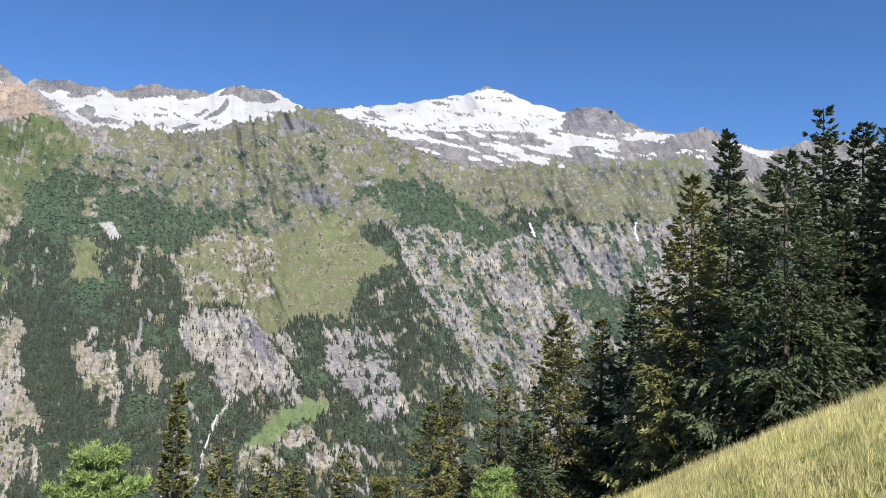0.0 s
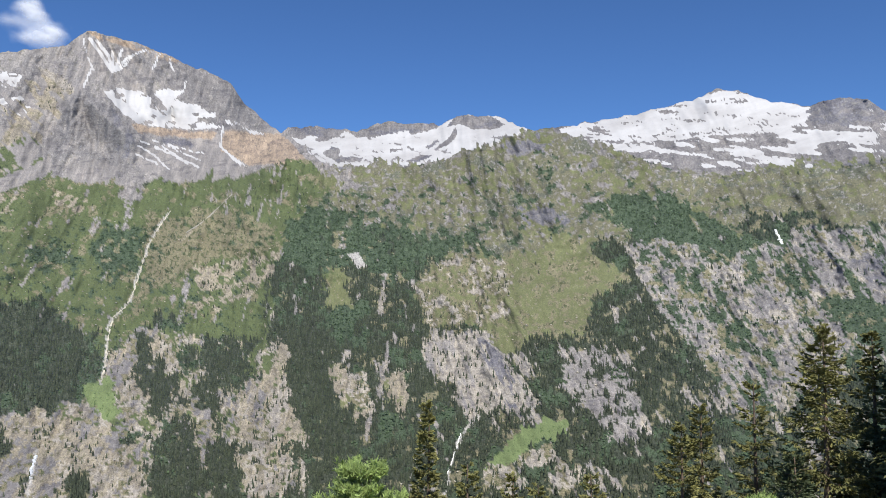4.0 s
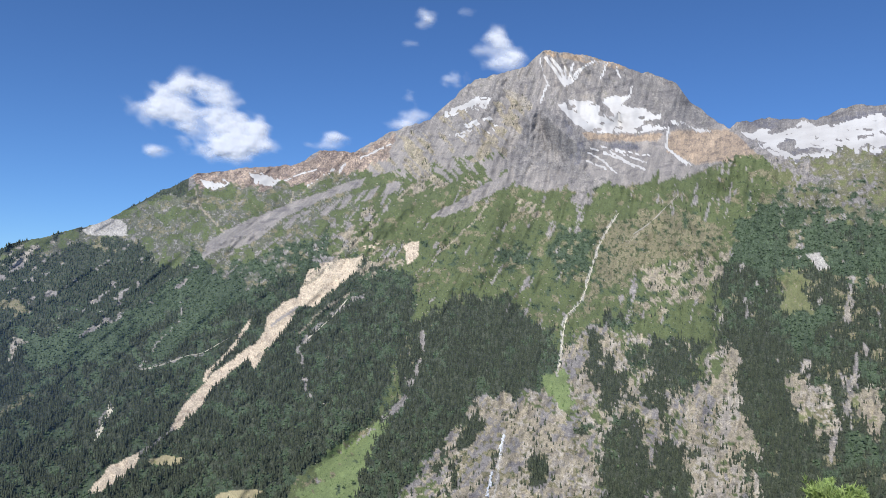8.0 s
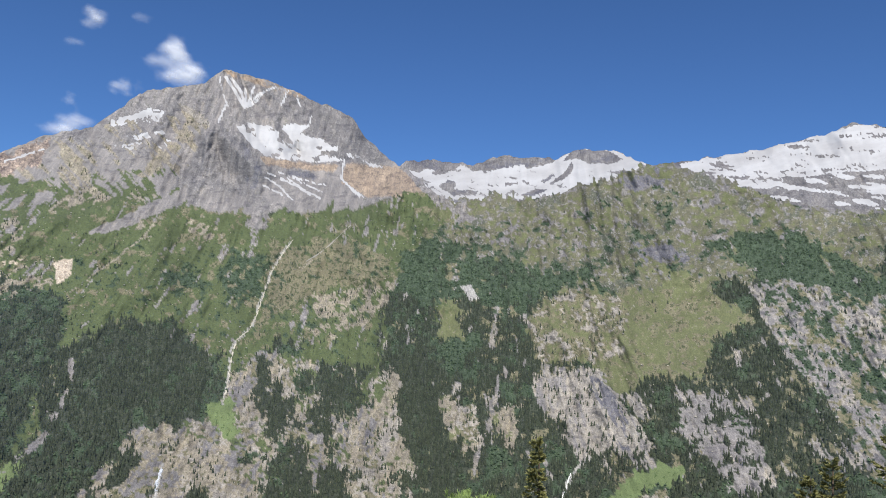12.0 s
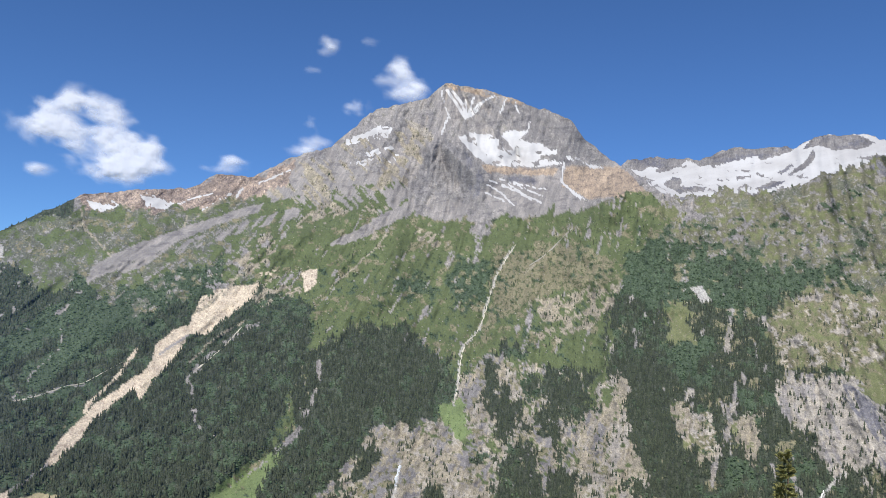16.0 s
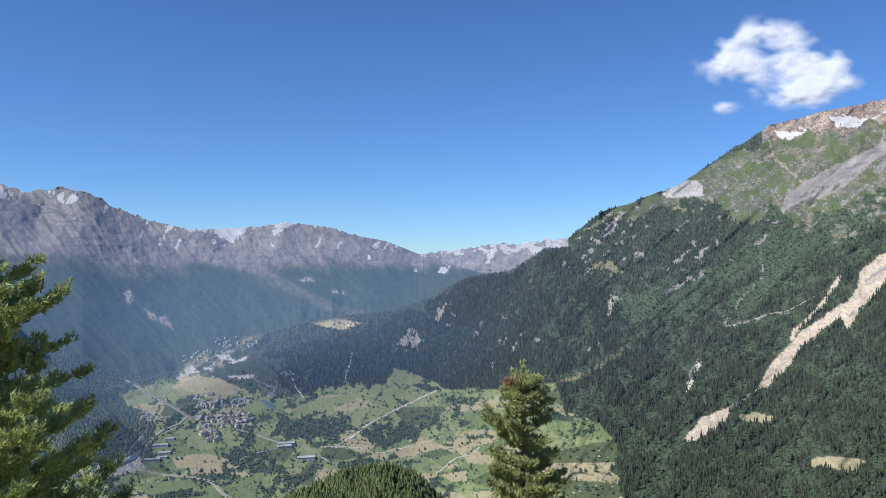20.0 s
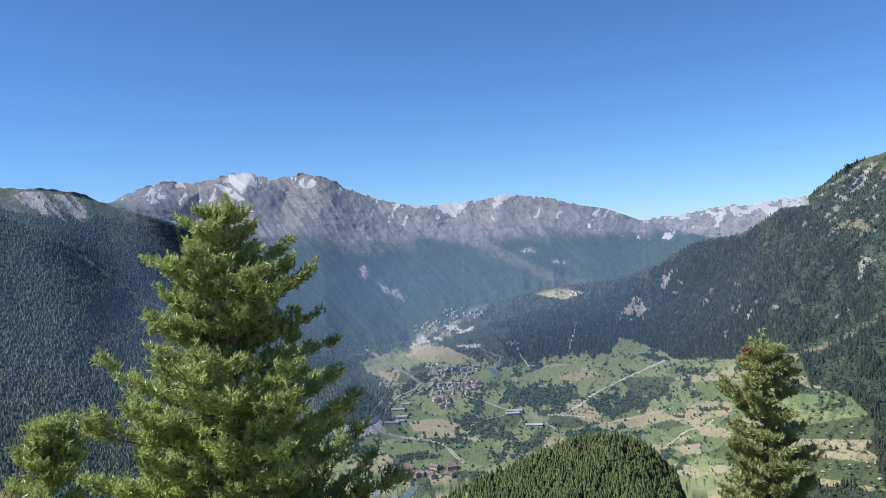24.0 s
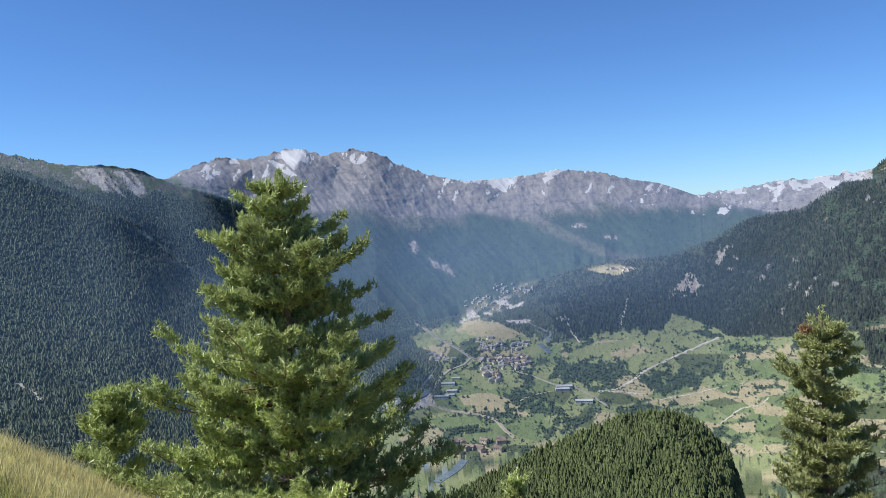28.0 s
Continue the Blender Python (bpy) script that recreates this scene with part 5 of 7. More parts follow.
# ---------------------------------------------------------------- the hillside underfoot
EDGE = curve([(0, -20), (20, -27), (54, -33), (100, -29), (120, -24), (131.9, -18.05), (136.2, -14.9), (139.3, -12.9), (160, -3), (200, 8), (234, 12), (280, 8), (310, 0), (330.5, -5.4), (336, -8.2), (341.3, -10.9), (346.6, -13.8), (360, -20)])
BROW = curve([(0, 22), (54, 18), (120, 15), (140, 16), (180, 40), (234, 60), (290, 40), (325, 24), (346, 24), (360, 22)])


def ground_height(b, r):
    """Height of the near hillside at a bearing and distance: a spur that rounds off below the path."""
    b = np.mod(b, 360)
    t, re = np.tan(np.radians(EDGE(b))), BROW(b)
    z = EYE + r * t - EYE * np.clip(1 - r / re, 0, 1) ** 2
    over = np.clip(r - re, 0, None)
    fall = np.clip((t < 0.02) * 1.0, 0, 1)
    return z - fall * np.where(over < 30, 0.008 * over ** 2, 7.2 + 0.48 * (over - 30))


nb, nr = 361, 90
gb, gr = np.meshgrid(np.linspace(0, 360, nb), 0.05 + 900 * np.linspace(0, 1, nr) ** 3.2, indexing="ij")
gz = ground_height(gb, gr) + 0.10 * fbm(gb * 0.2, gr * 0.35, 201) * np.clip(gr / 6, 0, 1)
gz[-1] = gz[0]
near_points = np.stack([-np.sin(np.radians(gb)) * gr, np.cos(np.radians(gb)) * gr, gz], -1)
g_mix = fbm(near_points[..., 0] * 0.25, near_points[..., 1] * 0.25, 211)[..., None] * 0.5 + 0.5
near_colours = np.array((0.56, 0.48, 0.24, 0.6)) * g_mix + np.array((0.33, 0.35, 0.11, 0.6)) * (1 - g_mix)
grid_object("ground", near_points, near_colours, np.ones((nb - 1, nr - 1), bool), "steep meadow of yellowing summer grass", "meadow",
            near_colours * np.array((0.7, 0.8, 0.7, 0.55)), simple("meadow_turf", (0.46, 0.43, 0.18), 0.35, 5.0, 0.95, bump=0.5))


# ---------------------------------------------------------------- building with faces
class Shape:
    """Collects triangles for one mesh."""

    def __init__(self):
        self.v, self.f, self.n = [], [], 0

    def add(self, verts, faces):
        verts = np.asarray(verts, float).reshape(-1, 3)
        self.v.append(verts)
        self.f.append(np.asarray(faces, int).reshape(-1, 3) + self.n)
        self.n += len(verts)

    def tube(self, path, radii, sides=6):
        path = np.asarray(path, float)
        d = np.gradient(path, axis=0)
        d /= np.linalg.norm(d, axis=1, keepdims=True) + 1e-9
        side = np.cross(d, np.where(np.abs(d[:, 2:3]) > 0.9, [[1.0, 0, 0]], [[0, 0, 1.0]]))
        side /= np.linalg.norm(side, axis=1, keepdims=True) + 1e-9
        up = np.cross(side, d)
        a = np.arange(sides) / sides * 2 * np.pi
        rings = path[:, None] + np.asarray(radii)[:, None, None] * (np.cos(a)[None, :, None] * side[:, None] + np.sin(a)[None, :, None] * up[:, None])
        k = len(path)
        i, j = np.meshgrid(np.arange(k - 1), np.arange(sides), indexing="ij")
        p, q = i * sides + j, i * sides + (j + 1) % sides
        self.add(rings, np.concatenate([np.stack([p, q, q + sides], -1).reshape(-1, 3), np.stack([p, q + sides, p + sides], -1).reshape(-1, 3)]))

    def blades(self, base, tip, across, full=True):
        """One thin leaf for each base, tip and half width: a rhomb of two triangles, or a sliver of one."""
        if not full:
            v = np.stack([base + across, tip, base - across], 1)
            self.add(v, np.arange(len(base) * 3).reshape(-1, 3))
            return
        mid = base * 0.55 + tip * 0.45
        v = np.stack([base, mid + across, tip, mid - across], 1)
        k = np.arange(len(base))[:, None] * 4
        self.add(v, np.concatenate([k + [0, 1, 2], k + [0, 2, 3]]))

    def mesh(self, name, mat, smooth=False):
        v, f = np.concatenate(self.v), np.concatenate(self.f)
        me = bpy.data.meshes.new(name)
        me.vertices.add(len(v))
        me.vertices.foreach_set("co", v.astype(np.float32).ravel())
        me.loops.add(len(f) * 3)
        me.loops.foreach_set("vertex_index", f.astype(np.int32).ravel())
        me.polygons.add(len(f))
        me.polygons.foreach_set("loop_start", np.arange(0, len(f) * 3, 3, dtype=np.int32))
        me.polygons.foreach_set("use_smooth", np.full(len(f), smooth))
        me.update(calc_edges=True)
        me.materials.append(mat)
        return me


def part(name, shape, mat, parent, label="", smooth=False):
    ob = new(name, shape.mesh(name, mat, smooth))
    ob.parent = parent
    return tagged(ob, label)


def foliage(name, colour, vary=0.3, through_light=0.22):
    m = simple(name, colour, vary, 1.5, 0.6, island=True)
    nt = m.node_tree
    b = nt.nodes["Principled BSDF"]
    t = nt.nodes.new("ShaderNodeBsdfTranslucent")
    mix = nt.nodes.new("ShaderNodeMixShader")
    mix.inputs[0].default_value = through_light
    nt.links.new(b.inputs["Base Color"].links[0].from_socket, t.inputs["Color"])
    nt.links.new(b.outputs[0], mix.inputs[1])
    nt.links.new(t.outputs[0], mix.inputs[2])
    nt.links.new(mix.outputs[0], nt.nodes["Material Output"].inputs[0])
    return m


NEEDLES_OLIVE = foliage("olive_needles", (0.225, 0.222, 0.088), 0.3, 0.12)
NEEDLES_DARK = foliage("dark_needles", (0.110, 0.138, 0.072), 0.3, 0.10)
NEEDLES_PINE = foliage("pine_needles", (0.470, 0.540, 0.215), 0.35, 0.28)
needle_shader = NEEDLES_PINE.node_tree.nodes["Principled BSDF"]
needle_shader.inputs["Specular IOR Level"].default_value, needle_shader.inputs["Roughness"].default_value = 0.6, 0.42
NEEDLES_OLD = foliage("old_pine_needles", (0.380, 0.410, 0.185))
NEEDLES_FRESH = foliage("fresh_needles", (0.320, 0.420, 0.150))
BARK = simple("bark", (0.17, 0.13, 0.10), 0.4, 9, 0.95, bump=0.6)
PINE_BARK = simple("pine_bark", (0.26, 0.17, 0.12), 0.4, 9, 0.95, bump=0.6)
WOODS = simple("woods", (0.061, 0.074, 0.048), 0.42, 0.4, 0.9, island=True)
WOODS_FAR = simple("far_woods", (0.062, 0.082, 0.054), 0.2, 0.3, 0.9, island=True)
# paler copy of the woods: haze and missing sunlight put into the colour
WOODS_HAZED = simple("hazed_woods", (0.135, 0.165, 0.112), 0.2, 0.3, 0.9, island=True)
BUSHES = simple("bushes", (0.078, 0.112, 0.062), 0.4, 0.5, 0.9, island=True)


# ---------------------------------------------------------------- woods on the slopes
def tapered(sides, tiers):
    """A unit fir: rings of skirts, one above the other."""
    v, f = [], []
    for k in range(tiers):
        low, high, wide = 0.08 + 0.84 * k / tiers * 0.9, 0.08 + 0.84 * (k + 1) / tiers + 0.08, (1 - 0.72 * k / tiers)
        if k == tiers - 1:
            high = 1.0
        n = len(v)
        for i in range(sides):
            a = (i + 0.5 * k) / sides * 2 * np.pi
            v.append((math.cos(a) * wide, math.sin(a) * wide, low))
        v.append((0, 0, high))
        f += [(n + i, n + (i + 1) % sides, n + sides) for i in range(sides)]
    return np.array(v), np.array(f)


def clump():
    v = np.array([(1, 0, 0.4), (0.2, 0.95, 0.5), (-0.9, 0.3, 0.35), (-0.3, -0.9, 0.5), (0.6, -0.6, 0.3), (0.1, 0.1, 1.0), (0, 0, -0.1)])
    f = [(i, (i + 1) % 5, 5) for i in range(5)] + [((i + 1) % 5, i, 6) for i in range(5)]
    return v, np.array(f)


def scatter(name, pos, height, width, unit, mat, label, category, seed):
    """Many small trees as one mesh."""
    rs = np.random.RandomState(seed)
    v, f = unit
    n = len(pos)
    a = rs.rand(n) * 6.283
    c, s_ = np.cos(a), np.sin(a)
    jit = 1 + 0.25 * (rs.rand(n, len(v), 3) - 0.5)
    x, y, z = v[None, :, 0] * jit[..., 0], v[None, :, 1] * jit[..., 1], v[None, :, 2]
    out = np.stack([(x * c[:, None] - y * s_[:, None]) * width[:, None], (x * s_[:, None] + y * c[:, None]) * width[:, None], z * height[:, None]], -1) + pos[:, None]
    sh = Shape()
    sh.add(out.reshape(-1, 3), (f[None] + (np.arange(n) * len(v))[:, None, None]).reshape(-1, 3))
    return tagged(new(name, sh.mesh(name, mat)), label, category, kind="stuff")


def chosen(where, share, seed):
    """Random places on the land where a cover lies, thinned to an even spacing in metres."""
    rs = np.random.RandomState(seed)
    bi, ei = np.nonzero(where)
    r = R_[bi, ei]
    keep = rs.rand(len(bi)) < 0.62 * share * np.clip(r / 2200, 0.3, 1.6)
    bi, ei, r = bi[keep], ei[keep], r[keep]
    fb, fe = rs.rand(len(bi)), rs.rand(len(bi))
    bi2, ei2 = np.minimum(bi + 1, N_B - 1), np.minimum(ei + 1, N_E - 1)
    p = POINTS[bi, ei] * ((1 - fb) * (1 - fe))[:, None] + POINTS[bi2, ei] * (fb * (1 - fe))[:, None] + POINTS[bi, ei2] * ((1 - fb) * fe)[:, None] + POINTS[bi2, ei2] * (fb * fe)[:, None]
    return p, r, rs


SEEN = (B > -31) & (B < 147) & (E_ > -22.5)
wood = (cover == KINDS.index("forest")) & SEEN
MIXING = B + 9 * PATCH + 8 * SPECK
p, r, rs = chosen(wood & (R_ < 2500) & (MIXING < 102), 0.55, 1)
h = (11 + 9 * rs.rand(len(p))) * (0.75 + 0.25 * rs.rand(len(p)))
scatter("spruce_wood", p - [0, 0, 0.8], h, h * (0.17 + 0.06 * rs.rand(len(p))), tapered(5, 2), WOODS, "dense dark spruce wood on the slopes", "woodland", 2)
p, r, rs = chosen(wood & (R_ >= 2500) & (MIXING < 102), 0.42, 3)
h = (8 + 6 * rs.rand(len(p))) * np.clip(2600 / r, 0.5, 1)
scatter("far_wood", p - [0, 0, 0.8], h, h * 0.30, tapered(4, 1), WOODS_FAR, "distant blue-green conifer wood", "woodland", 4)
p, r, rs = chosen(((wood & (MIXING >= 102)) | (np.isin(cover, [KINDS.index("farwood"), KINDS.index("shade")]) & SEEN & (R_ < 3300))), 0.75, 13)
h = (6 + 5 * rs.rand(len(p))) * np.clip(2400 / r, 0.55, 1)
scatter("shady_wood", p - [0, 0, 0.8], h, h * 0.44, tapered(5, 1), WOODS_HAZED, "conifer wood on the shady side, lightened for haze", "woodland", 14)
p, r, rs = chosen((cover == KINDS.index("shrub")) & SEEN & (R_ < 3300), 0.30, 5)
h = 3 + 5 * rs.rand(len(p))
scatter("bushes", p - [0, 0, 0.8], h, h * 0.48, clump(), BUSHES, "rounded green bushes and alder scrub", "bushes", 6)
p, r, rs = chosen(floor_land & np.isin(cover, [KINDS.index(k) for k in ("field", "grass", "lush", "hay", "dry")]) & (SPECK > 0.05), 0.02, 9)
h = 4 + 5 * rs.rand(len(p))
scatter("valley_trees", p - [0, 0, 0.6], h, h * 0.5, clump(), BUSHES, "small round trees along the fields", "trees", 10)
BOULDERS = simple("boulder_stone", (0.40, 0.37, 0.32), 0.25, 0.5, 0.95, island=True)
stones = np.isin(cover, [KINDS.index(k) for k in ("grass", "dry", "rock")]) & SEEN & (B < 80) & (R_ < 3600)
p, r, rs = chosen(stones & (SPECK > -0.12), 0.055, 15)
h = (1.2 + 3.4 * rs.rand(len(p)) ** 2)
scatter("boulders", p - [0, 0, 0.3], h, h * 0.9, clump(), BOULDERS, "pale boulders strewn over the pasture", "boulders", 16)
open_land = np.isin(cover, [KINDS.index(k) for k in ("grass", "dry", "rock", "pale", "tan", "crag")]) & SEEN & (E_ < MID - 1.0) & (R_ < 2900)
p, r, rs = chosen(open_land & (PATCH + 0.5 * SPECK < 0.08), 0.055, 7)
h = 4 + 9 * rs.rand(len(p)) ** 1.5
more, r, rs2 = chosen(np.isin(cover, [KINDS.index("tan"), KINDS.index("pale")]) & SEEN & (GROVES + 0.4 * SPECK > 0.04), 0.20, 17)
p = np.concatenate([p, more])
h = np.concatenate([h, 6 + 8 * rs2.rand(len(more))])
scatter("scattered_spruces", p - [0, 0, 0.8], h, h * 0.24, tapered(5, 2), WOODS, "lone spruces on pasture and crags", "trees", 8)


# ---------------------------------------------------------------- trees close by
def spot(b, r):
    a = radians(b)
    return Vector((-math.sin(a) * r, math.cos(a) * r, float(ground_height(np.array(b), np.array(float(r))))))


def tip_height(b, e, r):
    """Height of a tree whose top stands at an elevation."""
    return EYE + r * math.tan(radians(e)) - spot(b, r).z


def spruce(h, spread, needles, seed, label, thin=0.0, droop=0.35):
    """A spruce: limbs of uneven length all the way up, each with a fan of twigs that hang in sprays."""
    rs = np.random.RandomState(seed)
    tree = tagged(new("spruce_tree"), label, "tree")
    t = Shape()
    zt = np.linspace(-1.0, h * 0.985, 12)
    bend = np.cumsum(rs.randn(12, 2) * 0.02, 0)
    t.tube(np.column_stack([bend, zt]), np.clip(0.016 * h * (1 - zt / h) + 0.02, 0.015, 9), 8)
    base, tip, side = [], [], []
    count = int(60 + h * 13)
    heights = h * (0.03 + 0.955 * np.sort(rs.rand(count)))
    turns = np.cumsum(2.4 + 0.9 * rs.randn(count))
    lobes = 1 + 0.42 * fbm(np.cos(turns) * 1.1 + 5, np.sin(turns) * 1.1 + heights * 0.45, seed, 3, 0.6)
    for z, a, lobe in zip(heights, turns, lobes):
        frac = z / h
        if rs.rand() < thin * (0.4 + 0.9 * frac):
            continue
        length = (spread * 1.4 * (1 - frac) ** 0.78 * min(1.0, 0.72 + frac * 1.6) + 0.16) * float(np.clip(lobe, 0.6, 1.35)) * (0.66 + 0.42 * rs.rand())
        out, around = np.array([math.cos(a), math.sin(a), 0]), np.array([-math.sin(a), math.cos(a), 0])
        lift = 0.30 * frac ** 3 - 1.25 * droop * (0.55 + 0.9 * rs.rand()) * (1 - frac)
        curl = 0.20 + 0.25 * rs.rand()
        twigs = int(5 + length * 4.6)
        k0 = np.clip(0.12 + 0.90 * rs.rand(twigs) ** 0.75, 0, 1)
        reach = length * (0.10 + 0.34 * (1 - k0) + 0.06 * rs.rand(twigs)) * rs.choice([-1.0, 1.0], twigs)
        per = 9
        k1 = rs.rand(twigs, per)
        along_ = k0[:, None] * length + np.abs(reach)[:, None] * k1 * 0.75
        across_ = reach[:, None] * k1
        hang = np.abs(reach)[:, None] * k1 ** 1.6 * (0.25 + 0.75 * (1 - frac)) * (0.5 + rs.rand(twigs, 1)) + 0.05 * rs.rand(twigs, per)
        q = np.clip(along_ / length, 0, 1.15)
        point = out * along_[..., None] + around * across_[..., None]
        point[..., 2] = z + length * (lift * q + curl * q ** 3 * 0.8) - hang
        d = out * (0.45 + 0.4 * rs.rand(twigs, per, 1)) + around * (np.sign(reach)[:, None] * (0.3 + 0.5 * rs.rand(twigs, per)))[..., None] + 0.25 * rs.randn(twigs, per, 3)
        d[..., 2] += -0.30 - 0.65 * (1 - frac) * rs.rand(twigs, per) + 0.75 * frac ** 2
        d /= np.linalg.norm(d, axis=2, keepdims=True)
        size = (0.20 + 0.22 * rs.rand(twigs, per)) * (0.55 + 0.45 * (1 - frac)) * (0.75 + h / 80)
        w = np.cross(d, rs.randn(twigs, per, 3))
        w *= (size * (0.22 + 0.12 * rs.rand(twigs, per)))[..., None] / (np.linalg.norm(w, axis=2, keepdims=True) + 1e-9)
        base.append(point.reshape(-1, 3))
        tip.append((point + d * size[..., None]).reshape(-1, 3))
        side.append(w.reshape(-1, 3))
        if length > 0.5:
            kk = np.linspace(0, 0.9, 4)
            path = out[None] * (kk * length)[:, None]
            path[:, 2] = z + length * (lift * kk + curl * kk ** 3 * 0.8)
            t.tube(path, 0.011 * (1.2 - kk) * (0.6 + length * 0.35), 3)
    crown = Shape()
    crown.blades(np.concatenate(base), np.concatenate(tip), np.concatenate(side), False)
    part("crown", crown, needles, tree, "drooping needle sprays")
    part("trunk", t, BARK, tree, "grey-brown scaly trunk")
    return tree


def pine(h, spread, needles, seed, label, power=1.05, tuft=1.0, lower=1.0):
    """A young pine: whorls of upturned limbs that carry brushes of needles."""
    rs = np.random.RandomState(seed)
    tree = tagged(new("pine_tree"), label, "tree")
    t = Shape()
    zz = np.linspace(-1.2, h * 0.99, 16)
    bend = np.cumsum(rs.randn(16, 2) * 0.035, 0)
    t.tube(np.column_stack([bend, zz]), np.clip(0.02 * h * (1 - zz / h) + 0.012, 0.012, 9), 9)
    limbs, base, tip, side = t, [], [], []

    def brushes(path, count, size):
        """Tufts of needles along the outer part of a path."""
        k = np.clip(1 - 0.85 * rs.rand(count) ** 1.2, 0, 1) * (len(path) - 1)
        i = np.minimum(k.astype(int), len(path) - 2)
        u = (k - i)[:, None]
        c = path[i] * (1 - u) + path[i + 1] * u + rs.randn(count, 3) * np.array([0.06, 0.06, 0.035]) * size
        ax = path[i + 1] - path[i]
        ax = ax / (np.linalg.norm(ax, axis=1, keepdims=True) + 1e-9) * 0.5 + np.array([0, 0, 0.65]) + rs.randn(count, 3) * 0.35
        ax /= np.linalg.norm(ax, axis=1, keepdims=True)
        n = 12
        d = ax[:, None] * 0.75 + rs.randn(count, n, 3) * 0.45
        d /= np.linalg.norm(d, axis=2, keepdims=True)
        ln = (0.09 + 0.06 * rs.rand(count, n, 1)) * size * tuft
        b0 = c[:, None] + ax[:, None] * (rs.rand(count, n, 1) - 0.5) * 0.15 * size
        w = np.cross(d, rs.randn(count, n, 3))
        w /= np.linalg.norm(w, axis=2, keepdims=True) + 1e-9
        base.append(b0.reshape(-1, 3))
        tip.append((b0 + d * ln).reshape(-1, 3))
        side.append((w * 0.0170 * size * tuft ** 0.5).reshape(-1, 3))

    z = 0.10 * h
    while z < h * 0.97:
        frac = z / h
        reach = (spread * (1 - frac) ** power * (0.75 + 0.25 * min(1.0, frac * 5)) + 0.2) * (0.72 + 0.46 * rs.rand())
        for q in range(max(2, int(rs.randint(10, 15) * (lower if frac < 0.6 else 1.0)))):
            a = rs.rand() * 6.283
            length = min(reach * (0.35 + 0.75 * rs.rand()), 0.76 * spread)
            out = np.array([math.cos(a), math.sin(a), 0])
            kk = np.linspace(0, 1, 7)
            path = out[None] * (kk * length)[:, None] + np.cumsum(rs.randn(7, 3) * 0.035 * length, 0) * kk[:, None]
            path[:, 2] += z + length * ((0.02 + 0.40 * frac) * kk - 0.14 * (1 - frac) * kk + 0.24 * kk ** 3)
            cx = np.interp(z, zz, bend[:, 0]), np.interp(z, zz, bend[:, 1])
            path[:, 0] += cx[0]
            path[:, 1] += cx[1]
            limbs.tube(path, (0.008 + 0.011 * length) * (1.15 - kk), 5)
            brushes(path, int(6 + length * 8), 1.1)
            for s_ in range(int(1 + length * 5.0)):
                k0 = 0.3 + 0.65 * rs.rand()
                i = int(k0 * 6)
                start = path[i] * (1 - (k0 * 6 - i)) + path[min(i + 1, 6)] * (k0 * 6 - i)
                sw = (1 if s_ % 2 else -1) * (0.5 + 0.7 * rs.rand())
                d = np.array([out[0] * math.cos(sw) - out[1] * math.sin(sw), out[0] * math.sin(sw) + out[1] * math.cos(sw), 0.10 + 0.25 * rs.rand()])
                ln = (0.25 + 0.45 * rs.rand()) * (0.45 + 0.35 * length * (1.1 - k0))
                k3 = np.linspace(0, 1, 4)[:, None]
                sub = start[None] + d[None] * k3 * ln + np.array([0, 0, 0.3 * ln]) * k3 ** 2
                limbs.tube(sub, 0.012 * (1.2 - k3[:, 0]), 3)
                brushes(sub, int(5 + ln * 12), 1.15)
        z += (0.36 + 0.16 * rs.rand()) * (0.6 + h / 22)
    top = np.array([[bend[-1, 0], bend[-1, 1], h * 0.9], [bend[-1, 0], bend[-1, 1], h * 0.96], [bend[-1, 0], bend[-1, 1], h]])
    brushes(top, 14, 1.0)
    crown = Shape()
    crown.blades(np.concatenate(base), np.concatenate(tip), np.concatenate(side), False)
    part("crown", crown, needles, tree, "brushes of green needles")
    part("trunk", t, PINE_BARK, tree, "reddish-brown flaking trunk")
    return tree


def stand(tree, b, r):
    tree.matrix_world = Matrix.Translation(spot(b, r)) @ pose(0, 0, 0, 0, 0, random.uniform(0, 360))
    return tree


# bearing, elevation of the top, distance, spread, needles
SPRUCES = [(-25.76, 12.98, 44, 2.6, NEEDLES_DARK, 0.25, "tall dark spruce with a thin bare top"), (-19.79, 11.74, 45, 2.7, NEEDLES_DARK, 0.0, "tall dark spruce above the meadow's edge"),
           (-17.49, 8.73, 40, 3.0, NEEDLES_OLIVE, 0.0, "olive-green spruce with drooping sprays"), (-23.44, 9.99, 37, 3.2, NEEDLES_DARK, 0.0, "broad dark-green spruce by the grass slope"),
           (-28.08, 11.72, 44, 2.5, NEEDLES_DARK, 0.0, "tall dark spruce above the meadow's edge"), (-29.6, 11.2, 41, 2.8, NEEDLES_DARK, 0.0, "tall dark spruce above the meadow's edge"),
           (-8.5, -0.86, 44, 2.6, NEEDLES_OLIVE, 0.0, "olive-green spruce with a rounded top"), (-11.39, -1.39, 48, 2.3, NEEDLES_OLIVE, 0.2, "slim olive-green spruce among others"),
           (-14.03, 1.1, 46, 2.6, NEEDLES_DARK, 0.0, "dark spruce in the shade of others"), (-4.31, -4.85, 46, 2.0, NEEDLES_OLIVE, 0.35, "thin olive-green spruce with gaps"),
           ]
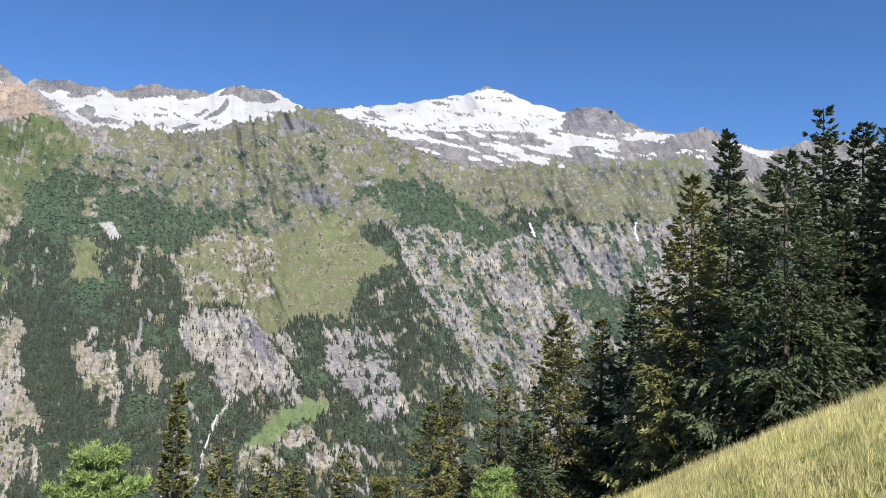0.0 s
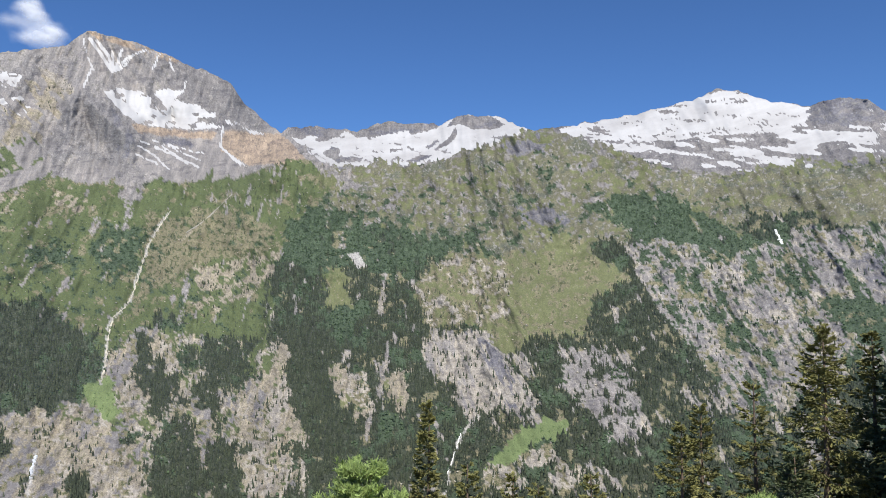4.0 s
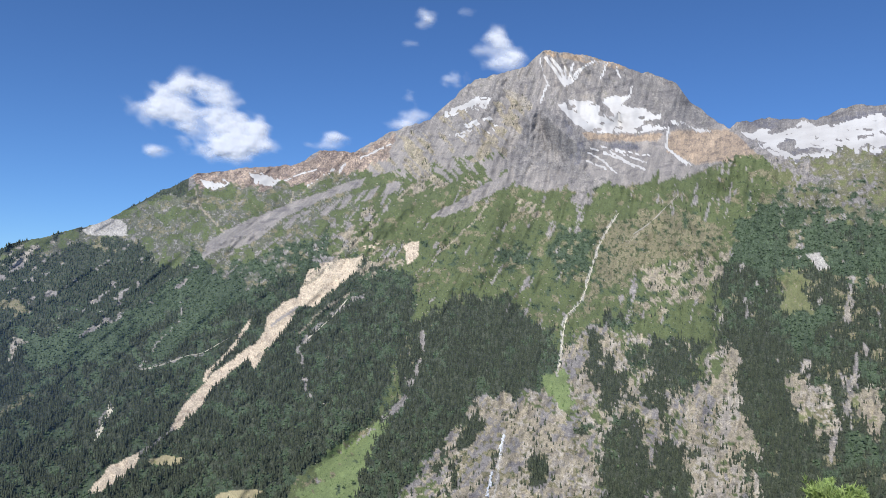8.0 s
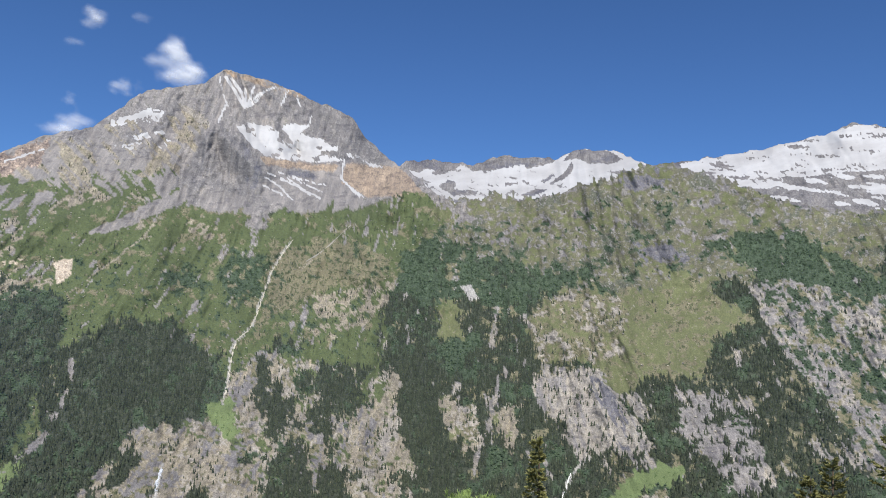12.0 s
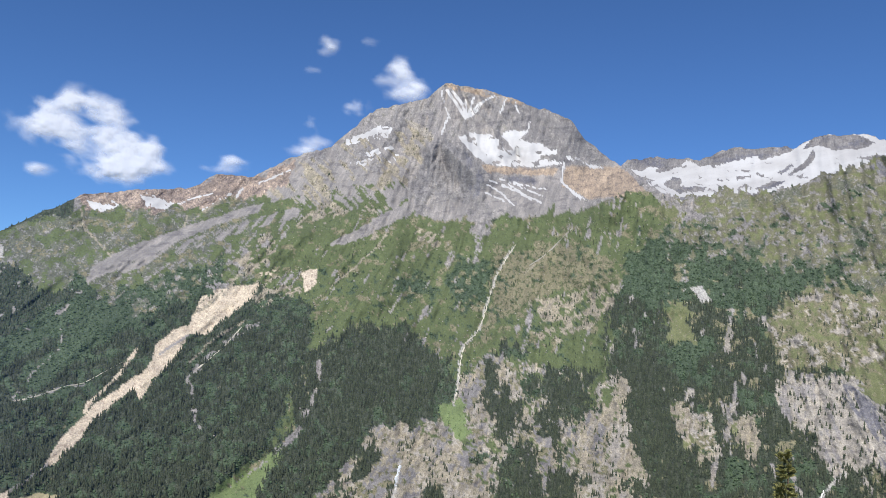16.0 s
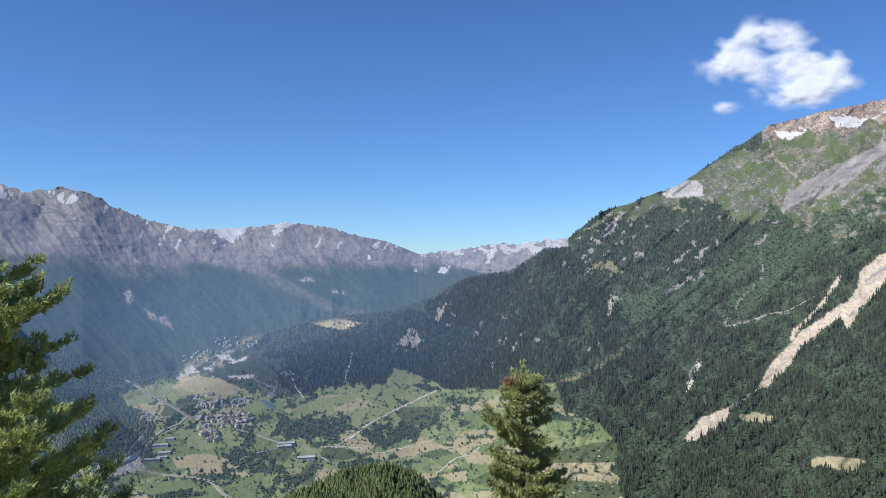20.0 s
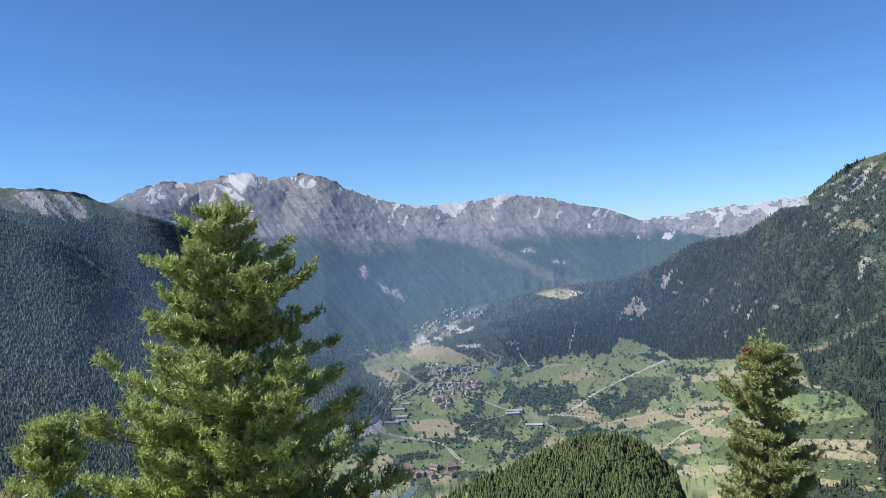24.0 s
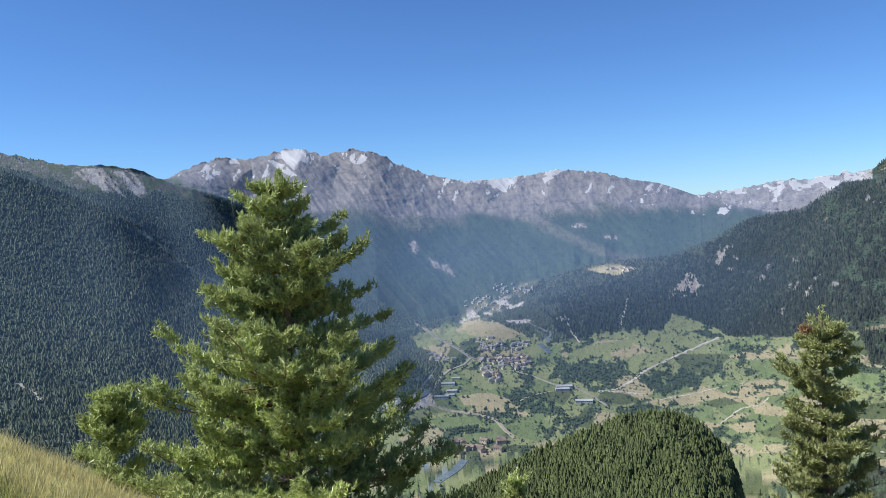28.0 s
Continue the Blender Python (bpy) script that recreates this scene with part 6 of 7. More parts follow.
SPRUCES += [(-0.86, -6.37, 48, 2.0, NEEDLES_OLIVE, 0.2, "slim olive-green spruce among others"), (0.54, -7.61, 46, 2.0, NEEDLES_OLIVE, 0.1, "slim olive-green spruce among others"),
           (18.13, -6.26, 42, 1.3, NEEDLES_OLIVE, 0.1, "narrow spire-like olive spruce"), (15.21, -10.57, 38, 1.5, NEEDLES_OLIVE, 0.25, "young olive-green spruce top"),
           (12.1, -11.39, 38, 1.3, NEEDLES_OLIVE, 0.25, "young olive-green spruce top"), (10.31, -11.98, 36, 1.3, NEEDLES_OLIVE, 0.25, "young olive-green spruce top"),
           (6.54, -11.23, 40, 1.5, NEEDLES_OLIVE, 0.3, "young olive-green spruce top"), (-6.6, -9.5, 40, 2.2, NEEDLES_DARK, 0.0, "dark young spruce below the meadow"), (-16.0, -2.0, 50, 2.8, NEEDLES_DARK, 0.0, "dark spruce in the shade of others"),
           (-21.6, 6.0, 50, 3.0, NEEDLES_DARK, 0.0, "dark spruce in the shade of others"), (-26.8, 6.5, 40, 3.0, NEEDLES_DARK, 0.0, "dark spruce in the shade of others"), (-31.5, 12.0, 40, 3.0, NEEDLES_DARK, 0.0, "tall dark spruce above the meadow's edge")]
for i, (b, e, r, w, mat, thin, lab) in enumerate(SPRUCES):
    tagged(stand(spruce(tip_height(b, e, r), w, mat, 300 + i, lab, thin), b, r), group="spruces below the meadow")
stand(pine(tip_height(120.87, 3.48, 20.0), 6.0, NEEDLES_PINE, 401, "broad green pine with upturned limbs on the slope"), 120.6, 20.0)
round_pine = stand(pine(tip_height(83.5, -7.6, 30.0), 3.1, NEEDLES_OLD, 402, "rounded pine with bare reddish limbs showing", 0.62, 1.2, 1.0), 83.4, 30.0)
rs = np.random.RandomState(88)
sprig = Shape()
c = rs.randn(420, 3) * np.array([0.07, 0.07, 0.05])
sprig.blades(c, c + rs.randn(420, 3) * 0.10 + [0, 0, 0.05], rs.randn(420, 3) * 0.012, False)
dead = part("dead_sprig", sprig, simple("dead_needles", (0.30, 0.19, 0.10), 0.3, 2.0, island=True), round_pine, "withered rust-red sprig")
dead.matrix_parent_inverse = round_pine.matrix_world.inverted()
dead.matrix_basis = Matrix.Translation(place(np.array(84.6), np.array(-9.0), np.array(28.6)))
stand(pine(tip_height(132.7, -10.6, 22.0), 1.2, NEEDLES_PINE, 403, "small young pine beside the broad one", 0.6, lower=0.5), 132.6, 22.0)
stand(pine(tip_height(22.66, -10.85, 19.0), 1.5, NEEDLES_FRESH, 404, "fresh green top of a young pine", 0.55, lower=0.35), 22.6, 19.0)
stand(pine(tip_height(-4.0, -12.7, 24.0), 0.8, NEEDLES_FRESH, 405, "fresh green top of a young pine", 0.55, lower=0.35), -4.0, 24.0)
stand(pine(tip_height(3.93, -13.1, 30.0), 0.9, NEEDLES_OLIVE, 406, "olive top of a young pine", lower=0.5), 3.9, 30.0)
stand(pine(tip_height(104.35, -19.0, 26.0), 1.5, NEEDLES_PINE, 407, "bushy top of a young pine below the path", lower=0.5), 104.3, 26.0)


# ---------------------------------------------------------------- the wooded knoll over the village
KNOLL = curve([(86.5, -25)] + [(111.78, -20.38), (109.19, -19.38), (104.90, -17.53), (100.69, -15.85), (96.58, -14.30), (93.41, -13.87), (91.51, -14.48), (89.32, -16.38), (88.64, -18.35), (88.33, -20.18)] + [(117, -25)])
kb, kv = np.meshgrid(np.linspace(87, 116, 160), np.linspace(0, 1, 60), indexing="ij")
ke = -26 + (KNOLL(kb) - 0.9 + 26) * kv
kr = (620 + 330 * kv ** 1.2) * (1 + 0.03 * fbm(kb * 0.5, ke * 0.5, 77))
k_points = place(kb, ke, kr)
k_back = place(kb[:, -1:], ke[:, -1:] - 6.0, kr[:, -1:] + 260)
k_colours = np.broadcast_to(np.array((0.05, 0.06, 0.03, 0.8)), (160, 61, 4))
grid_object("wooded_knoll", np.concatenate([k_points, k_back], 1), k_colours, np.ones((159, 60), bool), "steep rounded knoll under dense spruces", "hill",
            np.broadcast_to(np.array((0.035, 0.05, 0.022, 0.4)), (160, 61, 4)), None, slope_lie(*(np.concatenate([q, q[:, -1:]], 1) for q in (kb, ke))), np.zeros((160, 61)))
rs = np.random.RandomState(31)
ki, kj = rs.randint(0, 159, 14000), rs.randint(0, 59, 14000)
ku, kw = rs.rand(14000, 1), rs.rand(14000, 1)
kp = (k_points[ki, kj] * (1 - ku) + k_points[ki + 1, kj] * ku) * (1 - kw) + (k_points[ki, kj + 1] * (1 - ku) + k_points[ki + 1, kj + 1] * ku) * kw
kp = kp[KNOLL(kb[ki, 0]) > -24.5]
h = 4.5 + 5 * rs.rand(len(kp))
KNOLL_WOOD = simple("knoll_woods", (0.100, 0.125, 0.052), 0.25, 0.6, 0.9, island=True)
scatter("knoll_wood", kp - [0, 0, 0.5], h, h * (0.30 + 0.10 * rs.rand(len(kp))), tapered(5, 2), KNOLL_WOOD, "dense green spruces covering the knoll", "woodland", 32)


# ---------------------------------------------------------------- roads, tracks and river
def strip(name, line, width, mat, label, category, lift=1.5, ragged=0.0):
    """A ribbon laid on the land along a line of bearings and elevations, its width uneven where ragged."""
    p = np.array(line)
    k = np.linspace(0, len(p) - 1, 12 * len(p))
    b, e = np.interp(k, np.arange(len(p)), p[:, 0]), np.interp(k, np.arange(len(p)), p[:, 1])
    c = place(b, e, land_distance(b, e))
    for _ in range(3):
        c[1:-1] = (c[:-2] + c[1:-1] * 2 + c[2:]) / 4
    d = np.gradient(c[:, :2], axis=0)
    d /= np.linalg.norm(d, axis=1, keepdims=True) + 1e-9
    side = np.column_stack([-d[:, 1], d[:, 0], np.zeros(len(d))]) * width / 2
    uneven = np.random.RandomState(int(abs(p[0, 0]) * 100))
    c[:, :2] += d[:, ::-1] * [[-1, 1]] * (uneven.rand(len(c), 1) - 0.5) * width * 1.6 * ragged
    side *= np.clip(1 + ragged * 1.1 * (uneven.rand(len(c), 1) * 2 - 1), 0.08, 3)
    c[:, 2] += lift
    v = np.concatenate([c - side, c + side, c - side * 1.3 - [0, 0, lift + 2], c + side * 1.3 - [0, 0, lift + 2]])
    n = len(c)
    i = np.arange(n - 1)
    f = []
    for a, bb in ((0, n), (2 * n, 0), (n, 3 * n)):
        f += [np.column_stack([a + i, bb + i, bb + i + 1]), np.column_stack([a + i, bb + i + 1, a + i + 1])]
    sh_ = Shape()
    sh_.add(v, np.concatenate(f))
    return tagged(new(name, sh_.mesh(name, mat)), label, category, kind="structure")


ROAD = simple("road_surface", (0.36, 0.33, 0.28), 0.15, 0.2, 0.9)
TRACK = simple("track_gravel", (0.46, 0.43, 0.37), 0.2, 0.2, 0.95)
RIVER = simple("river_water", (0.16, 0.20, 0.21), 0.2, 0.1, 0.2)
for line, w in (([(111.28, -8.18), (109.88, -9.22), (108.05, -10.27), (107.37, -10.86), (105.64, -11.04)], 9), ([(108.95, -11.64), (109.68, -12.13), (110.30, -13.10), (110.55, -14.00), (109.20, -14.49), (106.89, -14.89), (105.75, -15.27), (105.08, -16.02), (104.40, -16.61)], 9), ([(107.37, -10.86), (107.89, -11.32), (108.95, -11.64)], 8), ([(99.88, -13.12), (98.58, -13.78), (97.26, -14.66)], 6), ([(104.40, -11.83), (102.98, -12.26), (101.37, -12.91), (99.88, -13.12)], 5)):
    strip("road", line, w, ROAD, "pale valley road between the fields", "road")
for line, w in (([(89.78, -9.68), (92.12, -10.71), (94.73, -11.93), (96.09, -12.91), (97.21, -13.35)], 11), ([(89.87, -15.49), (88.37, -14.35), (87.19, -14.14), (86.68, -13.64)], 5), ([(95.86, -6.86), (96.17, -7.97), (96.50, -9.24)], 6), ([(100.43, -7.90), (100.00, -9.12), (99.39, -10.00)], 4), ([(103.87, -14.02), (103.03, -13.64), (101.39, -13.38)], 4), ([(93.88, -13.99), (91.58, -13.55), (89.34, -12.91)], 4), ([(72.06, -9.49), (71.49, -8.32), (71.11, -7.34)], 6), ([(95.02, -13.63), (96.58, -13.46), (98.16, -13.39)], 8)):
    strip("track", line, w, TRACK, "pale gravel track across the slope", "track", 1.0, 0.5)
for line, w in (([(111.42, -12.06), (110.49, -12.66), (110.90, -13.32), (111.96, -13.70), (113.39, -14.06)], 18), ([(102.35, -8.95), (101.56, -9.77)], 16), ([(102.27, -10.00), (101.48, -10.69)], 18), ([(108.20, -17.97), (108.86, -18.63), (110.36, -19.40)], 20)):
    strip("river", line, w, RIVER, "shallow pale river over gravel", "river", 1.0)


FALLS = simple("white_water", (0.72, 0.74, 0.76), 0.15, 0.3, 0.6)
for line, w in (([(-6.23, 5.23), (-6.40, 4.83), (-6.66, 4.21)], 5), ([(-13.82, 5.39), (-13.75, 4.71), (-13.92, 3.99)], 5), ([(44.01, -9.07), (44.23, -9.86), (44.30, -10.48)], 3), ([(44.84, -11.42), (44.90, -12.19), (45.12, -13.33)], 3.5), ([(15.66, -8.85), (16.10, -10.17), (16.77, -12.01)], 1.4)):
    strip("waterfall", line, w, FALLS, "thin white waterfall down the cliff", "waterfall", 1.5, 0.8)
for line, w in (([(141.17, -4.24), (140.49, -5.40), (140.03, -7.47), (139.37, -8.73)], 7), ([(138.14, -9.77), (137.22, -10.49), (136.84, -11.06)], 7), ([(137.00, -13.61), (135.60, -13.97), (134.23, -14.02)], 6)):
    strip("stream_bed", line, w, TRACK, "pale stony stream bed through the woods", "stream", 3.0, 0.6)
for line, w in (([(36.16, 6.93), (36.71, 6.04), (37.25, 5.15), (37.79, 3.80), (38.02, 2.78), (38.40, 1.35), (38.86, 0.33), (39.65, -0.35), (39.95, -1.73), (40.01, -3.15), (40.30, -4.64)], 2.4),):
    strip("stream_bed", line, w, TRACK, "pale stony stream bed down the flank", "stream", 1.2, 1.0)
for line, w in (([(69.46, -4.92), (68.03, -4.54), (66.59, -3.96), (65.48, -3.75), (63.26, -2.35)], 2.5), ([(71.29, -6.95), (71.42, -7.86), (72.02, -9.29)], 3), ([(32.04, 8.23), (33.96, 6.25), (35.12, 5.45)], 3), ([(55.62, 0.26), (56.58, -0.99), (58.33, -2.65)], 3)):
    strip("footpath", line, w, TRACK, "narrow pale path across the slope", "path", 1.0, 0.6)


# ---------------------------------------------------------------- houses in the valley
def box(sh_, x0, x1, y0, y1, z0, z1):
    v = [(x, y, z) for z in (z0, z1) for x, y in ((x0, y0), (x1, y0), (x1, y1), (x0, y1))]
    f = [(0, 1, 5), (0, 5, 4), (1, 2, 6), (1, 6, 5), (2, 3, 7), (2, 7, 6), (3, 0, 4), (3, 4, 7), (4, 5, 6), (4, 6, 7), (0, 2, 1), (0, 3, 2)]
    sh_.add(v, f)


WALLS = [simple("render_cream", (0.72, 0.66, 0.57), 0.12, 0.6), simple("render_rose", (0.50, 0.42, 0.36), 0.12, 0.6), simple("shed_metal", (0.50, 0.51, 0.52), 0.1, 0.5, 0.5)]
ROOFS = [simple("roof_slate", (0.33, 0.32, 0.315), 0.2, 0.8), simple("roof_brown", (0.25, 0.19, 0.155), 0.2, 0.8), simple("roof_sheet", (0.42, 0.44, 0.47), 0.1, 0.5, 0.4)]
GLASS = simple("window_glass", (0.05, 0.06, 0.07), 0.2, 1.0, 0.2)


def house(length, width, eaves, pitch, wall, roof, label, category="house"):
    """A gabled building with walls, two roof slopes that overhang, a row of windows on each long side."""
    home = tagged(new("house" if category == "house" else "shed"), label, category)
    w = Shape()
    x, y, top = length / 2, width / 2, eaves + width / 2 * pitch
    v = [(-x, -y, -8), (x, -y, -8), (x, y, -8), (-x, y, -8), (-x, -y, eaves), (x, -y, eaves), (x, y, eaves), (-x, y, eaves), (-x, 0, top), (x, 0, top)]
    w.add(v, [(0, 1, 5), (0, 5, 4), (2, 3, 7), (2, 7, 6), (1, 2, 6), (1, 6, 5), (3, 0, 4), (3, 4, 7), (5, 6, 9), (7, 4, 8)])
    part("wall", w, wall, home)
    for s_ in (-1, 1):
        r_ = Shape()
        o, t_ = 0.9, 0.35
        e_ = eaves - o * pitch
        v = [(-x - o, s_ * (y + o), e_), (x + o, s_ * (y + o), e_), (x + o, 0, top), (-x - o, 0, top)]
        v += [(a, b, c + t_) for a, b, c in v]
        r_.add(v, [(0, 1, 2), (0, 2, 3), (4, 5, 6), (4, 6, 7), (0, 1, 5), (0, 5, 4), (1, 2, 6), (1, 6, 5), (2, 3, 7), (2, 7, 6), (3, 0, 4), (3, 4, 7)])
        part("roof_slope", r_, roof, home)
        n = max(2, int(length / 5))
        for i in range(n):
            g_ = Shape()
            cx = -x + length * (i + 0.5) / n
            box(g_, cx - 0.7, cx + 0.7, s_ * y - 0.06, s_ * y + 0.06, eaves * 0.45, eaves * 0.8)
            part("window", g_, GLASS, home)
    return home


def on_land(b, e, turn, scale=1.0):
    p_ = place(np.array(b), np.array(e), land_distance(np.array([float(b)]), np.array([float(e)]))[0])
    return Matrix.Translation(Vector(p_)) @ pose(0, 0, 0, 0, 0, turn) @ Matrix.Scale(scale, 4)


MODELS = [house(13, 10, 6, 0.6, WALLS[0], ROOFS[0], "cream rendered house with a slate roof"), house(16, 11, 7, 0.55, WALLS[0], ROOFS[1], "cream rendered house with a brown roof"),
          house(22, 12, 9, 0.5, WALLS[1], ROOFS[1], "rose rendered apartment house, brown roof"), house(11, 9, 5, 0.65, WALLS[0], ROOFS[0], "small cream house with a slate roof")]
SHEDS = [house(44, 20, 6, 0.22, WALLS[2], ROOFS[2], "long grey metal farm shed", "shed"), house(34, 18, 6, 0.25, WALLS[0], ROOFS[2], "pale industrial hall with a metal roof", "shed")]
rs = np.random.RandomState(55)
placed = {}


def settle(model, b, e, turn, group, scale=1.0):
    m = on_land(b, e, turn, scale)
    if model.name in placed:
        model_copy = copy_thing(model, m)
    else:
        placed[model.name] = True
        model.matrix_basis = m
        model_copy = model
    tagged(model_copy, group=group)


# centre, half extent in degrees, number, kinds, scale
VILLAGES = [([(107.74, -17.15)][0], (2.5, 0.40), 22, (2, 2, 1), 1.0, "houses of the near hamlet"), ([(109.32, -10.78)][0], (1.0, 0.3), 18, (0, 1, 3), 1.0, "houses by the road"),
            ([(104.91, -11.30)][0], (1.8, 0.5), 58, (0, 1, 3, 3), 0.95, "houses of the main village"), ([(104.74, -10.14)][0], (1.8, 0.28), 38, (0, 3, 3), 0.9, "houses of the upper village"),
            ([(106.16, -9.57)][0], (0.7, 0.15), 7, (0, 3), 0.9, "houses of the upper village"), ([(104.15, -5.97)][0], (1.6, 0.35), 34, (0, 3), 0.85, "houses of the far village"), ([(106.25, -6.92)][0], (1.6, 0.5), 22, (0, 3), 0.85, "houses of the far village"),
            ([(96.65, -4.84)][0], (1.1, 0.12), 14, (1, 3), 0.8, "houses of the plateau village"), ([(100.78, -8.38)][0], (0.8, 0.2), 5, (0, 3), 0.8, "houses by the river"), ([(105.86, -12.19)][0], (0.7, 0.4), 14, (1, 0), 1.1, "houses of the main village")]
for (b, e), (hb, he), count, kinds, scale, group in VILLAGES:
    for i in range(count):
        settle(MODELS[kinds[rs.randint(len(kinds))]], b + hb * (2 * rs.rand() - 1), e + he * (2 * rs.rand() - 1), rs.choice([20, 110, 35, 65]) + rs.rand() * 12, group, scale)
for i, (b, e) in enumerate([(100.65, -13.15), (99.24, -14.17), (109.12, -12.68), (108.89, -13.20), (109.66, -13.57), (108.56, -12.30), (100.78, -13.31), (109.03, -13.47)]):
    settle(SHEDS[i % 2 if i > 1 else 0], b, e, 100 + 12 * rs.rand(), "sheds in the valley", 1.0 if i < 2 else 0.85)


# ---------------------------------------------------------------- clouds
def cloud(label, puffs, seed, far=4925.0):
    """Three swelling veils of vapour, one behind the other, dense in the middle of each puff and thinning outwards."""
    lo = np.array([(b - 2.0 * wb, e - 2.0 * we) for b, e, wb, we, dens in puffs]).min(0)
    hi = np.array([(b + 2.0 * wb, e + 2.0 * we) for b, e, wb, we, dens in puffs]).max(0)
    nb_, ne_ = (((hi - lo) / 0.075).astype(int) + 2)
    cb_, ce_ = np.meshgrid(np.linspace(lo[0], hi[0], nb_), np.linspace(lo[1], hi[1], ne_), indexing="ij")
    points, alphas, faces, count = [], [], [], 0
    for k in range(3):
        wb_ = cb_ + 0.35 * fbm(cb_ * 1.1 + k, ce_ * 1.3, seed + 5, 4, 0.6)
        we_ = ce_ + 0.28 * fbm(cb_ * 1.1 + k, ce_ * 1.3, seed + 9, 4, 0.6)
        body = sum(dens * np.exp(-1.3 * (((wb_ - b) / wb) ** 2 + ((we_ - e) / we) ** 2)) for b, e, wb, we, dens in puffs)
        billow = fbm(cb_ * 0.75 + 0.12 * k, ce_ * 1.0 + 0.05 * k, seed + 19, 6, 0.50)
        dense = np.clip((np.minimum(body, 1.15) - 0.27 + 1.5 * billow * (0.25 + np.clip(body, 0, 1))) * 0.8, 0, 1)
        dense = dense ** 1.25 * 0.46
        swell = np.clip(body, 0, 1.6) * 22 + 26 * billow * np.clip(body * 2, 0, 1)
        points.append(place(cb_, ce_, far - 55 * (hi[1] - ce_) - 9 * (2 - k) - swell * 0.8).reshape(-1, 3))
        alphas.append(dense.ravel())
        idx = np.arange(nb_ * ne_).reshape(nb_, ne_)
        quads = np.stack([idx[:-1, :-1], idx[:-1, 1:], idx[1:, 1:], idx[1:, :-1]], -1).reshape(-1, 4)
        faces.append(quads[dense.ravel()[quads].max(1) > 0.01] + count)
        count += nb_ * ne_
    points, alphas, faces = np.concatenate(points), np.concatenate(alphas), np.concatenate(faces)
    used, flat = np.unique(faces.ravel(), return_inverse=True)
    me = bpy.data.meshes.new("cloud")
    me.from_pydata(points[used].tolist(), [], flat.reshape(-1, 4).tolist())
    me.polygons.foreach_set("use_smooth", np.ones(len(faces), bool))
    at = me.color_attributes.new("vapour", "FLOAT_COLOR", "POINT")
    at.data.foreach_set("color", np.repeat(alphas[used], 4).astype(np.float32))
    me.materials.append(CLOUD)
    return tagged(new("cloud", me), label, "cloud", group="clouds", kind="stuff")


CLOUD, cnt, cb = material("cloud_vapour", 1.0)
cb.inputs["Base Color"].default_value = (0.90, 0.90, 0.91, 1)
cb.inputs["Specular IOR Level"].default_value = 0.0
ctr = cnt.nodes.new("ShaderNodeBsdfTranslucent")
ctr.inputs["Color"].default_value = (0.90, 0.90, 0.91, 1)
cmx, veil = cnt.nodes.new("ShaderNodeMixShader"), cnt.nodes.new("ShaderNodeMixShader")
clear, vat = cnt.nodes.new("ShaderNodeBsdfTransparent"), cnt.nodes.new("ShaderNodeAttribute")
vat.attribute_name = "vapour"
cmx.inputs[0].default_value = 0.25
cnt.links.new(cb.outputs[0], cmx.inputs[1])
cnt.links.new(ctr.outputs[0], cmx.inputs[2])
cnt.links.new(vat.outputs["Fac"], veil.inputs[0])
cnt.links.new(clear.outputs[0], veil.inputs[1])
cnt.links.new(cmx.outputs[0], veil.inputs[2])
cnt.links.new(veil.outputs[0], cnt.nodes["Material Output"].inputs[0])


def puffs(points, sizes):
    return [(b, e, w / 21.5, t_ / 21.5, d) for (b, e), (w, t_, d) in zip(points, sizes)]


cloud("bright white fair-weather cloud with ragged edges", puffs([(67.96, 14.27), (68.76, 13.04), (66.70, 13.45), (64.96, 13.23), (67.21, 12.24), (64.69, 11.70), (63.11, 11.43), (65.79, 10.63), (69.52, 9.98), (62.14, 11.90), (64.24, 10.56)],
      [(40, 25, 1.0), (42, 25, 1.2), (45, 35, 1.3), (35, 28, 1.0), (55, 25, 1.2), (50, 32, 1.2), (35, 25, 0.8), (45, 16, 0.7), (28, 9, 0.7), (18, 24, 0.5), (45, 16, 0.8)]), 71)
cloud("thin white cloud wisp over the ridge", puffs([(44.97, 19.39), (44.10, 18.23), (45.13, 17.45), (46.83, 18.21)], [(26, 18, 0.9), (30, 26, 0.7), (26, 12, 0.5), (28, 12, 0.35)]), 72)
cloud("thin white cloud wisp over the ridge", puffs([(50.50, 20.43), (49.18, 19.13), (51.28, 18.67), (48.54, 18.76)], [(20, 16, 0.6), (18, 20, 0.5), (24, 8, 0.35), (14, 10, 0.4)]), 73)
cloud("small white cloud at the ridge", puffs([(48.67, 16.33), (47.82, 16.03)], [(28, 15, 0.8), (18, 10, 0.6)]), 74)
cloud("thin white cloud wisp over the ridge", puffs([(51.58, 15.04), (51.65, 13.43), (50.89, 13.06)], [(22, 13, 0.7), (26, 18, 0.6), (28, 14, 0.5)]), 75)
cloud("low white cloud wisp on the ridge", puffs([(57.00, 11.93), (57.88, 11.27)], [(26, 13, 0.6), (40, 8, 0.5)]), 76)
cloud("faint small cloud wisp above", puffs([(47.76, 21.00), (59.66, 13.16)], [(16, 10, 0.4), (9, 8, 0.3)]), 77)


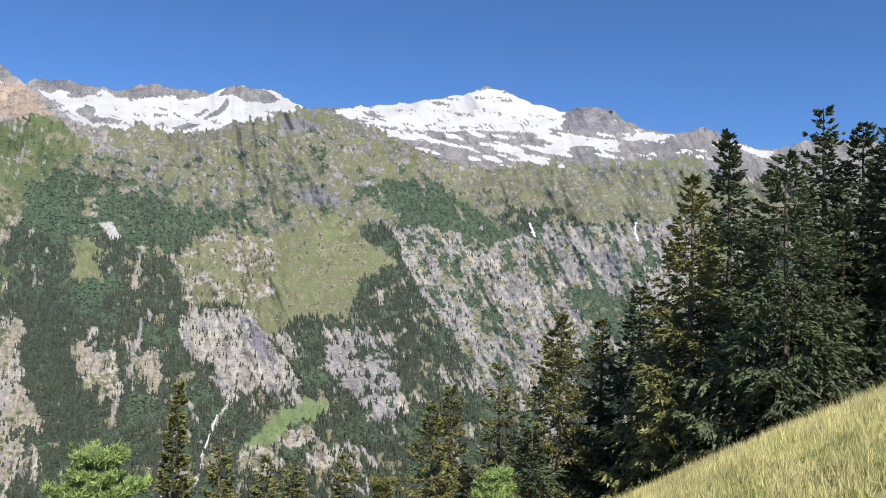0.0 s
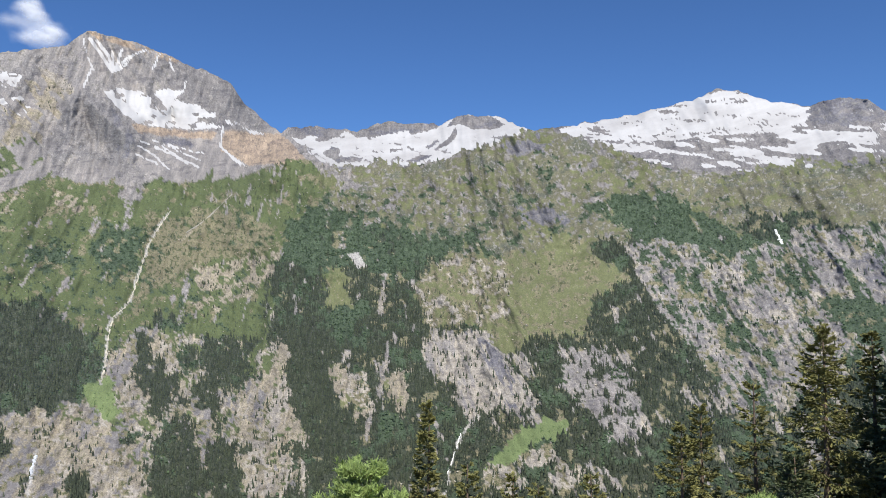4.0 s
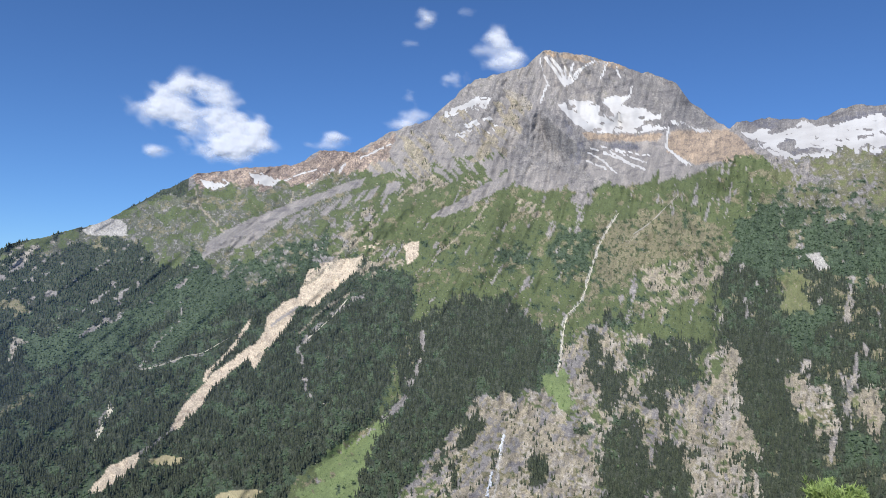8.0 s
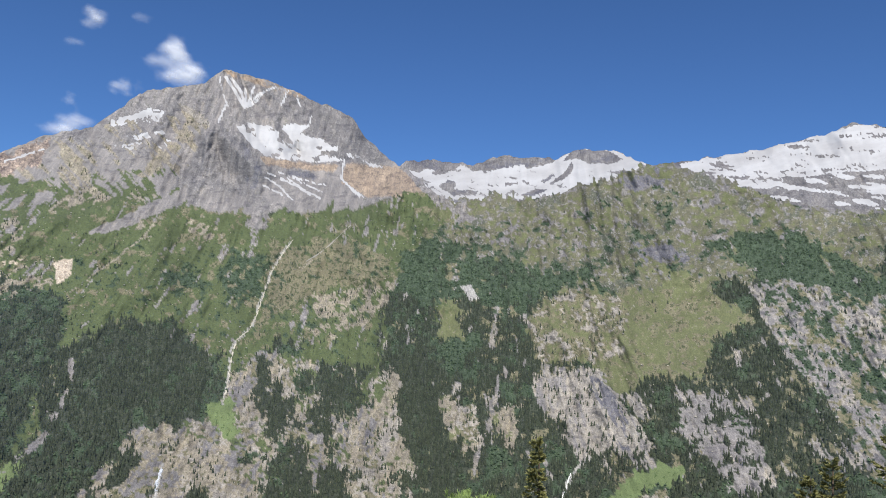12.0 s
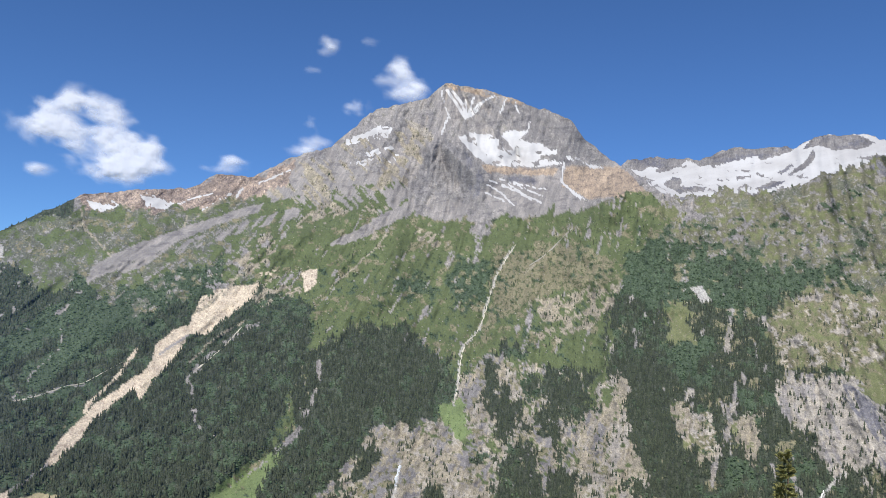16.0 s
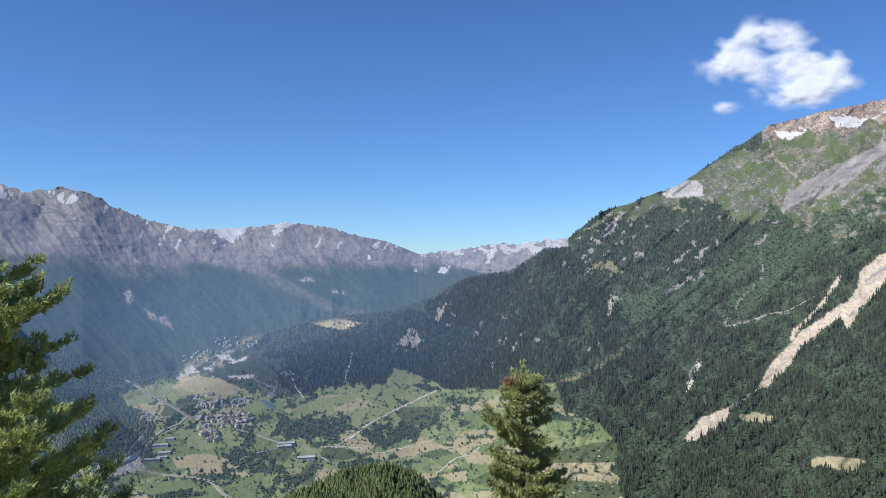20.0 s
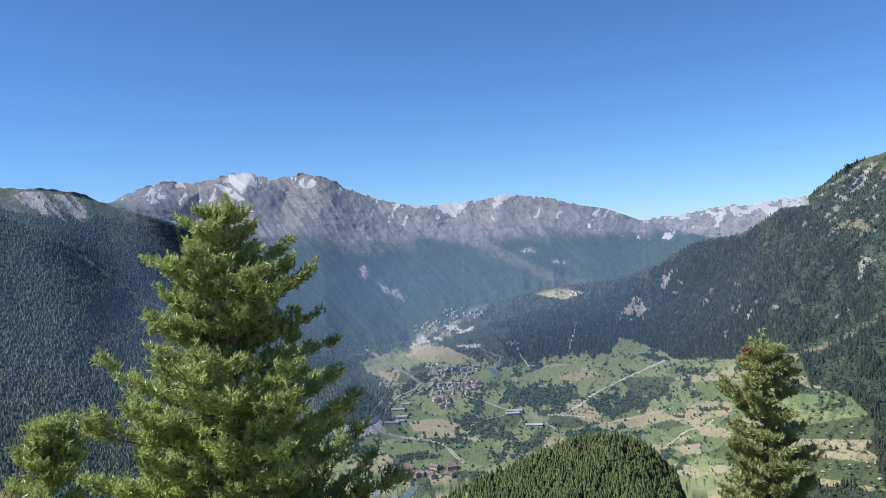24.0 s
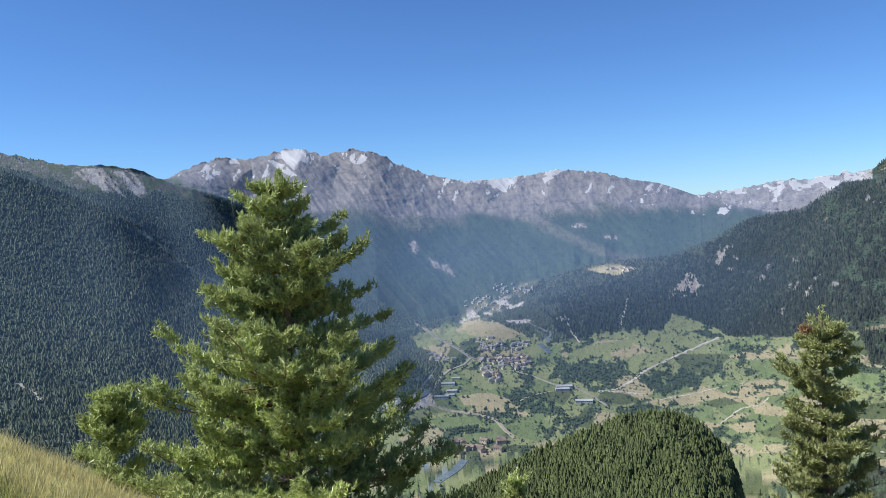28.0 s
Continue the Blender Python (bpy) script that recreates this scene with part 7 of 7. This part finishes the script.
# ---------------------------------------------------------------- haze, put in as a tinted sheet
HAZE_SHEET, hnt, hb_ = material("haze", 1.0)
hnt.nodes.remove(hb_)
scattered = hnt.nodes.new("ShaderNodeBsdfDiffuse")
# haze blue is set as the sheet's colour, lit through a fixed upward normal
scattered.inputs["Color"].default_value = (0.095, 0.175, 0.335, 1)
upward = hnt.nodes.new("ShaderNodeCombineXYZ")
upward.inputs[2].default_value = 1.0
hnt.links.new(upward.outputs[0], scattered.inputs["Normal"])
hmx, hclear, hat = hnt.nodes.new("ShaderNodeMixShader"), hnt.nodes.new("ShaderNodeBsdfTransparent"), hnt.nodes.new("ShaderNodeAttribute")
hat.attribute_name = "vapour"
hnt.links.new(hat.outputs["Fac"], hmx.inputs[0])
hnt.links.new(hclear.outputs[0], hmx.inputs[1])
hnt.links.new(scattered.outputs[0], hmx.inputs[2])
hnt.links.new(hmx.outputs[0], hnt.nodes["Material Output"].inputs[0])
# one partly clear blue sheet hung before the slopes stands in for the hazy air; it is denser down the long valley and
# in its depth
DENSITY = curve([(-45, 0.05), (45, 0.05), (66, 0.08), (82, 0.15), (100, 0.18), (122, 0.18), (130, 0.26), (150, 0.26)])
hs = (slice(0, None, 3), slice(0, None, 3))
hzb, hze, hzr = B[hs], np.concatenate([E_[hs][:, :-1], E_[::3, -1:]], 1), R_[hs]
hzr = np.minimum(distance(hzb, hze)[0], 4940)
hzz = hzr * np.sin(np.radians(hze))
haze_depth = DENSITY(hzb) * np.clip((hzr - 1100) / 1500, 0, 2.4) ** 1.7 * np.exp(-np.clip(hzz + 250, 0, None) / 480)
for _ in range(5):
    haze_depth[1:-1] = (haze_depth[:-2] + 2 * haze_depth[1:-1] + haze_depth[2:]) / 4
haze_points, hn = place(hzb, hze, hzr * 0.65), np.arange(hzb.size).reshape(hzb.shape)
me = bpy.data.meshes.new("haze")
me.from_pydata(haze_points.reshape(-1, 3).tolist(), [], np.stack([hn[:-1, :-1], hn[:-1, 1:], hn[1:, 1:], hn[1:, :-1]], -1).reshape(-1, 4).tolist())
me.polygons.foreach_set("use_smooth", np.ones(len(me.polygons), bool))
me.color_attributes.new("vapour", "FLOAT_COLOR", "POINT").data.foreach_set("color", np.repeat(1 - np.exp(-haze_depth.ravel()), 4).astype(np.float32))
me.materials.append(HAZE_SHEET)
tagged(new("haze", me), "thin blue sheet standing in for haze", "haze", kind="stuff")


# ---------------------------------------------------------------- meadow grass
def grass(name, b0, b1, r0, r1, tufts, seed, label, mat, tall=1.0, patchy=-9.0):
    rs = np.random.RandomState(seed)
    b = b0 + (b1 - b0) * rs.rand(tufts)
    r = np.sqrt(r0 ** 2 + (r1 ** 2 - r0 ** 2) * rs.rand(tufts))
    if patchy > -1:
        keep = fbm(b * 0.35, r * 0.45, 25) > patchy
        b, r = b[keep], r[keep]
        tufts = len(b)
    z = ground_height(b, r)
    c = np.stack([-np.sin(np.radians(b)) * r, np.cos(np.radians(b)) * r, z - 0.03], -1)
    n = 7
    base = c[:, None] + rs.randn(tufts, n, 3) * np.array([0.05, 0.05, 0.0])
    bend = rs.randn(tufts, n, 3) * np.array([0.30, 0.30, 0.0]) + np.array([0.12, 0.10, 1.0])
    patch = (0.7 + 0.5 * fbm(c[:, 0] * 0.5, c[:, 1] * 0.5, 15))[:, None, None]
    ln = (0.10 + 0.15 * rs.rand(tufts, n, 1)) * patch * tall
    tip = base + bend * ln
    side = rs.randn(tufts, n, 3) * np.array([1, 1, 0.1])
    side /= np.linalg.norm(side, axis=2, keepdims=True)
    sh_ = Shape()
    sh_.blades(base.reshape(-1, 3), tip.reshape(-1, 3), (side * 0.008).reshape(-1, 3), False)
    return tagged(new(name, sh_.mesh(name, mat)), label, "grass", kind="stuff")


STRAW = foliage("straw_blades", (0.72, 0.65, 0.32), 0.30, 0.40)
GREEN_BLADES = foliage("green_blades", (0.44, 0.48, 0.17), 0.30, 0.40)
STALKS = foliage("dry_stalks", (0.30, 0.20, 0.10), 0.30)
grass("meadow_grass", -33, -8, 8, 27, 19000, 61, "long straw-yellow meadow grass on the slope", STRAW)
grass("meadow_grass", -33, -8, 8, 27, 19000, 63, "fresh green grass tufts in the meadow", GREEN_BLADES, 0.95, 0.06)
grass("meadow_grass", 127, 148, 7, 18, 11000, 62, "long straw-yellow meadow grass on the slope", STRAW)
grass("meadow_grass", 127, 148, 7, 18, 11000, 64, "fresh green grass tufts in the meadow", GREEN_BLADES, 1.0, -0.2)
grass("seed_stalks", -31, -8, 17, 27, 260, 65, "tall brown seed stalks at the meadow's edge", STALKS, 1.9)
grass("meadow_grass", 127, 148, 8, 17.5, 3200, 66, "tall bleached grass bending on the brow", STRAW, 2.1)
grass("meadow_grass", -33, -8, 12, 26.5, 3800, 67, "tall bleached grass bending on the slope", STRAW, 2.0)
